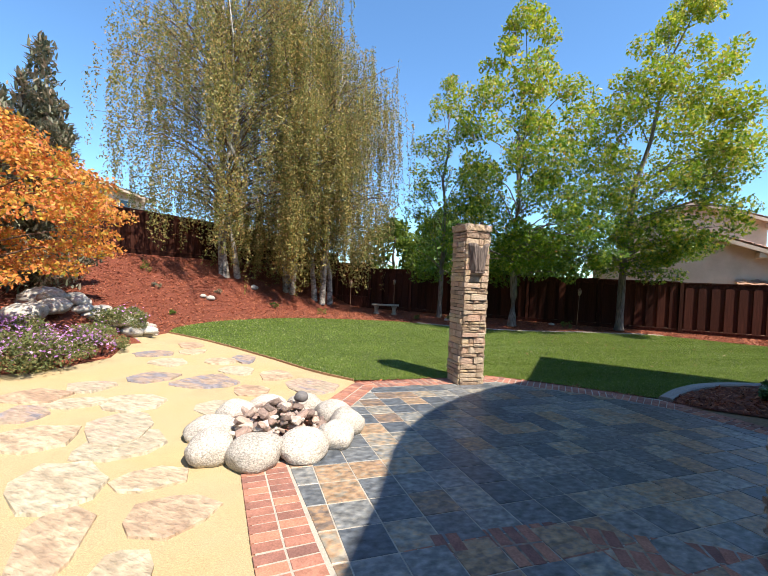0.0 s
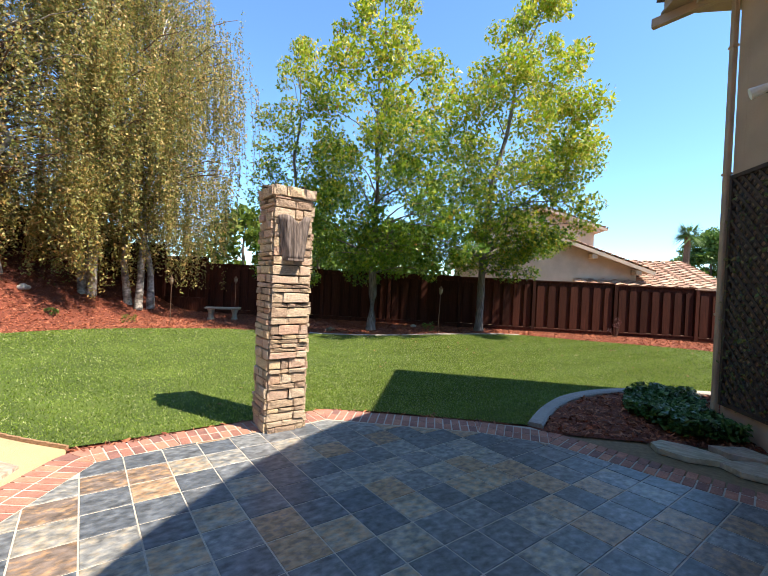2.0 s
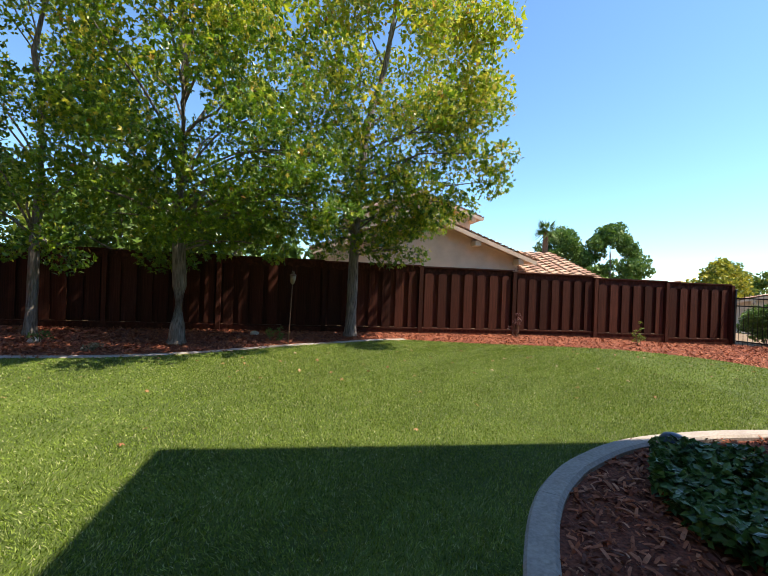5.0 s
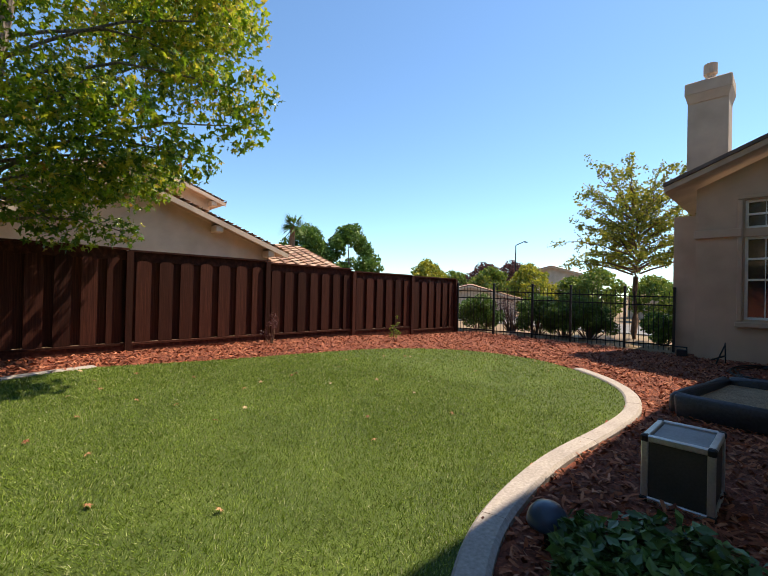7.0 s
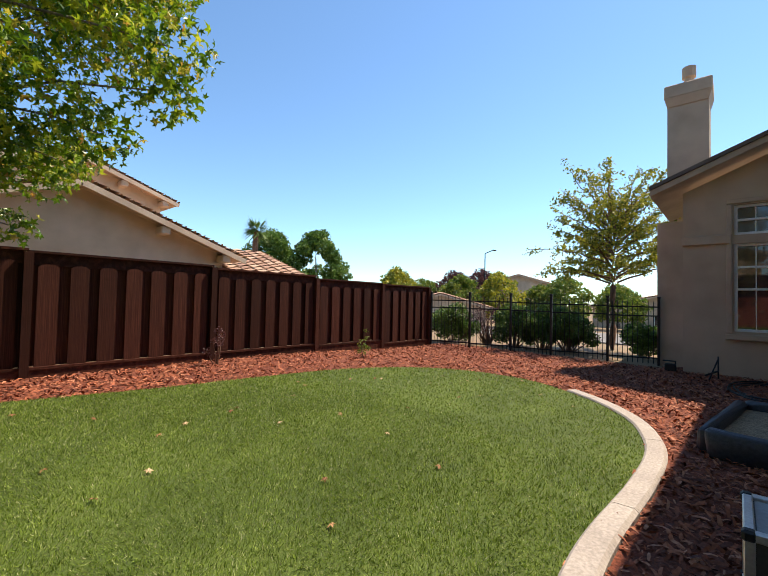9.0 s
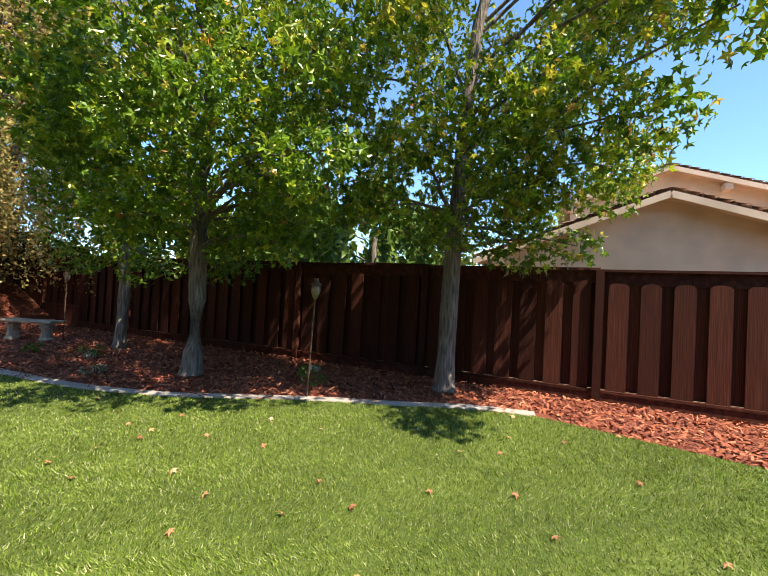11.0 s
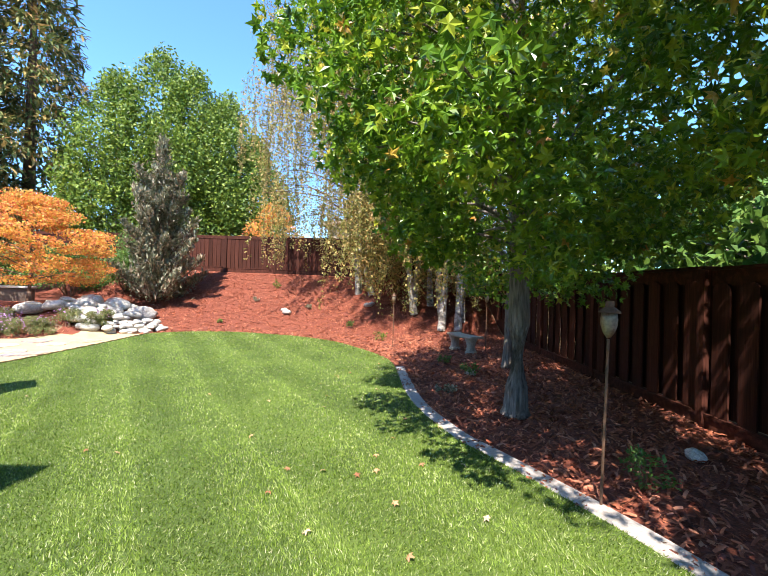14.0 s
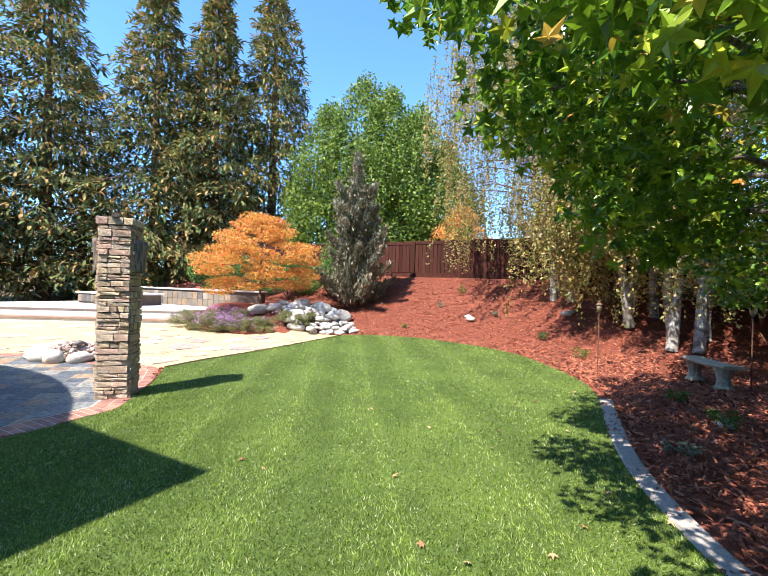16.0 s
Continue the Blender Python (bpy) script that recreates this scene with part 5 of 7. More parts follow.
me_v = bm_mesh("veneer_tile", boxed((0, 0, 0), (0.05, 0.335, 0.3), bevel=0.01), M_VENEER)
for k in range(n):
    p = wa.lerp(wb, (k + 0.5) / n)
    for j in range(2):
        ob = new("veneer_tile", me_v); ob.parent = gw
        ob.matrix_basis = Matrix.Translation((p.x + 0.12, p.y, 0.82 + 0.31 * j))
part("wall_core", boxed((-10.05, -2.8, 0.75), (0.26, 10.4, 1.2)), M_MORTAR, gw)
part("wall_cap", boxed((-10.03, -2.8, 1.40), (0.4, 10.5, 0.07), bevel=0.015), M_DECK, gw)
spa = thing("raised_planter_wall", Matrix.Identity(4), "raised tiled planter with a white cap on the terrace", "planter wall")
part("wall_core", boxed((-8.3, -4.6, 0.85), (1.6, 3.6, 0.5)), M_MORTAR, spa)
for k in range(10):
    for (x, y, rz) in ((-7.47, -6.2 + 0.36 * k, 0),):
        ob = new("veneer_tile", me_v); ob.parent = spa
        ob.matrix_basis = pose(x, y, 0.9, 0, 0, rz)
part("wall_cap", boxed((-8.3, -4.6, 1.14), (1.8, 3.8, 0.07), bevel=0.015), M_WHITE, spa)


# ---- fire ring ----
M_BOULDER = mat("speckled_pale_boulder", (0.50, 0.46, 0.41), 0.95, (0.4, 1.35), 2.5, 26, 1.0, tint=(0.50, 0.46, 0.40), tint_amount=0.6, rand=0.12)
M_LAVA = ramp_mat("broken_fire_rock", [(0.0, (0.16, 0.125, 0.11)), (0.35, (0.34, 0.24, 0.20)), (0.75, (0.48, 0.36, 0.30)), (1.0, (0.62, 0.56, 0.50))], 0.9, 40, 0.6, "Random", 0.3)
M_WHITEROCK = mat("white_grey_rock", (0.56, 0.53, 0.48), 0.9, (0.5, 1.25), 2.5, 14, 1.0, tint=(0.34, 0.30, 0.26), tint_amount=0.6, rand=0.2)
M_FLAG = ramp_mat("sandstone_flag", [(0.0, (0.42, 0.29, 0.20)), (0.3, (0.50, 0.39, 0.27)), (0.65, (0.48, 0.42, 0.31)), (0.9, (0.42, 0.31, 0.24)), (1.0, (0.24, 0.22, 0.24))], 0.85, 9, 1.0, "Random", 0.8, 3, (0.62, 1.22), stretch=(1, 2.2, 1), bdist=0.05, detail=7)


def rock_mesh(name, material, seed, rough=0.25, sub=2):
    r = random.Random(seed)
    bm = bmesh.new()
    bmesh.ops.create_icosphere(bm, subdivisions=sub, radius=0.5)
    o = Vector((r.uniform(0, 50), r.uniform(0, 50), r.uniform(0, 50)))
    for v in bm.verts:
        v.co *= 1 + rough * noise.noise(v.co * 2.2 + o) + rough * 0.4 * noise.noise(v.co * 5 + o)
        if v.co.z < -0.3:
            v.co.z = -0.3
    return bm_mesh(name, bm, material, True)


def shard_mesh(name, material, seed):
    r = random.Random(seed)
    bm = bmesh.new()
    vs = [bm.verts.new((r.uniform(-0.5, 0.5), r.uniform(-0.3, 0.3), r.uniform(-0.25, 0.25))) for _ in range(44)]
    for v in vs:
        if v.co.length > 0.34:
            v.co *= 0.34 / v.co.length * r.uniform(0.9, 1.15)
    h = bmesh.ops.convex_hull(bm, input=vs)
    bmesh.ops.delete(bm, geom=[v for v in bm.verts if not v.link_faces], context="VERTS")
    return bm_mesh(name, bm, material)


FIRE = (-2.92, 3.62)
boulders = [rock_mesh("boulder", M_BOULDER, 200 + k, 0.16, 3) for k in range(4)]
r = random.Random(77)
for k, (x, y, w, h) in enumerate([(-2.98, 2.78, 0.42, 0.44), (-2.60, 2.95, 0.52, 0.42), (-2.33, 3.32, 0.50, 0.42), (-2.22, 3.74, 0.42, 0.40), (-2.32, 4.10, 0.38, 0.46), (-2.68, 4.38, 0.46, 0.38), (-3.14, 4.42, 0.46, 0.36), (-3.48, 4.1, 0.46, 0.36), (-3.58, 3.66, 0.46, 0.38), (-3.38, 3.14, 0.48, 0.36)]):
    ob = new("boulder", boulders[k % 4])
    ob.matrix_basis = pose(x, y, gz(x, y) + 0.24 * h + 0.005, 0, 0, r.uniform(0, 360)) @ Matrix.Diagonal((w * 1.12, w, h * 0.8, 1))
    tagged(ob, "rounded speckled pale boulder in the fire ring", "boulder", "boulders of the fire ring")
shards = [shard_mesh("fire_rock", M_LAVA, 300 + k) for k in range(6)]
for k in range(230):
    a = r.uniform(0, 6.28); f = math.sqrt(r.random()) * 0.52
    x, y = FIRE[0] + f * math.cos(a), FIRE[1] + f * math.sin(a)
    s = r.uniform(0.07, 0.13) if k < 190 else r.uniform(0.13, 0.2)
    pile = 0.23 * max(0.0, 1 - (f / 0.55) ** 2)
    ob = new("fire_rock", shards[k % 6])
    ob.matrix_basis = pose(x, y, gz(x, y) + 0.05 + pile * (r.uniform(0.1, 1.0) if k < 190 else 1.0) + 0.25 * s, r.uniform(-40, 40), r.uniform(-40, 40), r.uniform(0, 360)) @ Matrix.Diagonal((s * 1.5, s * 1.1, s, 1))
    tagged(ob, "broken brown lava rock heaped in the fire ring", "rock", "rocks of the fire ring")
ob = new("round_stone", rock_mesh("round_stone", mat("dark_grey_stone", (0.16, 0.15, 0.15), 0.7, (0.8, 1.2), 4, 60, 0.2), 399, 0.08, 3))
ob.matrix_basis = pose(-2.85, 3.95, gz(-2.85, 3.95) + 0.36) @ Matrix.Diagonal((0.16, 0.16, 0.15, 1))
tagged(ob, "smooth dark grey round stone on the heap", "stone")

# ---- rocks at the lawn's end and on the bank ----
whites = [rock_mesh("river_rock", M_WHITEROCK, 420 + k, 0.22) for k in range(4)]
CASCADE = [(-9.55, 6.85), (-10.7, 6.75), (-11.1, 5.6), (-10.9, 4.4), (-9.2, 4.3), (-8.2, 5.5)]
laid = 0
while laid < 120:
    x, y = r.uniform(-11.1, -8.2), r.uniform(4.3, 6.9)
    if not inside(CASCADE, [x], [y])[0]:
        continue
    s = r.uniform(0.14, 0.34) if y > 5.6 else r.uniform(0.2, 0.5)
    ob = new("river_rock", whites[laid % 4])
    ob.matrix_basis = pose(x, y, gz(x, y) + 0.14 * s + (0.12 if laid % 3 == 0 else 0.0), r.uniform(-12, 12), r.uniform(-12, 12), r.uniform(0, 360)) @ Matrix.Diagonal((s * 1.35, s, s * 0.62, 1))
    tagged(ob, "rough white-grey rock stacked in a dry cascade", "rock", "river rocks of the cascade")
    laid += 1
for x, y, s in [(-10.9, 5.5, 0.75), (-10.6, 4.9, 0.6), (-9.4, 4.7, 0.55), (-8.9, 4.2, 0.5), (-8.7, 3.7, 0.6), (-10.0, 4.5, 0.6)]:
    ob = new("cascade_boulder", rock_mesh("cascade_boulder", M_WHITEROCK, int(s * 1000 + 100 * abs(x)), 0.4, 3))
    ob.matrix_basis = pose(x, y, gz(x, y) + 0.2 * s, 0, 0, r.uniform(0, 360)) @ Matrix.Diagonal((s * 1.25, s, s * 0.8, 1))
    tagged(ob, "rough grey-white boulder stacked above the flower bed", "boulder", "boulders of the cascade")
for x, y, s in [(-11.95, 10.45, 0.34), (-12.15, 10.3, 0.26), (-12.75, 13.45, 0.36), (-12.95, 13.6, 0.24), (-4.75, 15.95, 0.26), (-0.9, 17.4, 0.22)]:
    ob = new("bank_rock", whites[int(s * 100) % 4])
    ob.matrix_basis = pose(x, y, gz(x, y) + 0.2 * s, 0, 0, r.uniform(0, 360)) @ Matrix.Diagonal((s, s * 0.8, s * 0.6, 1))
    tagged(ob, "small white rock lying on the bark mulch", "rock", "rocks on the mulch")

# ---- flower bed and small plants ----
M_PETAL = ramp_mat("lilac_petal", [(0.0, (0.38, 0.16, 0.45)), (0.6, (0.55, 0.28, 0.60)), (1.0, (0.72, 0.48, 0.72))], 0.6, 20, 0.0, "Island", translucent=0.3)
M_FLOWERLEAF = ramp_mat("dusty_green_leaf", [(0.0, (0.09, 0.12, 0.04)), (0.6, (0.17, 0.20, 0.07)), (1.0, (0.30, 0.25, 0.11))], 0.7, 20, 0.0, "Island", translucent=0.3)
for k, (x, y, s) in enumerate([(-7.4, 2.2, 0.75), (-7.35, 3.0, 0.8), (-7.5, 3.75, 0.75), (-7.8, 4.45, 0.7), (-8.3, 5.05, 0.65), (-8.1, 3.2, 0.7), (-8.2, 2.3, 0.7), (-8.8, 5.55, 0.5), (-7.5, 1.4, 0.7)]):
    th = shrub("flowering_shrub", (x, y), (s, s * 0.9, 0.6), "low mounded shrub with lilac flowers at the path's edge", M_FLOWERLEAF, 4200, 0.045, 500 + k, group="flowering shrubs", stems=7, category="flowering plant")
    n = 320 if k < 7 and k not in (3, 4) else 30
    a, f = rng.uniform(0, 6.28, n), np.sqrt(rng.uniform(0, 1, n))
    p = np.stack([s * f * np.cos(a), s * 0.9 * f * np.sin(a), 0.34 + 0.26 * (1 - f * f) + rng.uniform(-0.14, 0.06, n)], 1)
    part("blossom", scatter("blossom", STAR_V, STAR_F, p, random_turns(n, 0.6), 0.05 * rng.uniform(0.7, 1.3, n), M_PETAL), M_PETAL, th, "lilac daisy-like flowers")
# dark shrubs added in place of the deep shade under the redwoods
for k, (x, y) in enumerate([(-13.4, 3.4), (-12.6, 1.6), (-12.4, -0.8), (-12.2, -3.2)]):
    shrub("shade_fill_shrub", (x, y), (1.5, 1.5, 2.2), "dark shrub added to stand in for the shade behind the garden wall", M_LEAF_DARK, 7000, 0.1, 540 + k, group="shrubs behind the garden wall", stems=12)
for k, (x, y, s, h, leaf, lab) in enumerate([(-9.6, 14.05, 0.22, 0.35, M_LEAF_LIGHT, "small yellow-green shrub on the bank"), (-11.15, 12.95, 0.2, 0.32, M_LEAF_DARK, "small green shrub with pale flowers on the bank"),
                                             (-12.85, 9.0, 0.16, 0.22, M_NEEDLE_GREY, "small grey-green plant on the bank"), (-12.4, 11.2, 0.2, 0.25, M_NEEDLE_GREY, "small grey-green plant on the bank"), (-14.1, 9.4, 0.24, 0.4, M_LEAF_LIGHT, "small green shrub on the bank"),
                                             (-0.35, 16.55, 0.24, 0.45, M_LEAF_DARK, "leafy green plant beside the garden lamp"), (-4.6, 15.9, 0.2, 0.28, M_LEAF_DARK, "small dark plant in the mulch"), (-3.4, 15.3, 0.2, 0.15, M_NEEDLE_GREY, "flat grey-green plant by the kerb"),
                                             (6.1, 17.75, 0.24, 0.85, M_LEAF_PURPLE, "thin reddish twiggy shrub by the fence post"), (9.2, 16.9, 0.22, 0.75, M_LEAF_LIGHT, "spindly pale green sapling at the lawn's edge"), (-5.9, 15.6, 0.16, 0.25, M_LEAF_LIGHT, "small green plant near the bench"), (-11.1, 8.3, 0.12, 0.16, M_LEAF_LIGHT, "tuft of green on the bank")]):
    shrub("small_shrub", (x, y), (s, s, h), lab, leaf, 240, 0.05, 560 + k, stems=6)

M_IVY = ramp_mat("glossy_dark_ivy", [(0.0, (0.025, 0.075, 0.018)), (0.6, (0.055, 0.14, 0.03)), (1.0, (0.11, 0.20, 0.05))], 0.35, 20, 0.0, "Island", translucent=0.2)
IVY = [(3.0, 9.4), (3.2, 10.0), (3.6, 10.45), (4.0, 10.5), (4.25, 10.1), (4.2, 9.6), (4.05, 9.25), (4.0, 8.3), (3.2, 8.35)]
pts = rng.uniform((2.6, 8.0), (5.2, 11.0), (40000, 2))
pts = pts[inside(IVY, pts[:, 0], pts[:, 1])][:9000]
hz = 0.10 + 0.30 * np.array([0.5 + 0.5 * noise.noise(Vector((float(x) * 1.3, float(y) * 1.3, 3))) for x, y in pts])
p3 = np.column_stack([pts, ground_z(pts[:, 0], pts[:, 1]) + hz * rng.uniform(0.25, 1.0, len(pts))])
tagged(new("ivy_groundcover", scatter("ivy_groundcover", OVAL_V, OVAL_F, p3, random_turns(len(p3), 0.55), 0.085 * rng.uniform(0.6, 1.3, len(p3)), M_IVY)), "dark glossy leafy groundcover in the shaded bed", "groundcover", kind="stuff")

# ---- wall trellis, downpipe and wall lamp on the west face ----
M_LATTICE = mat("dark_brown_lattice", (0.055, 0.035, 0.028), 0.8, (0.7, 1.3), 4, 40, 0.3)
tr = thing("trellis", pose(4.06, 8.2, 0.15), "dark brown wooden lattice trellis with dry vine against the wall", "trellis")
for c, s in (((0, 0.83, 1.6), (0.05, 0.05, 3.2)), ((0, -0.83, 1.6), (0.05, 0.05, 3.2)), ((0, 0, 3.17), (0.05, 1.6, 0.05)), ((0, 0, 0.03), (0.05, 1.6, 0.05))):
    part("frame", boxed(c, s), M_LATTICE, tr)
for s in (-1, 1):
    for k in range(-16, 17):
        y0 = k * 0.15
        pts2 = []
        for z in (0.05, 3.15):
            pts2.append((y0 + s * (z - 1.6), z))
        (ya, za), (yb, zb) = pts2
        def cut(ya, za, yb, zb, lim):
            if ya > yb: ya, za, yb, zb = yb, zb, ya, za
            if yb < -lim or ya > lim: return None
            f = lambda y: za + (zb - za) * (y - ya) / (yb - ya)
            return max(ya, -lim), f(max(ya, -lim)), min(yb, lim), f(min(yb, lim))
        g = cut(ya, za, yb, zb, 0.8)
        if g:
            d = Vector((0, g[2] - g[0], g[3] - g[1]))
            part("lath", boxed((-0.008 * s, (g[0] + g[2]) / 2, (g[1] + g[3]) / 2), (0.01, d.length, 0.04), Matrix.Rotation(math.atan2(d.z, d.y), 3, "X")), M_LATTICE, tr)
n = 420
p = np.stack([rng.uniform(-0.10, -0.02, n), rng.uniform(-0.85, 0.85, n), rng.uniform(0.0, 3.0, n) ** 1.0], 1)
tagged(part("vine_leaf", scatter("vine_leaf", OVAL_V, OVAL_F, p, random_turns(n), 0.07 * rng.uniform(0.5, 1.3, n), M_FLOWERLEAF), M_FLOWERLEAF, tr, "dry vine leaves"), kind="stuff")
dp = thing("downpipe", pose(4.06, 9.16, -0.2), "tan painted downpipe at the house corner", "downpipe")
part("pipe", boxed((0, 0, 3.1), (0.07, 0.09, 6.0), bevel=0.012), M_TRIM, dp)
for z in (1.6, 3.6, 5.4):
    part("strap", boxed((0, 0, z), (0.085, 0.11, 0.03)), M_TRIM, dp)
M_BRONZE = mat("bronze_fixture", (0.10, 0.075, 0.06), 0.5, (0.7, 1.3), 5, 40, 0.2, metal=0.6)
wl = thing("wall_floodlight", pose(4.09, 8.45, 4.3), "small grey wall floodlight on a bracket", "wall lamp")
part("backplate", boxed((-0.02, 0, 0), (0.04, 0.12, 0.12)), M_BRONZE, wl)
bm = bmesh.new(); rod(bm, (-0.04, 0, 0), (-0.2, 0.08, -0.06), 0.05, 0.075, 10); part("lamp_head", bm, M_WHITE, wl)

# ---- sconces on the pillars ----
M_DRIFT = mat("carved_driftwood", (0.15, 0.115, 0.10), 0.85, (0.25, 1.7), 3, 7, 1.0, bdist=0.02, stretch=(7, 7, 1.1), tint=(0.20, 0.16, 0.14), tint_amount=0.7)


def sconce(m, label):
    """A half-round carved shade, wide and notched above, narrow below."""
    th = thing("wall_sconce", m, label, "wall lamp", "pillar sconces")
    bm = bmesh.new()
    rows, seg = 9, 14
    grid = []
    for j in range(rows):
        t = j / (rows - 1)
        w = 0.095 + 0.055 * t
        line = []
        for k in range(seg + 1):
            a = math.pi * k / seg
            notch = 0.075 * max(0, 1 - abs(k - seg / 2) / 2.2) * t ** 6
            line.append((-w * math.cos(a), -0.105 * math.sin(a) * (0.75 + 0.25 * t) - 0.004 * math.sin(k * 2.1), 0.42 * t - notch))
        grid.append(line)
    outer = [[bm.verts.new(p) for p in line] for line in grid]
    inner = [[bm.verts.new((p[0] * 0.88, p[1] * 0.88, p[2])) for p in line] for line in grid]
    for j in range(rows - 1):
        for k in range(seg):
            bm.faces.new((outer[j][k], outer[j][k + 1], outer[j + 1][k + 1], outer[j + 1][k]))
            bm.faces.new((inner[j][k], inner[j + 1][k], inner[j + 1][k + 1], inner[j][k + 1]))
    for k in range(seg):
        bm.faces.new((outer[-1][k], outer[-1][k + 1], inner[-1][k + 1], inner[-1][k]))
        bm.faces.new((outer[0][k], inner[0][k], inner[0][k + 1], outer[0][k + 1]))
    bmesh.ops.recalc_face_normals(bm, faces=bm.faces[:])
    part("shade", bm, M_DRIFT, th, smooth=True)
    part("bottom", boxed((0, -0.045, 0.012), (0.15, 0.08, 0.02)), M_DRIFT, th)
    part("wall_plate", boxed((0, -0.008, 0.2), (0.12, 0.016, 0.3)), M_BRONZE, th)
    return th


for P, turns in ((PIL, (0, 180)), (PIL2, (-90, 0))):
    for a in turns:
        sconce(pose(P.x, P.y, gz(*P) + 2.05, 0, 0, 43 + a) @ Matrix.Translation((0, -0.265, 0)) @ Matrix.Diagonal((1.32, 1.2, 1.25, 1)), "carved grey-brown wooden half-round sconce on the stone pillar")
for P in (PIL, PIL2):
    br = thing("beam_bracket", pose(P.x, P.y, gz(*P) + (2.922 if P is PIL else 2.862), 0, 0, 43), "rusty steel post bracket on the pillar top", "bracket")
    part("plate", boxed((0, 0, 0.01), (0.62, 0.1, 0.02)), M_BRONZE, br)
    part("plate_upright", boxed((0.2, 0, 0.05), (0.02, 0.1, 0.06)), M_BRONZE, br)

# ---- bench, garden lamps ----
M_CAST = mat("weathered_cast_stone", (0.42, 0.35, 0.26), 0.95, (0.6, 1.25), 5, 40, 0.5, tint=(0.24, 0.21, 0.16), tint_amount=0.7)
bench = thing("garden_bench", pose(-7.72, 16.28, gz(-7.72, 16.28), 0, 0, 22), "weathered cast-stone garden bench with carved legs under the trees", "bench")
bm = bmesh.new()
for k in range(-6, 7):
    x = k * 0.1
    for y, z in ((-0.19, 0.40), (-0.21, 0.43), (-0.19, 0.46), (0.19, 0.46), (0.21, 0.43), (0.19, 0.40)):
        bm.verts.new((x, y + 0.10 * (x / 0.6) ** 2, z))
bm.verts.ensure_lookup_table()
for k in range(12):
    for j in range(6):
        a, b = k * 6 + j, k * 6 + (j + 1) % 6
        bm.faces.new((bm.verts[a], bm.verts[b], bm.verts[b + 6], bm.verts[a + 6]))
bm.faces.new(bm.verts[0:6]); bm.faces.new(bm.verts[72:78])
bmesh.ops.recalc_face_normals(bm, faces=bm.faces[:])
part("seat", bm, M_CAST, bench)
for s in (-1, 1):
    bm = bmesh.new(); lathe(bm, [(0.17, 0.0), (0.17, 0.05), (0.13, 0.09), (0.11, 0.2), (0.14, 0.3), (0.17, 0.36), (0.17, 0.40)], 10)
    bmesh.ops.transform(bm, matrix=Matrix.Translation((s * 0.4, 0.04, 0)) @ Matrix.Diagonal((0.75, 1.0, 1, 1)), verts=bm.verts[:])
    part("leg", bm, M_CAST, bench)
M_COPPER = mat("aged_copper_lamp", (0.23, 0.16, 0.10), 0.55, (0.6, 1.3), 6, 40, 0.2, metal=0.5, tint=(0.35, 0.32, 0.25), tint_amount=0.5)
M_RUST = mat("brown_steel_stake", (0.12, 0.065, 0.04), 0.7, (0.7, 1.3), 6, 40, 0.2)


def torch(at, h, lean, label):
    th = thing("garden_torch", pose(at[0], at[1], gz(*at), 0, lean, 0), label, "garden lamp", "garden torches")
    bm = bmesh.new(); rod(bm, (0, 0, -0.1), (0, 0, h - 0.2), 0.011, seg=7); part("stake", bm, M_RUST, th)
    bm = bmesh.new(); lathe(bm, [(0.013, h - 0.19), (0.04, h - 0.15), (0.058, h - 0.09), (0.06, h - 0.045), (0.053, h)], 16); part("bowl", bm, M_COPPER, th, smooth=True)
    bm = bmesh.new(); lathe(bm, [(0.078, h + 0.0), (0.074, h + 0.012), (0.03, h + 0.045), (0.03, h + 0.085), (0.022, h + 0.09)], 16); part("lid", bm, M_RUST, th)
    return th


torch((0.0, 16.02), 1.5, 2.0, "copper garden torch on a thin stake by the kerb")
torch((-8.45, 14.45), 1.45, 0, "copper garden torch on a thin stake on the bank")
torch((-7.6, 16.9), 1.5, 0, "copper garden torch on a thin stake by the fence")

# ---- by the house: speaker box, pond frame, pump, cables ----
M_ALU = mat("aluminium_edge", (0.62, 0.62, 0.60), 0.35, (0.85, 1.1), 4, 60, 0.1, metal=0.7)
M_PANEL = mat("dark_laminate_panel", (0.05, 0.05, 0.045), 0.45, (0.8, 1.2), 4, 60, 0.15)
M_GREYTOP = mat("grey_laminate_lid", (0.26, 0.27, 0.28), 0.6, (0.85, 1.1), 3, 40, 0.1)
bx = thing("flight_case", pose(5.36, 10.17, gz(5.36, 10.17) - 0.005, 0, 0, 0), "dark flight case with aluminium edges standing on the mulch", "case")
S = (0.56, 0.43, 0.47)
part("body", boxed((0, 0, S[2] / 2 + 0.01), (S[0] - 0.03, S[1] - 0.03, S[2] - 0.03)), M_PANEL, bx)
part("lid", boxed((0, 0, S[2] - 0.003), (S[0] - 0.1, S[1] - 0.1, 0.012)), M_GREYTOP, bx, "grey lid panel")
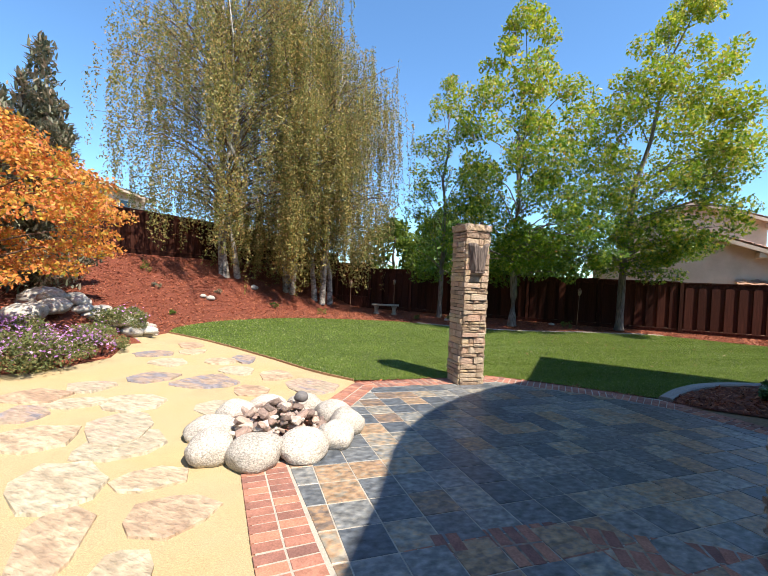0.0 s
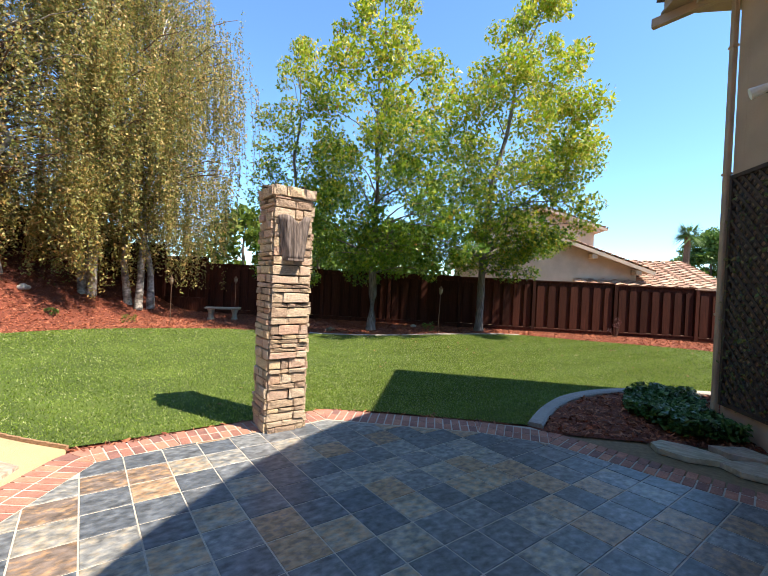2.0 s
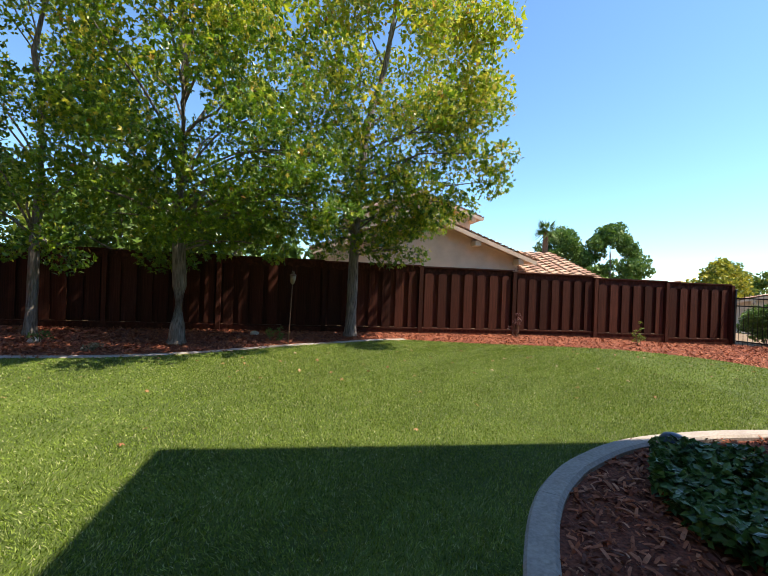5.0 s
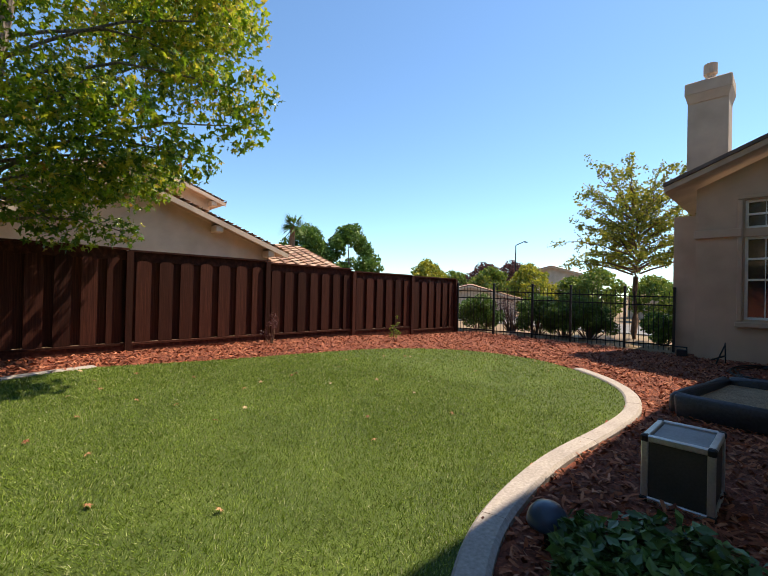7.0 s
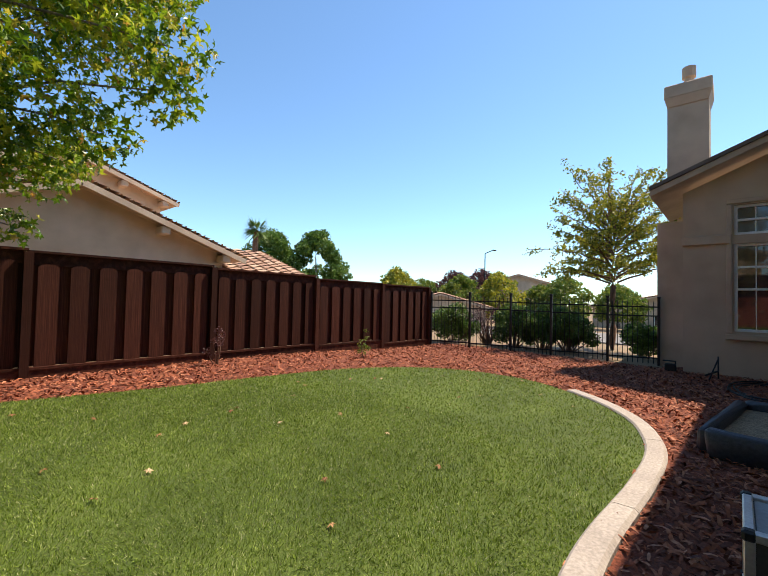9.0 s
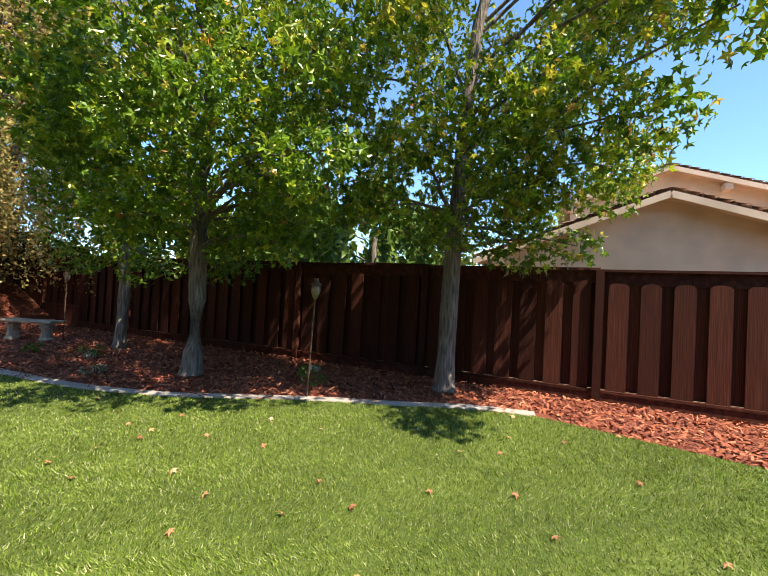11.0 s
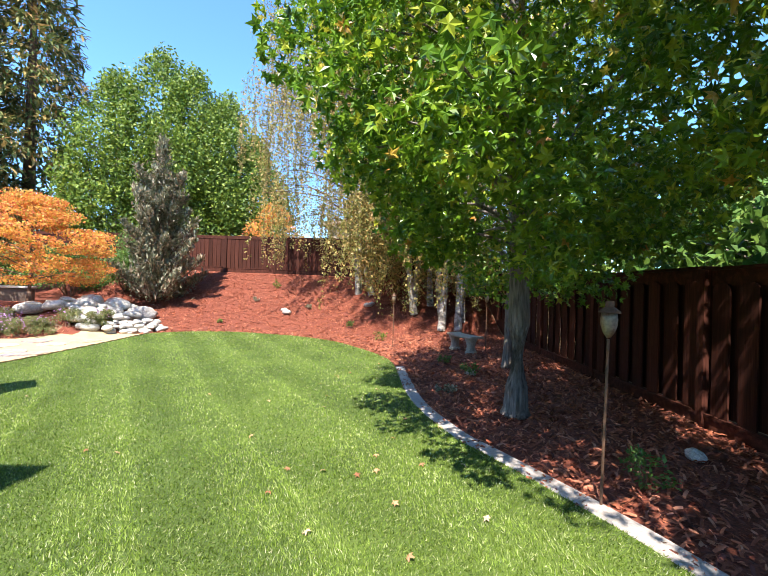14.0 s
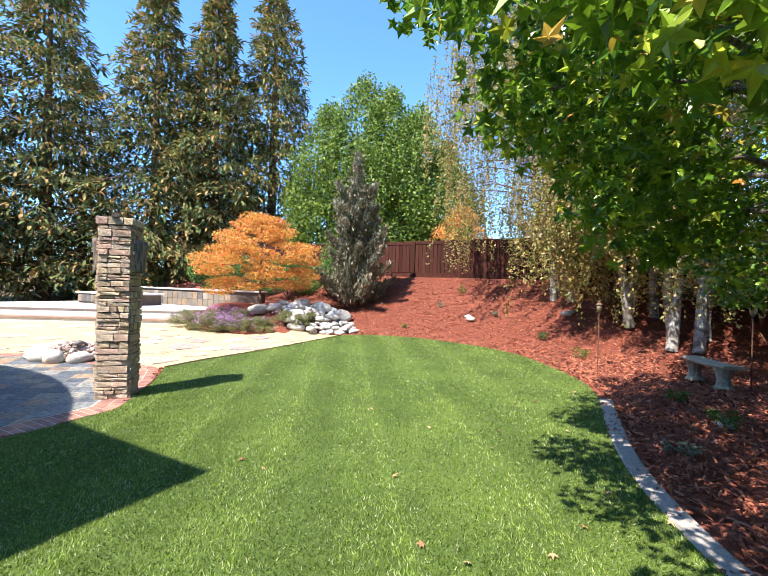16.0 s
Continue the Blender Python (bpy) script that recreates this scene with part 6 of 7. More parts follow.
for i in (-1, 1):
    for j in (-1, 1):
        part("edge", boxed((i * (S[0] / 2 - 0.02), j * (S[1] / 2 - 0.02), S[2] / 2 + 0.01), (0.045, 0.045, S[2] - 0.06), bevel=0.006), M_ALU, bx)
        part("edge", boxed((0, j * (S[1] / 2 - 0.02), S[2] * (0.5 + 0.48 * i) + 0.01), (S[0] - 0.06, 0.045, 0.045), bevel=0.006), M_ALU, bx)
        part("edge", boxed((j * (S[0] / 2 - 0.02), 0, S[2] * (0.5 + 0.48 * i) + 0.01), (0.045, S[1] - 0.06, 0.045), bevel=0.006), M_ALU, bx)
        for k in (-1, 1):
            part("corner", boxed((i * (S[0] / 2 - 0.018), j * (S[1] / 2 - 0.018), S[2] * (0.5 + 0.48 * k) + 0.01), (0.056, 0.056, 0.056), bevel=0.012), M_BLACK, bx)
M_LINER = mat("black_pond_liner", (0.03, 0.035, 0.045), 0.45, (0.7, 1.4), 6, 30, 0.5)
pond = thing("lined_planter", pose(8.95, 10.0, gz(8.95, 10.0), 0, 0, -8), "raised planter frame wrapped in black liner around dry straw", "planter")


def tube(pts, r, name, material, parent, seg=8, label=""):
    bm = bmesh.new(); limb(bm, [Vector(p) for p in pts], r, r, seg)
    return part(name, bm, material, parent, label, True)


for c, s in (((0, 0.52, 0.14), (2.2, 0.12, 0.27)), ((0, -0.52, 0.14), (2.2, 0.12, 0.27)), ((-1.13, 0, 0.14), (0.14, 0.98, 0.29)), ((1.13, 0, 0.14), (0.14, 0.98, 0.29))):
    bm = boxed(c, s, bevel=0.035)
    bmesh.ops.subdivide_edges(bm, edges=bm.edges[:], cuts=3)
    for v in bm.verts:
        v.co += Vector((0.03, 0.035, 0.04)) * noise.noise(v.co * 5)
    part("liner_side", bm, M_LINER, pond, smooth=True)
part("straw_fill", boxed((0, 0, 0.08), (2.2, 0.96, 0.14)), mat("dry_straw", (0.26, 0.19, 0.12), 0.95, (0.4, 1.5), 5, 50, 1.0), pond, "dry straw and soil")
M_PVC = mat("white_pvc_pipe", (0.62, 0.61, 0.58), 0.5, (0.85, 1.05), 5, 40, 0.1)
pump = thing("pump_pipes", pose(5.75, 9.55, gz(5.75, 9.55)), "white plastic pump pipes with a blue valve", "pipes")
tube([(0, 0, 0), (0, 0, 0.45)], 0.035, "riser", M_PVC, pump, 10)
tube([(0.28, -0.05, 0), (0.28, -0.05, 0.42)], 0.035, "riser", M_PVC, pump, 10)
tube([(-0.02, 0, 0.4), (0.3, -0.05, 0.38)], 0.03, "cross_pipe", M_PVC, pump, 10)
bm = bmesh.new(); rod(bm, (0, 0, 0.28), (0, 0, 0.36), 0.055, seg=14); rod(bm, (0, 0, 0.45), (0, 0, 0.5), 0.06, seg=14); part("coupling", bm, M_BLACK, pump)
part("valve", boxed((-0.02, 0.03, 0.18), (0.06, 0.06, 0.05), bevel=0.01), mat("blue_plastic", (0.05, 0.13, 0.45), 0.4, (0.9, 1.1), 4, 30, 0.05), pump, "blue valve")
tube([(-0.25, 0.1, 0.02), (-0.15, 0.15, 0.2), (0.05, 0.1, 0.25), (0.12, 0.03, 0.5), (0.05, 0.0, 0.55)], 0.008, "white_cable", M_PVC, pump, 6)
r = random.Random(8)
hose = thing("garden_hose", pose(12.7, 10.0, gz(12.7, 10.0) + 0.02), "coiled black garden hose on the mulch by the wall", "hose")
for k in range(4):
    rr = 0.55 + 0.08 * k
    tube([((rr * 1.5) * math.cos(a * 0.32) + r.uniform(-0.03, 0.03), rr * 0.7 * math.sin(a * 0.32) + r.uniform(-0.03, 0.03), 0.012 + 0.012 * (k % 2)) for a in range(21)], 0.013, "coil", M_BLACK, hose, 5)
tap = thing("hose_reel_stand", pose(13.7, 10.7, gz(13.7, 10.7)), "bent black metal hose stand by the wall", "stand")
tube([(-0.15, 0.15, 0), (0.0, 0, 0.45), (0.05, 0, 0.5)], 0.015, "leg", M_BLACK, tap); tube([(0.15, 0, 0), (0.04, 0, 0.45)], 0.015, "leg", M_BLACK, tap); tube([(-0.3, 0.2, 0.12), (0, 0, 0.2)], 0.02, "arm", M_BLACK, tap)
tapb = thing("irrigation_valve", pose(14.3, 11.6, gz(14.3, 11.6)), "black irrigation valve at the wall's foot", "valve")
part("valve_body", boxed((0, 0, 0.1), (0.12, 0.22, 0.18), bevel=0.02), M_BLACK, tapb); tube([(0, -0.1, 0), (0, -0.1, 0.25), (0, 0.15, 0.25)], 0.02, "valve_pipe", M_BLACK, tapb)
cond = thing("electric_conduit", pose(10.4, 9.14, -0.2), "painted conduit with a small dark box on the wall", "conduit")
tube([(0, 0, 0), (0, 0, 1.35)], 0.028, "pipe", M_TRIM, cond); part("junction_box", boxed((0, 0.02, 1.45), (0.12, 0.09, 0.26), bevel=0.015), M_BLACK, cond)
vent = thing("meter_cabinet", pose(11.2, 9.2, -0.2), "small grey meter cabinet against the wall", "cabinet")
part("body", boxed((0, 0, 0.4), (0.45, 0.2, 0.55), bevel=0.02), M_GREYTOP, vent); part("cabinet_foot", boxed((0, 0, 0.06), (0.4, 0.16, 0.12)), M_GREYTOP, vent)
fl = thing("wall_floodlight", pose(13.2, 9.12, 2.05), "small white wall floodlight beside the window", "wall lamp")
part("backplate", boxed((0, 0.02, 0), (0.12, 0.04, 0.12)), M_WHITE, fl)
for s in (-1, 1):
    bm = bmesh.new(); rod(bm, (0, 0.04, 0), (0.1 * s, 0.18, -0.05), 0.04, 0.065, 10); part("lamp_head", bm, M_WHITE, fl)
aw = thing("door_hood", pose(7.6, 9.1, 4.1), "small dark metal hood over an upper opening", "hood")
bm = bmesh.new()
vs = [bm.verts.new(v) for v in ((-0.6, 0, 0), (0.6, 0, 0), (0.6, 0.45, -0.25), (-0.6, 0.45, -0.25), (-0.6, 0, -0.06), (0.6, 0, -0.06), (0.6, 0.45, -0.31), (-0.6, 0.45, -0.31))]
for f in ((0, 1, 2, 3), (7, 6, 5, 4), (0, 4, 5, 1), (1, 5, 6, 2), (2, 6, 7, 3), (3, 7, 4, 0)):
    bm.faces.new([vs[i] for i in f])
bmesh.ops.recalc_face_normals(bm, faces=bm.faces[:])
part("hood_sheet", bm, M_TRIM, aw)
ball = thing("bollard_lamp", pose(4.0, 10.62, gz(4.0, 10.62)), "low dark blue dome path lamp in the bed", "garden lamp")
bm = bmesh.new(); rod(bm, (0, 0, -0.05), (0, 0, 0.14), 0.02, seg=8); part("stake", bm, M_BLACK, ball)
bm = bmesh.new(); lathe(bm, [(0.12, 0.13), (0.125, 0.15), (0.11, 0.2), (0.075, 0.245), (0.02, 0.262)], 18); part("dome", bm, mat("dark_blue_plastic", (0.02, 0.045, 0.085), 0.3, (0.9, 1.1), 4, 30, 0.05), ball, smooth=True)

# ---- fallen leaves ----
n = 90
q = rng.uniform((-11, 6.5), (10.5, 18), (900, 2))
q = q[inside(LAWN, q[:, 0], q[:, 1])]
near = np.exp(-((q[:, 1] - 15.2) / 2.4) ** 2) + 0.12
q = q[rng.uniform(0, 1, len(q)) < near][:n]
M_FALLEN = ramp_mat("fallen_leaf", [(0.0, (0.25, 0.10, 0.05)), (0.5, (0.42, 0.24, 0.12)), (1.0, (0.55, 0.40, 0.26))], 0.8, 20, 0.0, "Random")
me_fall = scatter("fallen_leaf", STAR_V, STAR_F, np.zeros((1, 3)), np.eye(3)[None], np.array([0.075]), M_FALLEN)
for x, y in q:
    ob = new("fallen_leaf", me_fall)
    ob.matrix_basis = pose(x, y, gz(x, y) + 0.055, r.uniform(-25, 25), r.uniform(-25, 25), r.uniform(0, 360))
    tagged(ob, "dry curled brown leaf lying on the grass", "leaf", "fallen leaves on the lawn")

# ---- flagstones ----
FLAGS_A = [(-2.85, 1.45, 0.42, 0.2), (-2.2, 1.5, 0.22, 0.15), (-2.48, 2.02, 0.24, 0.3), (-3.57, 1.81, 0.38, 0.28), (-3.91, 2.47, 0.36, 0.36), (-4.34, 2.73, 0.46, 0.3), (-3.07, 2.23, 0.18, 0.26), (-4.63, 2.09, 0.3, 0.36), (-4.99, 3.3, 0.33, 0.33), (-5.41, 2.84, 0.2, 0.36), (-5.97, 2.64, 0.3, 0.33), (-5.94, 3.31, 0.27, 0.28)]
FLAGS_B = [(-5.85, 4.12, 0.28, 0.35), (-5.12, 4.52, 0.4, 0.42), (-4.01, 3.82, 0.28, 0.28), (-4.28, 4.64, 0.3, 0.24), (-5.33, 5.35, 0.3, 0.28), (-6.05, 5.63, 0.25, 0.26), (-6.55, 4.89, 0.32, 0.26), (-7.28, 5.11, 0.28, 0.3), (-3.82, 5.46, 0.48, 0.36), (-4.66, 5.58, 0.36, 0.27), (-7.01, 5.78, 0.28, 0.26), (-5.4, 2.34, 0.28, 0.22)]
FLAGS_C = [(-5.9, 6.1, 0.4, 0.2), (-7.6, 6.2, 0.35, 0.22), (-4.9, 0.9, 0.5, 0.35), (-6.0, 0.3, 0.5, 0.3), (-6.3, 1.4, 0.4, 0.3), (-3.6, 0.6, 0.4, 0.3), (-5.2, -1.2, 0.5, 0.4), (-4.2, -2.2, 0.5, 0.3), (-3.1, -0.6, 0.45, 0.35)]
flag_path = thing("stepping_stones", Matrix.Identity(4), "irregular pink-grey flagstones set in the gravel path", "flagstones", kind="structure")
r = random.Random(31)
for k, (x, y, a, b) in enumerate(FLAGS_A + FLAGS_B + FLAGS_C):
    bm = bmesh.new()
    n = r.randint(7, 10)
    top = []
    turn = math.radians(-35)
    for j in range(n):
        t = 2 * math.pi * j / n + r.uniform(-0.2, 0.2)
        q0 = r.uniform(0.78, 1.12)
        u, v = 1.22 * a * q0 * math.cos(t), 1.22 * b * q0 * math.sin(t)
        top.append(Vector((u * math.cos(turn) - v * math.sin(turn), u * math.sin(turn) + v * math.cos(turn), 0)))
    f = bm.faces.new([bm.verts.new(p) for p in top])
    e = bmesh.ops.extrude_face_region(bm, geom=[f])
    for v in e["geom"]:
        if isinstance(v, bmesh.types.BMVert):
            v.co.z = 0.032
            v.co.x *= 0.97; v.co.y *= 0.97
    bmesh.ops.recalc_face_normals(bm, faces=bm.faces[:])
    ob = part("flagstone", bm, M_FLAG, flag_path)
    ob.matrix_basis = pose(x, y, gz(x, y) - 0.004, -1.4, 0, 0)
for k, (x, y, a, b) in enumerate([(3.05, 7.9, 0.45, 0.26), (3.55, 7.5, 0.38, 0.28), (3.7, 8.0, 0.32, 0.24)]):
    bm = bmesh.new()
    f = bm.faces.new([bm.verts.new((a * (0.85 + 0.2 * math.sin(j * 3.1 + k)) * math.cos(j * 0.785), b * (0.85 + 0.2 * math.cos(j * 2.3 + k)) * math.sin(j * 0.785), 0)) for j in range(8)])
    e = bmesh.ops.extrude_face_region(bm, geom=[f])
    for v in e["geom"]:
        if isinstance(v, bmesh.types.BMVert):
            v.co.z = 0.06
    bmesh.ops.recalc_face_normals(bm, faces=bm.faces[:])
    ob = part("flagstone", bm, M_FLAG, flag_path); ob.matrix_basis = pose(x, y, gz(x, y) - 0.01, 0, 0, -30)
M_EDGING = mat("weathered_bender_board", (0.34, 0.20, 0.11), 0.9, (0.6, 1.25), 4, 40, 0.3, tint=(0.24, 0.13, 0.07), tint_amount=0.6)
edging = thing("lawn_edging", Matrix.Identity(4), "thin rusty bender-board edging along the lawn", "edging", kind="structure")
ed = spline(SOUTH, 6)
for a, b in zip(ed, ed[1:]):
    d = b - a
    part("edging_strip", boxed((0, 0, 0), (d.length, 0.025, 0.06)), M_EDGING, edging).matrix_basis = Matrix.Translation(((a.x + b.x) / 2, (a.y + b.y) / 2 - 0.015, gz((a.x + b.x) / 2, (a.y + b.y) / 2) + 0.02)) @ Matrix.Rotation(math.atan2(d.y, d.x), 4, "Z")

# ---- patio pieces ----
tiles = thing("patio_tiles", Matrix.Identity(4), "multicoloured slate tiles laid diagonally with pale joints", "tiles", kind="structure")
FIELD = [(-2.36, 3.12), (-1.4, 2.3), (-0.06, 1.2), (4.05, 1.2), (4.05, 5.9), (1.95, 7.42), (1.48, 7.75), (0.67, 7.90), (-1.28, 7.82), (-2.5, 6.62), (-2.95, 6.05)]
BAND = [(-0.75, 2.35), (-0.98, 2.58), (-0.05, 3.38), (1.0, 3.66), (4.05, 3.76), (4.05, 3.3), (1.05, 3.2), (0.1, 2.95)]


def clip(poly, hull):
    """The part of poly inside a convex outline (counter-clockwise)."""
    for a, b in zip(hull, hull[1:] + hull[:1]):
        out = []
        side = lambda p: (b[0] - a[0]) * (p[1] - a[1]) - (b[1] - a[1]) * (p[0] - a[0])
        for p, q in zip(poly, poly[1:] + poly[:1]):
            sp, sq = side(p), side(q)
            if sp >= 0: out.append(p)
            if sp * sq < 0:
                t = sp / (sp - sq)
                out.append((p[0] + (q[0] - p[0]) * t, p[1] + (q[1] - p[1]) * t))
        poly = out
        if len(poly) < 3: return []
    return poly


def plate(poly, thick, bevel):
    bm = bmesh.new()
    cx = sum(p[0] for p in poly) / len(poly); cy = sum(p[1] for p in poly) / len(poly)
    lo = [bm.verts.new((x, y, 0)) for x, y in poly]
    mid = [bm.verts.new((x, y, thick - bevel)) for x, y in poly]
    top = [bm.verts.new((x + (cx - x) * bevel / max(0.05, math.hypot(x - cx, y - cy)), y + (cy - y) * bevel / max(0.05, math.hypot(x - cx, y - cy)), thick)) for x, y in poly]
    n = len(poly)
    for A, B in ((lo, mid), (mid, top)):
        for i in range(n):
            bm.faces.new((A[i], A[(i + 1) % n], B[(i + 1) % n], B[i]))
    bm.faces.new(top)
    return bm


U, V = Vector((math.cos(radians(45.5)), math.sin(radians(45.5)))), Vector((-math.sin(radians(45.5)), math.cos(radians(45.5))))
PITCH = 0.335
O = Vector((-1.15, 3.64))
half = (PITCH - 0.011) / 2
me_tile = bm_mesh("slate_tile", plate([(-half, -half), (half, -half), (half, half), (-half, half)], 0.0125, 0.003), M_SLATE)
for i in range(-16, 26):
    for j in range(-16, 22):
        c = O + U * (PITCH * (i + 0.5)) + V * (PITCH * (j + 0.5))
        sq = [tuple(c + U * (half * a) + V * (half * b)) for a, b in ((-1, -1), (1, -1), (1, 1), (-1, 1))]
        if inside(BAND, [p[0] for p in sq], [p[1] for p in sq]).all():
            continue
        cl = clip(sq, FIELD)
        if len(cl) < 3:
            continue
        area = abs(sum(p[0] * q2[1] - q2[0] * p[1] for p, q2 in zip(cl, cl[1:] + cl[:1]))) / 2
        if area < 0.004:
            continue
        whole = area > 0.99 * (2 * half) ** 2
        ob = new("slate_tile", me_tile if whole else bm_mesh("slate_tile", plate([(Vector(p) - c).dot(U) and ((Vector(p) - c).dot(U), (Vector(p) - c).dot(V)) or (0.0, (Vector(p) - c).dot(V)) for p in cl], 0.014, 0.004), M_SLATE))
        ob.parent = tiles
        ob.matrix_basis = pose(c.x, c.y, gz(c.x, c.y) + 0.014 + r.uniform(-0.001, 0.001), -1.43 if c.y < 7.0 else 0, 0, 0) @ Matrix.Rotation(radians(45.5), 4, "Z")
border = thing("brick_border", Matrix.Identity(4), "two courses of red-brown paver bricks round the patio", "brick border", kind="structure")
me_brick = bm_mesh("brick", plate([(-0.0455, -0.0965), (0.0455, -0.0965), (0.0455, 0.0965), (-0.0455, 0.0965)], 0.0135, 0.003), M_BRICK)


def brick_run(a, b, side, rows=2):
    """Bricks with their ends to the edge, from a to b; side: which way the courses lie."""
    a, b = Vector(a), Vector(b)
    d = (b - a).normalized(); out = Vector((-d.y, d.x)) * side
    n = max(1, round((b - a).length / 0.107))
    for k in range(n):
        for row in range(rows):
            c = a + (b - a) * ((k + 0.5) / n) + out * (0.105 + 0.208 * row)
            ob = new("brick", me_brick); ob.parent = border
            ob.matrix_basis = pose(c.x, c.y, gz(c.x, c.y) + 0.013 + r.uniform(-0.001, 0.001), -1.43 if c.y < 7.0 else 0, 0, 0) @ Matrix.Rotation(math.atan2(d.y, d.x), 4, "Z")


brick_run((-2.95, 6.05), (-2.5, 6.64), 1)
brick_run((-2.5, 6.64), (-1.28, 7.84), 1)
brick_run((-1.28, 7.86), (0.67, 7.92), 1)
brick_run((0.67, 7.92), (1.48, 7.77), 1)
brick_run((1.48, 7.77), (4.05, 5.92), 1)
brick_run((-2.38, 3.1), (-2.95, 6.05), 1)
brick_run((-0.08, 1.18), (-1.42, 2.28), 1)
brick_run((-1.42, 2.28), (-2.36, 3.1), 1)
brick_run((-0.98, 2.58), (-0.05, 3.38), -1)
brick_run((-0.05, 3.36), (1.0, 3.66), -1)
brick_run((1.0, 3.66), (4.05, 3.76), -1)


def wedge(p, out1, out2):
    """Cut bricks that fill the fan where two runs meet at an angle."""
    p, a, b = Vector(p), Vector(out1).normalized(), Vector(out2).normalized()
    m = (a + b).normalized()
    for u, v in ((a, m), (m, b)):
        for lo, hi in ((0.03, 0.205), (0.215, 0.41)):
            q = [p + u * lo, p + u * hi, p + v * hi, p + v * lo]
            area = sum(s.x * t.y - t.x * s.y for s, t in zip(q, q[1:] + q[:1]))
            if area < 0: q.reverse()
            c = sum(q, Vector((0, 0))) / 4
            ob = new("brick", bm_mesh("brick", plate([tuple((s - c) * 0.95) for s in q], 0.016, 0.003), M_BRICK)); ob.parent = border
            ob.matrix_basis = pose(c.x, c.y, gz(c.x, c.y) + 0.0125, -1.43 if c.y < 7.0 else 0, 0, 0)


CORNERS = [(-2.38, 3.1), (-2.95, 6.05), (-2.5, 6.64), (-1.28, 7.85), (0.67, 7.92), (1.48, 7.77), (4.05, 5.92)]
for a, p, b in zip(CORNERS, CORNERS[1:], CORNERS[2:]):
    d1, d2 = Vector(p) - Vector(a), Vector(b) - Vector(p)
    wedge(p, (-d1.y, d1.x), (-d2.y, d2.x))

# ---- grass and bark chips ----
N = 900000
gp = rng.uniform((-11.3, 6.0), (10.7, 17.8), (N, 2))
keep = inside(LAWN, gp[:, 0], gp[:, 1])
walkline = np.array([(0.8, 8.0), (1.3, 9.1), (2.1, 10.1), (2.6, 10.6), (3.1, 12.0), (3.5, 13.5), (3.1, 14.4), (2.0, 14.5)])
dist = np.min(np.linalg.norm(gp[:, None, :].astype(np.float32) - walkline[None].astype(np.float32), axis=2), axis=1)
keep &= rng.uniform(0, 1, N) < np.clip(1.25 - dist / 8.5, 0.3, 1.0)
gp = gp[keep]; dist = dist[keep]
near = rng.uniform((-3.0, 6.4), (7.0, 17.0), (640000, 2))
nd = np.min(np.linalg.norm(near[:, None, :].astype(np.float32) - walkline[None].astype(np.float32), axis=2), axis=1)
ok = inside(LAWN, near[:, 0], near[:, 1]) & (rng.uniform(0, 1, len(near)) < np.clip(1.6 - nd / 2.6, 0, 1))
gp, dist = np.concatenate([gp, near[ok]]), np.concatenate([dist, nd[ok]])
BLADE_V = [(-0.5, 0, 0), (0.5, 0, 0), (0.1, 0.18, 1.0)]
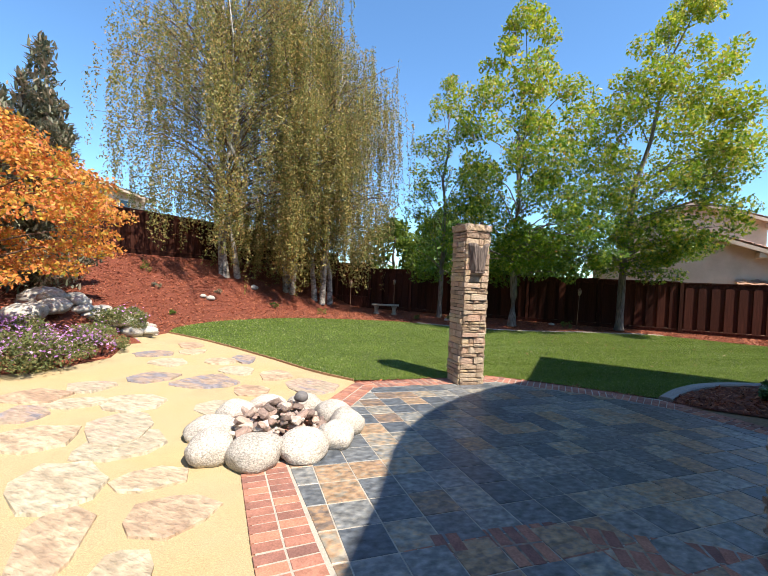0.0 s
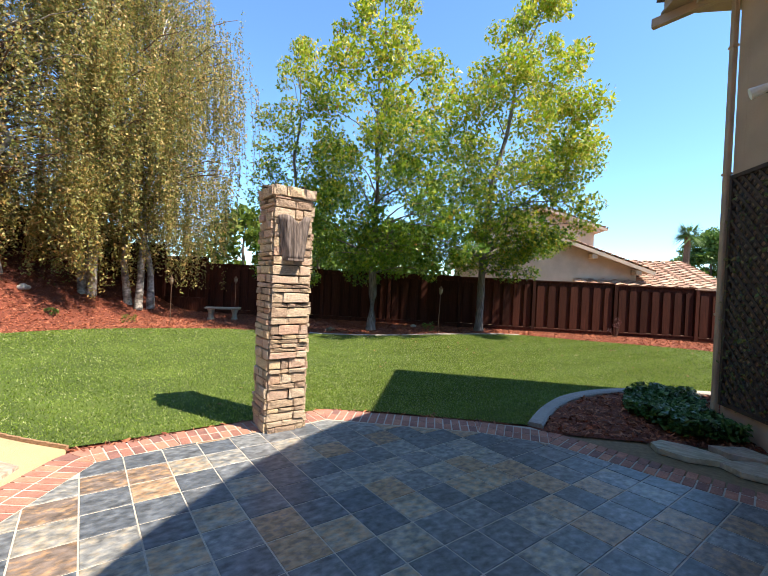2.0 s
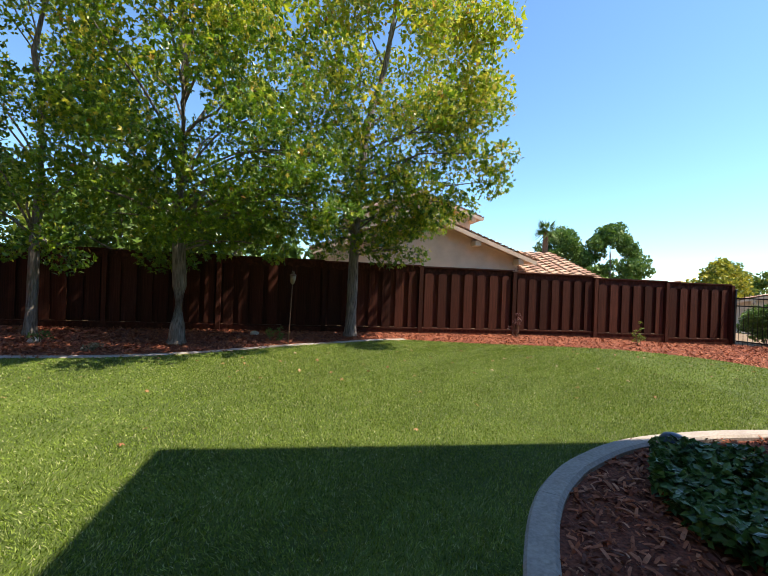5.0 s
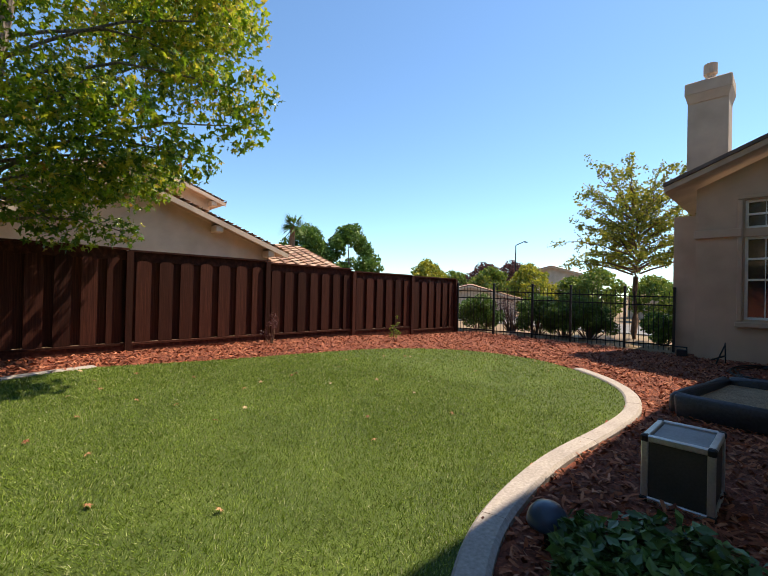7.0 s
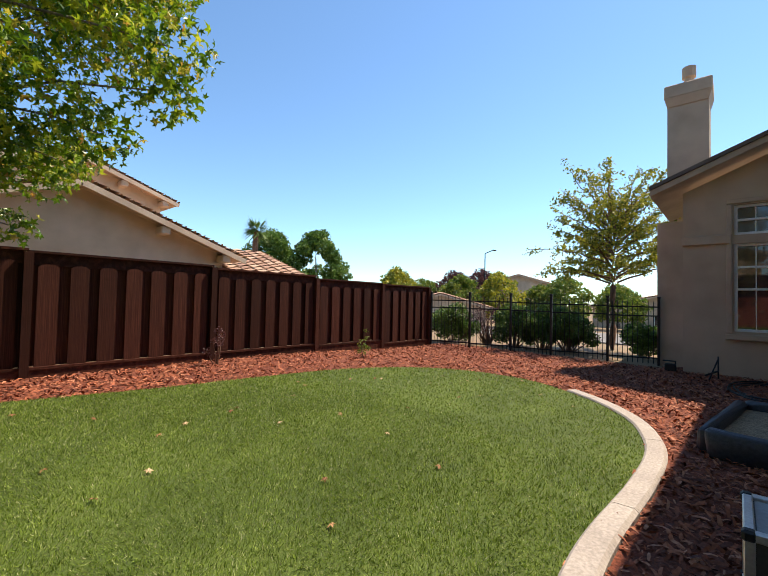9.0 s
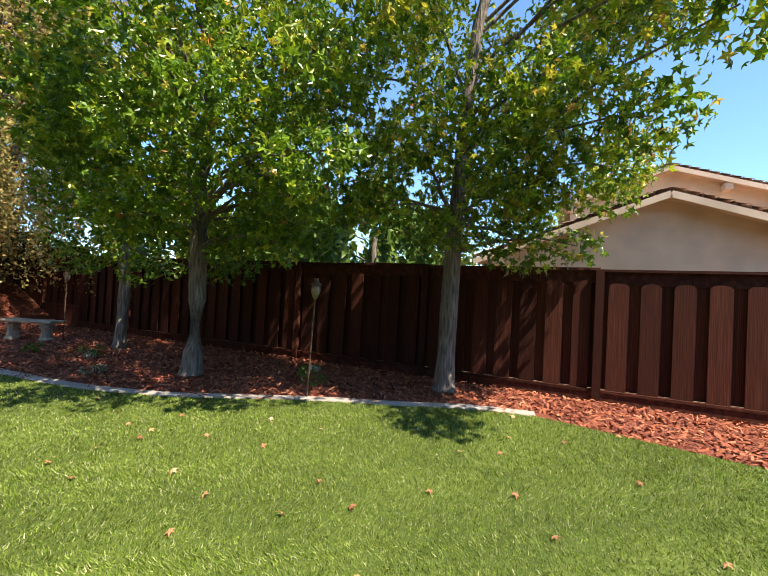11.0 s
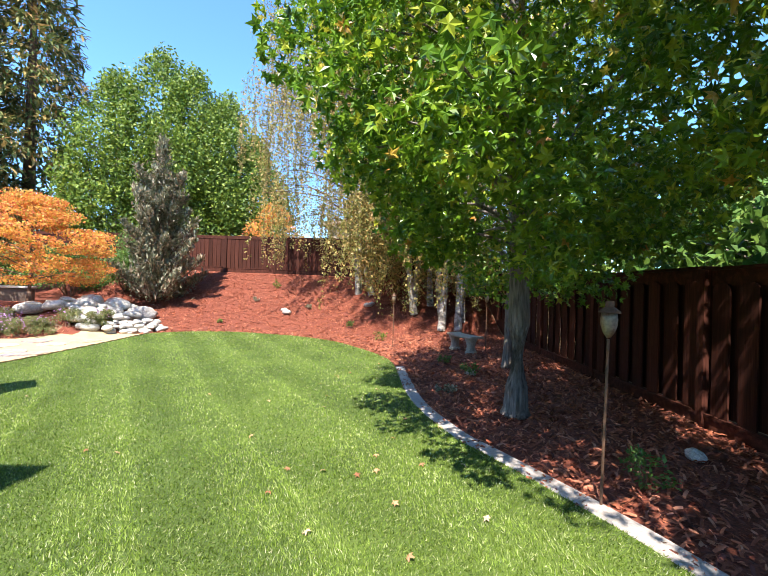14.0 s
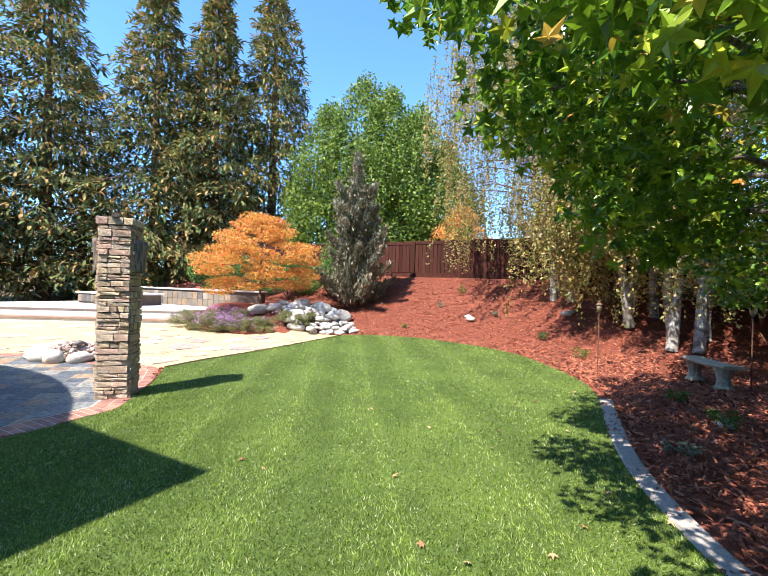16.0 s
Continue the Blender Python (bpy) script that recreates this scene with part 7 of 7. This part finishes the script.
# mowing stripes: the blades lie over one way and the other
across = (-0.56 * gp[:, 0] + 0.83 * gp[:, 1]) * 2 * np.pi / 1.15
stripe = np.tanh(3 * np.sin(across)) * 0.28 - 0.5 * (np.cos(across + 0.5) > 0.95) + 0.3 * (np.cos(across * 0.5 + 2.1) > 0.985)
tl = random_turns(len(gp), 0.55)
lean = np.tile(np.eye(3), (len(gp), 1, 1))
lean[:, 0, 2], lean[:, 1, 2] = 0.83 * stripe, 0.56 * stripe
tl = lean @ tl
w = (0.0045 + 0.0013 * dist) * rng.uniform(0.7, 1.4, len(gp))
w = w.astype(float)
sc3 = np.column_stack([w, np.full(len(gp), 0.045), 0.03 * rng.uniform(0.5, 1.35, len(gp))])
p3 = np.column_stack([gp, ground_z(gp[:, 0], gp[:, 1]) + 0.022])
tagged(new("lawn_grass", scatter("lawn_grass", BLADE_V, [(0, 1, 2)], p3, tl, sc3, M_BLADE)), "short mown green grass blades", "grass", kind="stuff")

N = 285000
cp = rng.uniform((-15.6, 2.5), (15.0, 18.2), (N, 2))
keep = inside(YARD, cp[:, 0], cp[:, 1]) & ~inside(LAWN, cp[:, 0], cp[:, 1]) & ~inside(PATH_AREA, cp[:, 0], cp[:, 1]) & ~inside(PATIO, cp[:, 0], cp[:, 1])
cp = cp[keep]
edge_n = np.array(KERB_NORTH); edge_e = np.array(KERB_EAST)
dn = np.min(np.linalg.norm(cp[:, None] - np.concatenate([edge_n, edge_e])[None], axis=2), axis=1)
cp = cp[(rng.uniform(0, 1, len(cp)) < np.clip(1.3 - dn / 6, 0.65, 1.0)) & (dn > 0.26)]
CHIP_V = [(-0.5, -0.16, 0), (0, -0.2, 0.09), (0.5, -0.1, 0), (-0.45, 0.14, 0.02), (0.02, 0.2, 0.11), (0.5, 0.16, 0.03)]
CHIP_F = [(0, 1, 4, 3), (1, 2, 5, 4)]
L = 0.062 * rng.uniform(0.4, 1.7, len(cp))
p3 = np.column_stack([cp, ground_z(cp[:, 0], cp[:, 1]) + 0.012 + rng.uniform(0, 0.02, len(cp))])
tagged(new("bark_chips", scatter("bark_chips", CHIP_V, CHIP_F, p3, random_turns(len(cp), 0.42), np.column_stack([L, L * 0.7, L * 0.8]), M_CHIP)), "loose red-brown bark chips over the beds", "bark chips", kind="stuff")
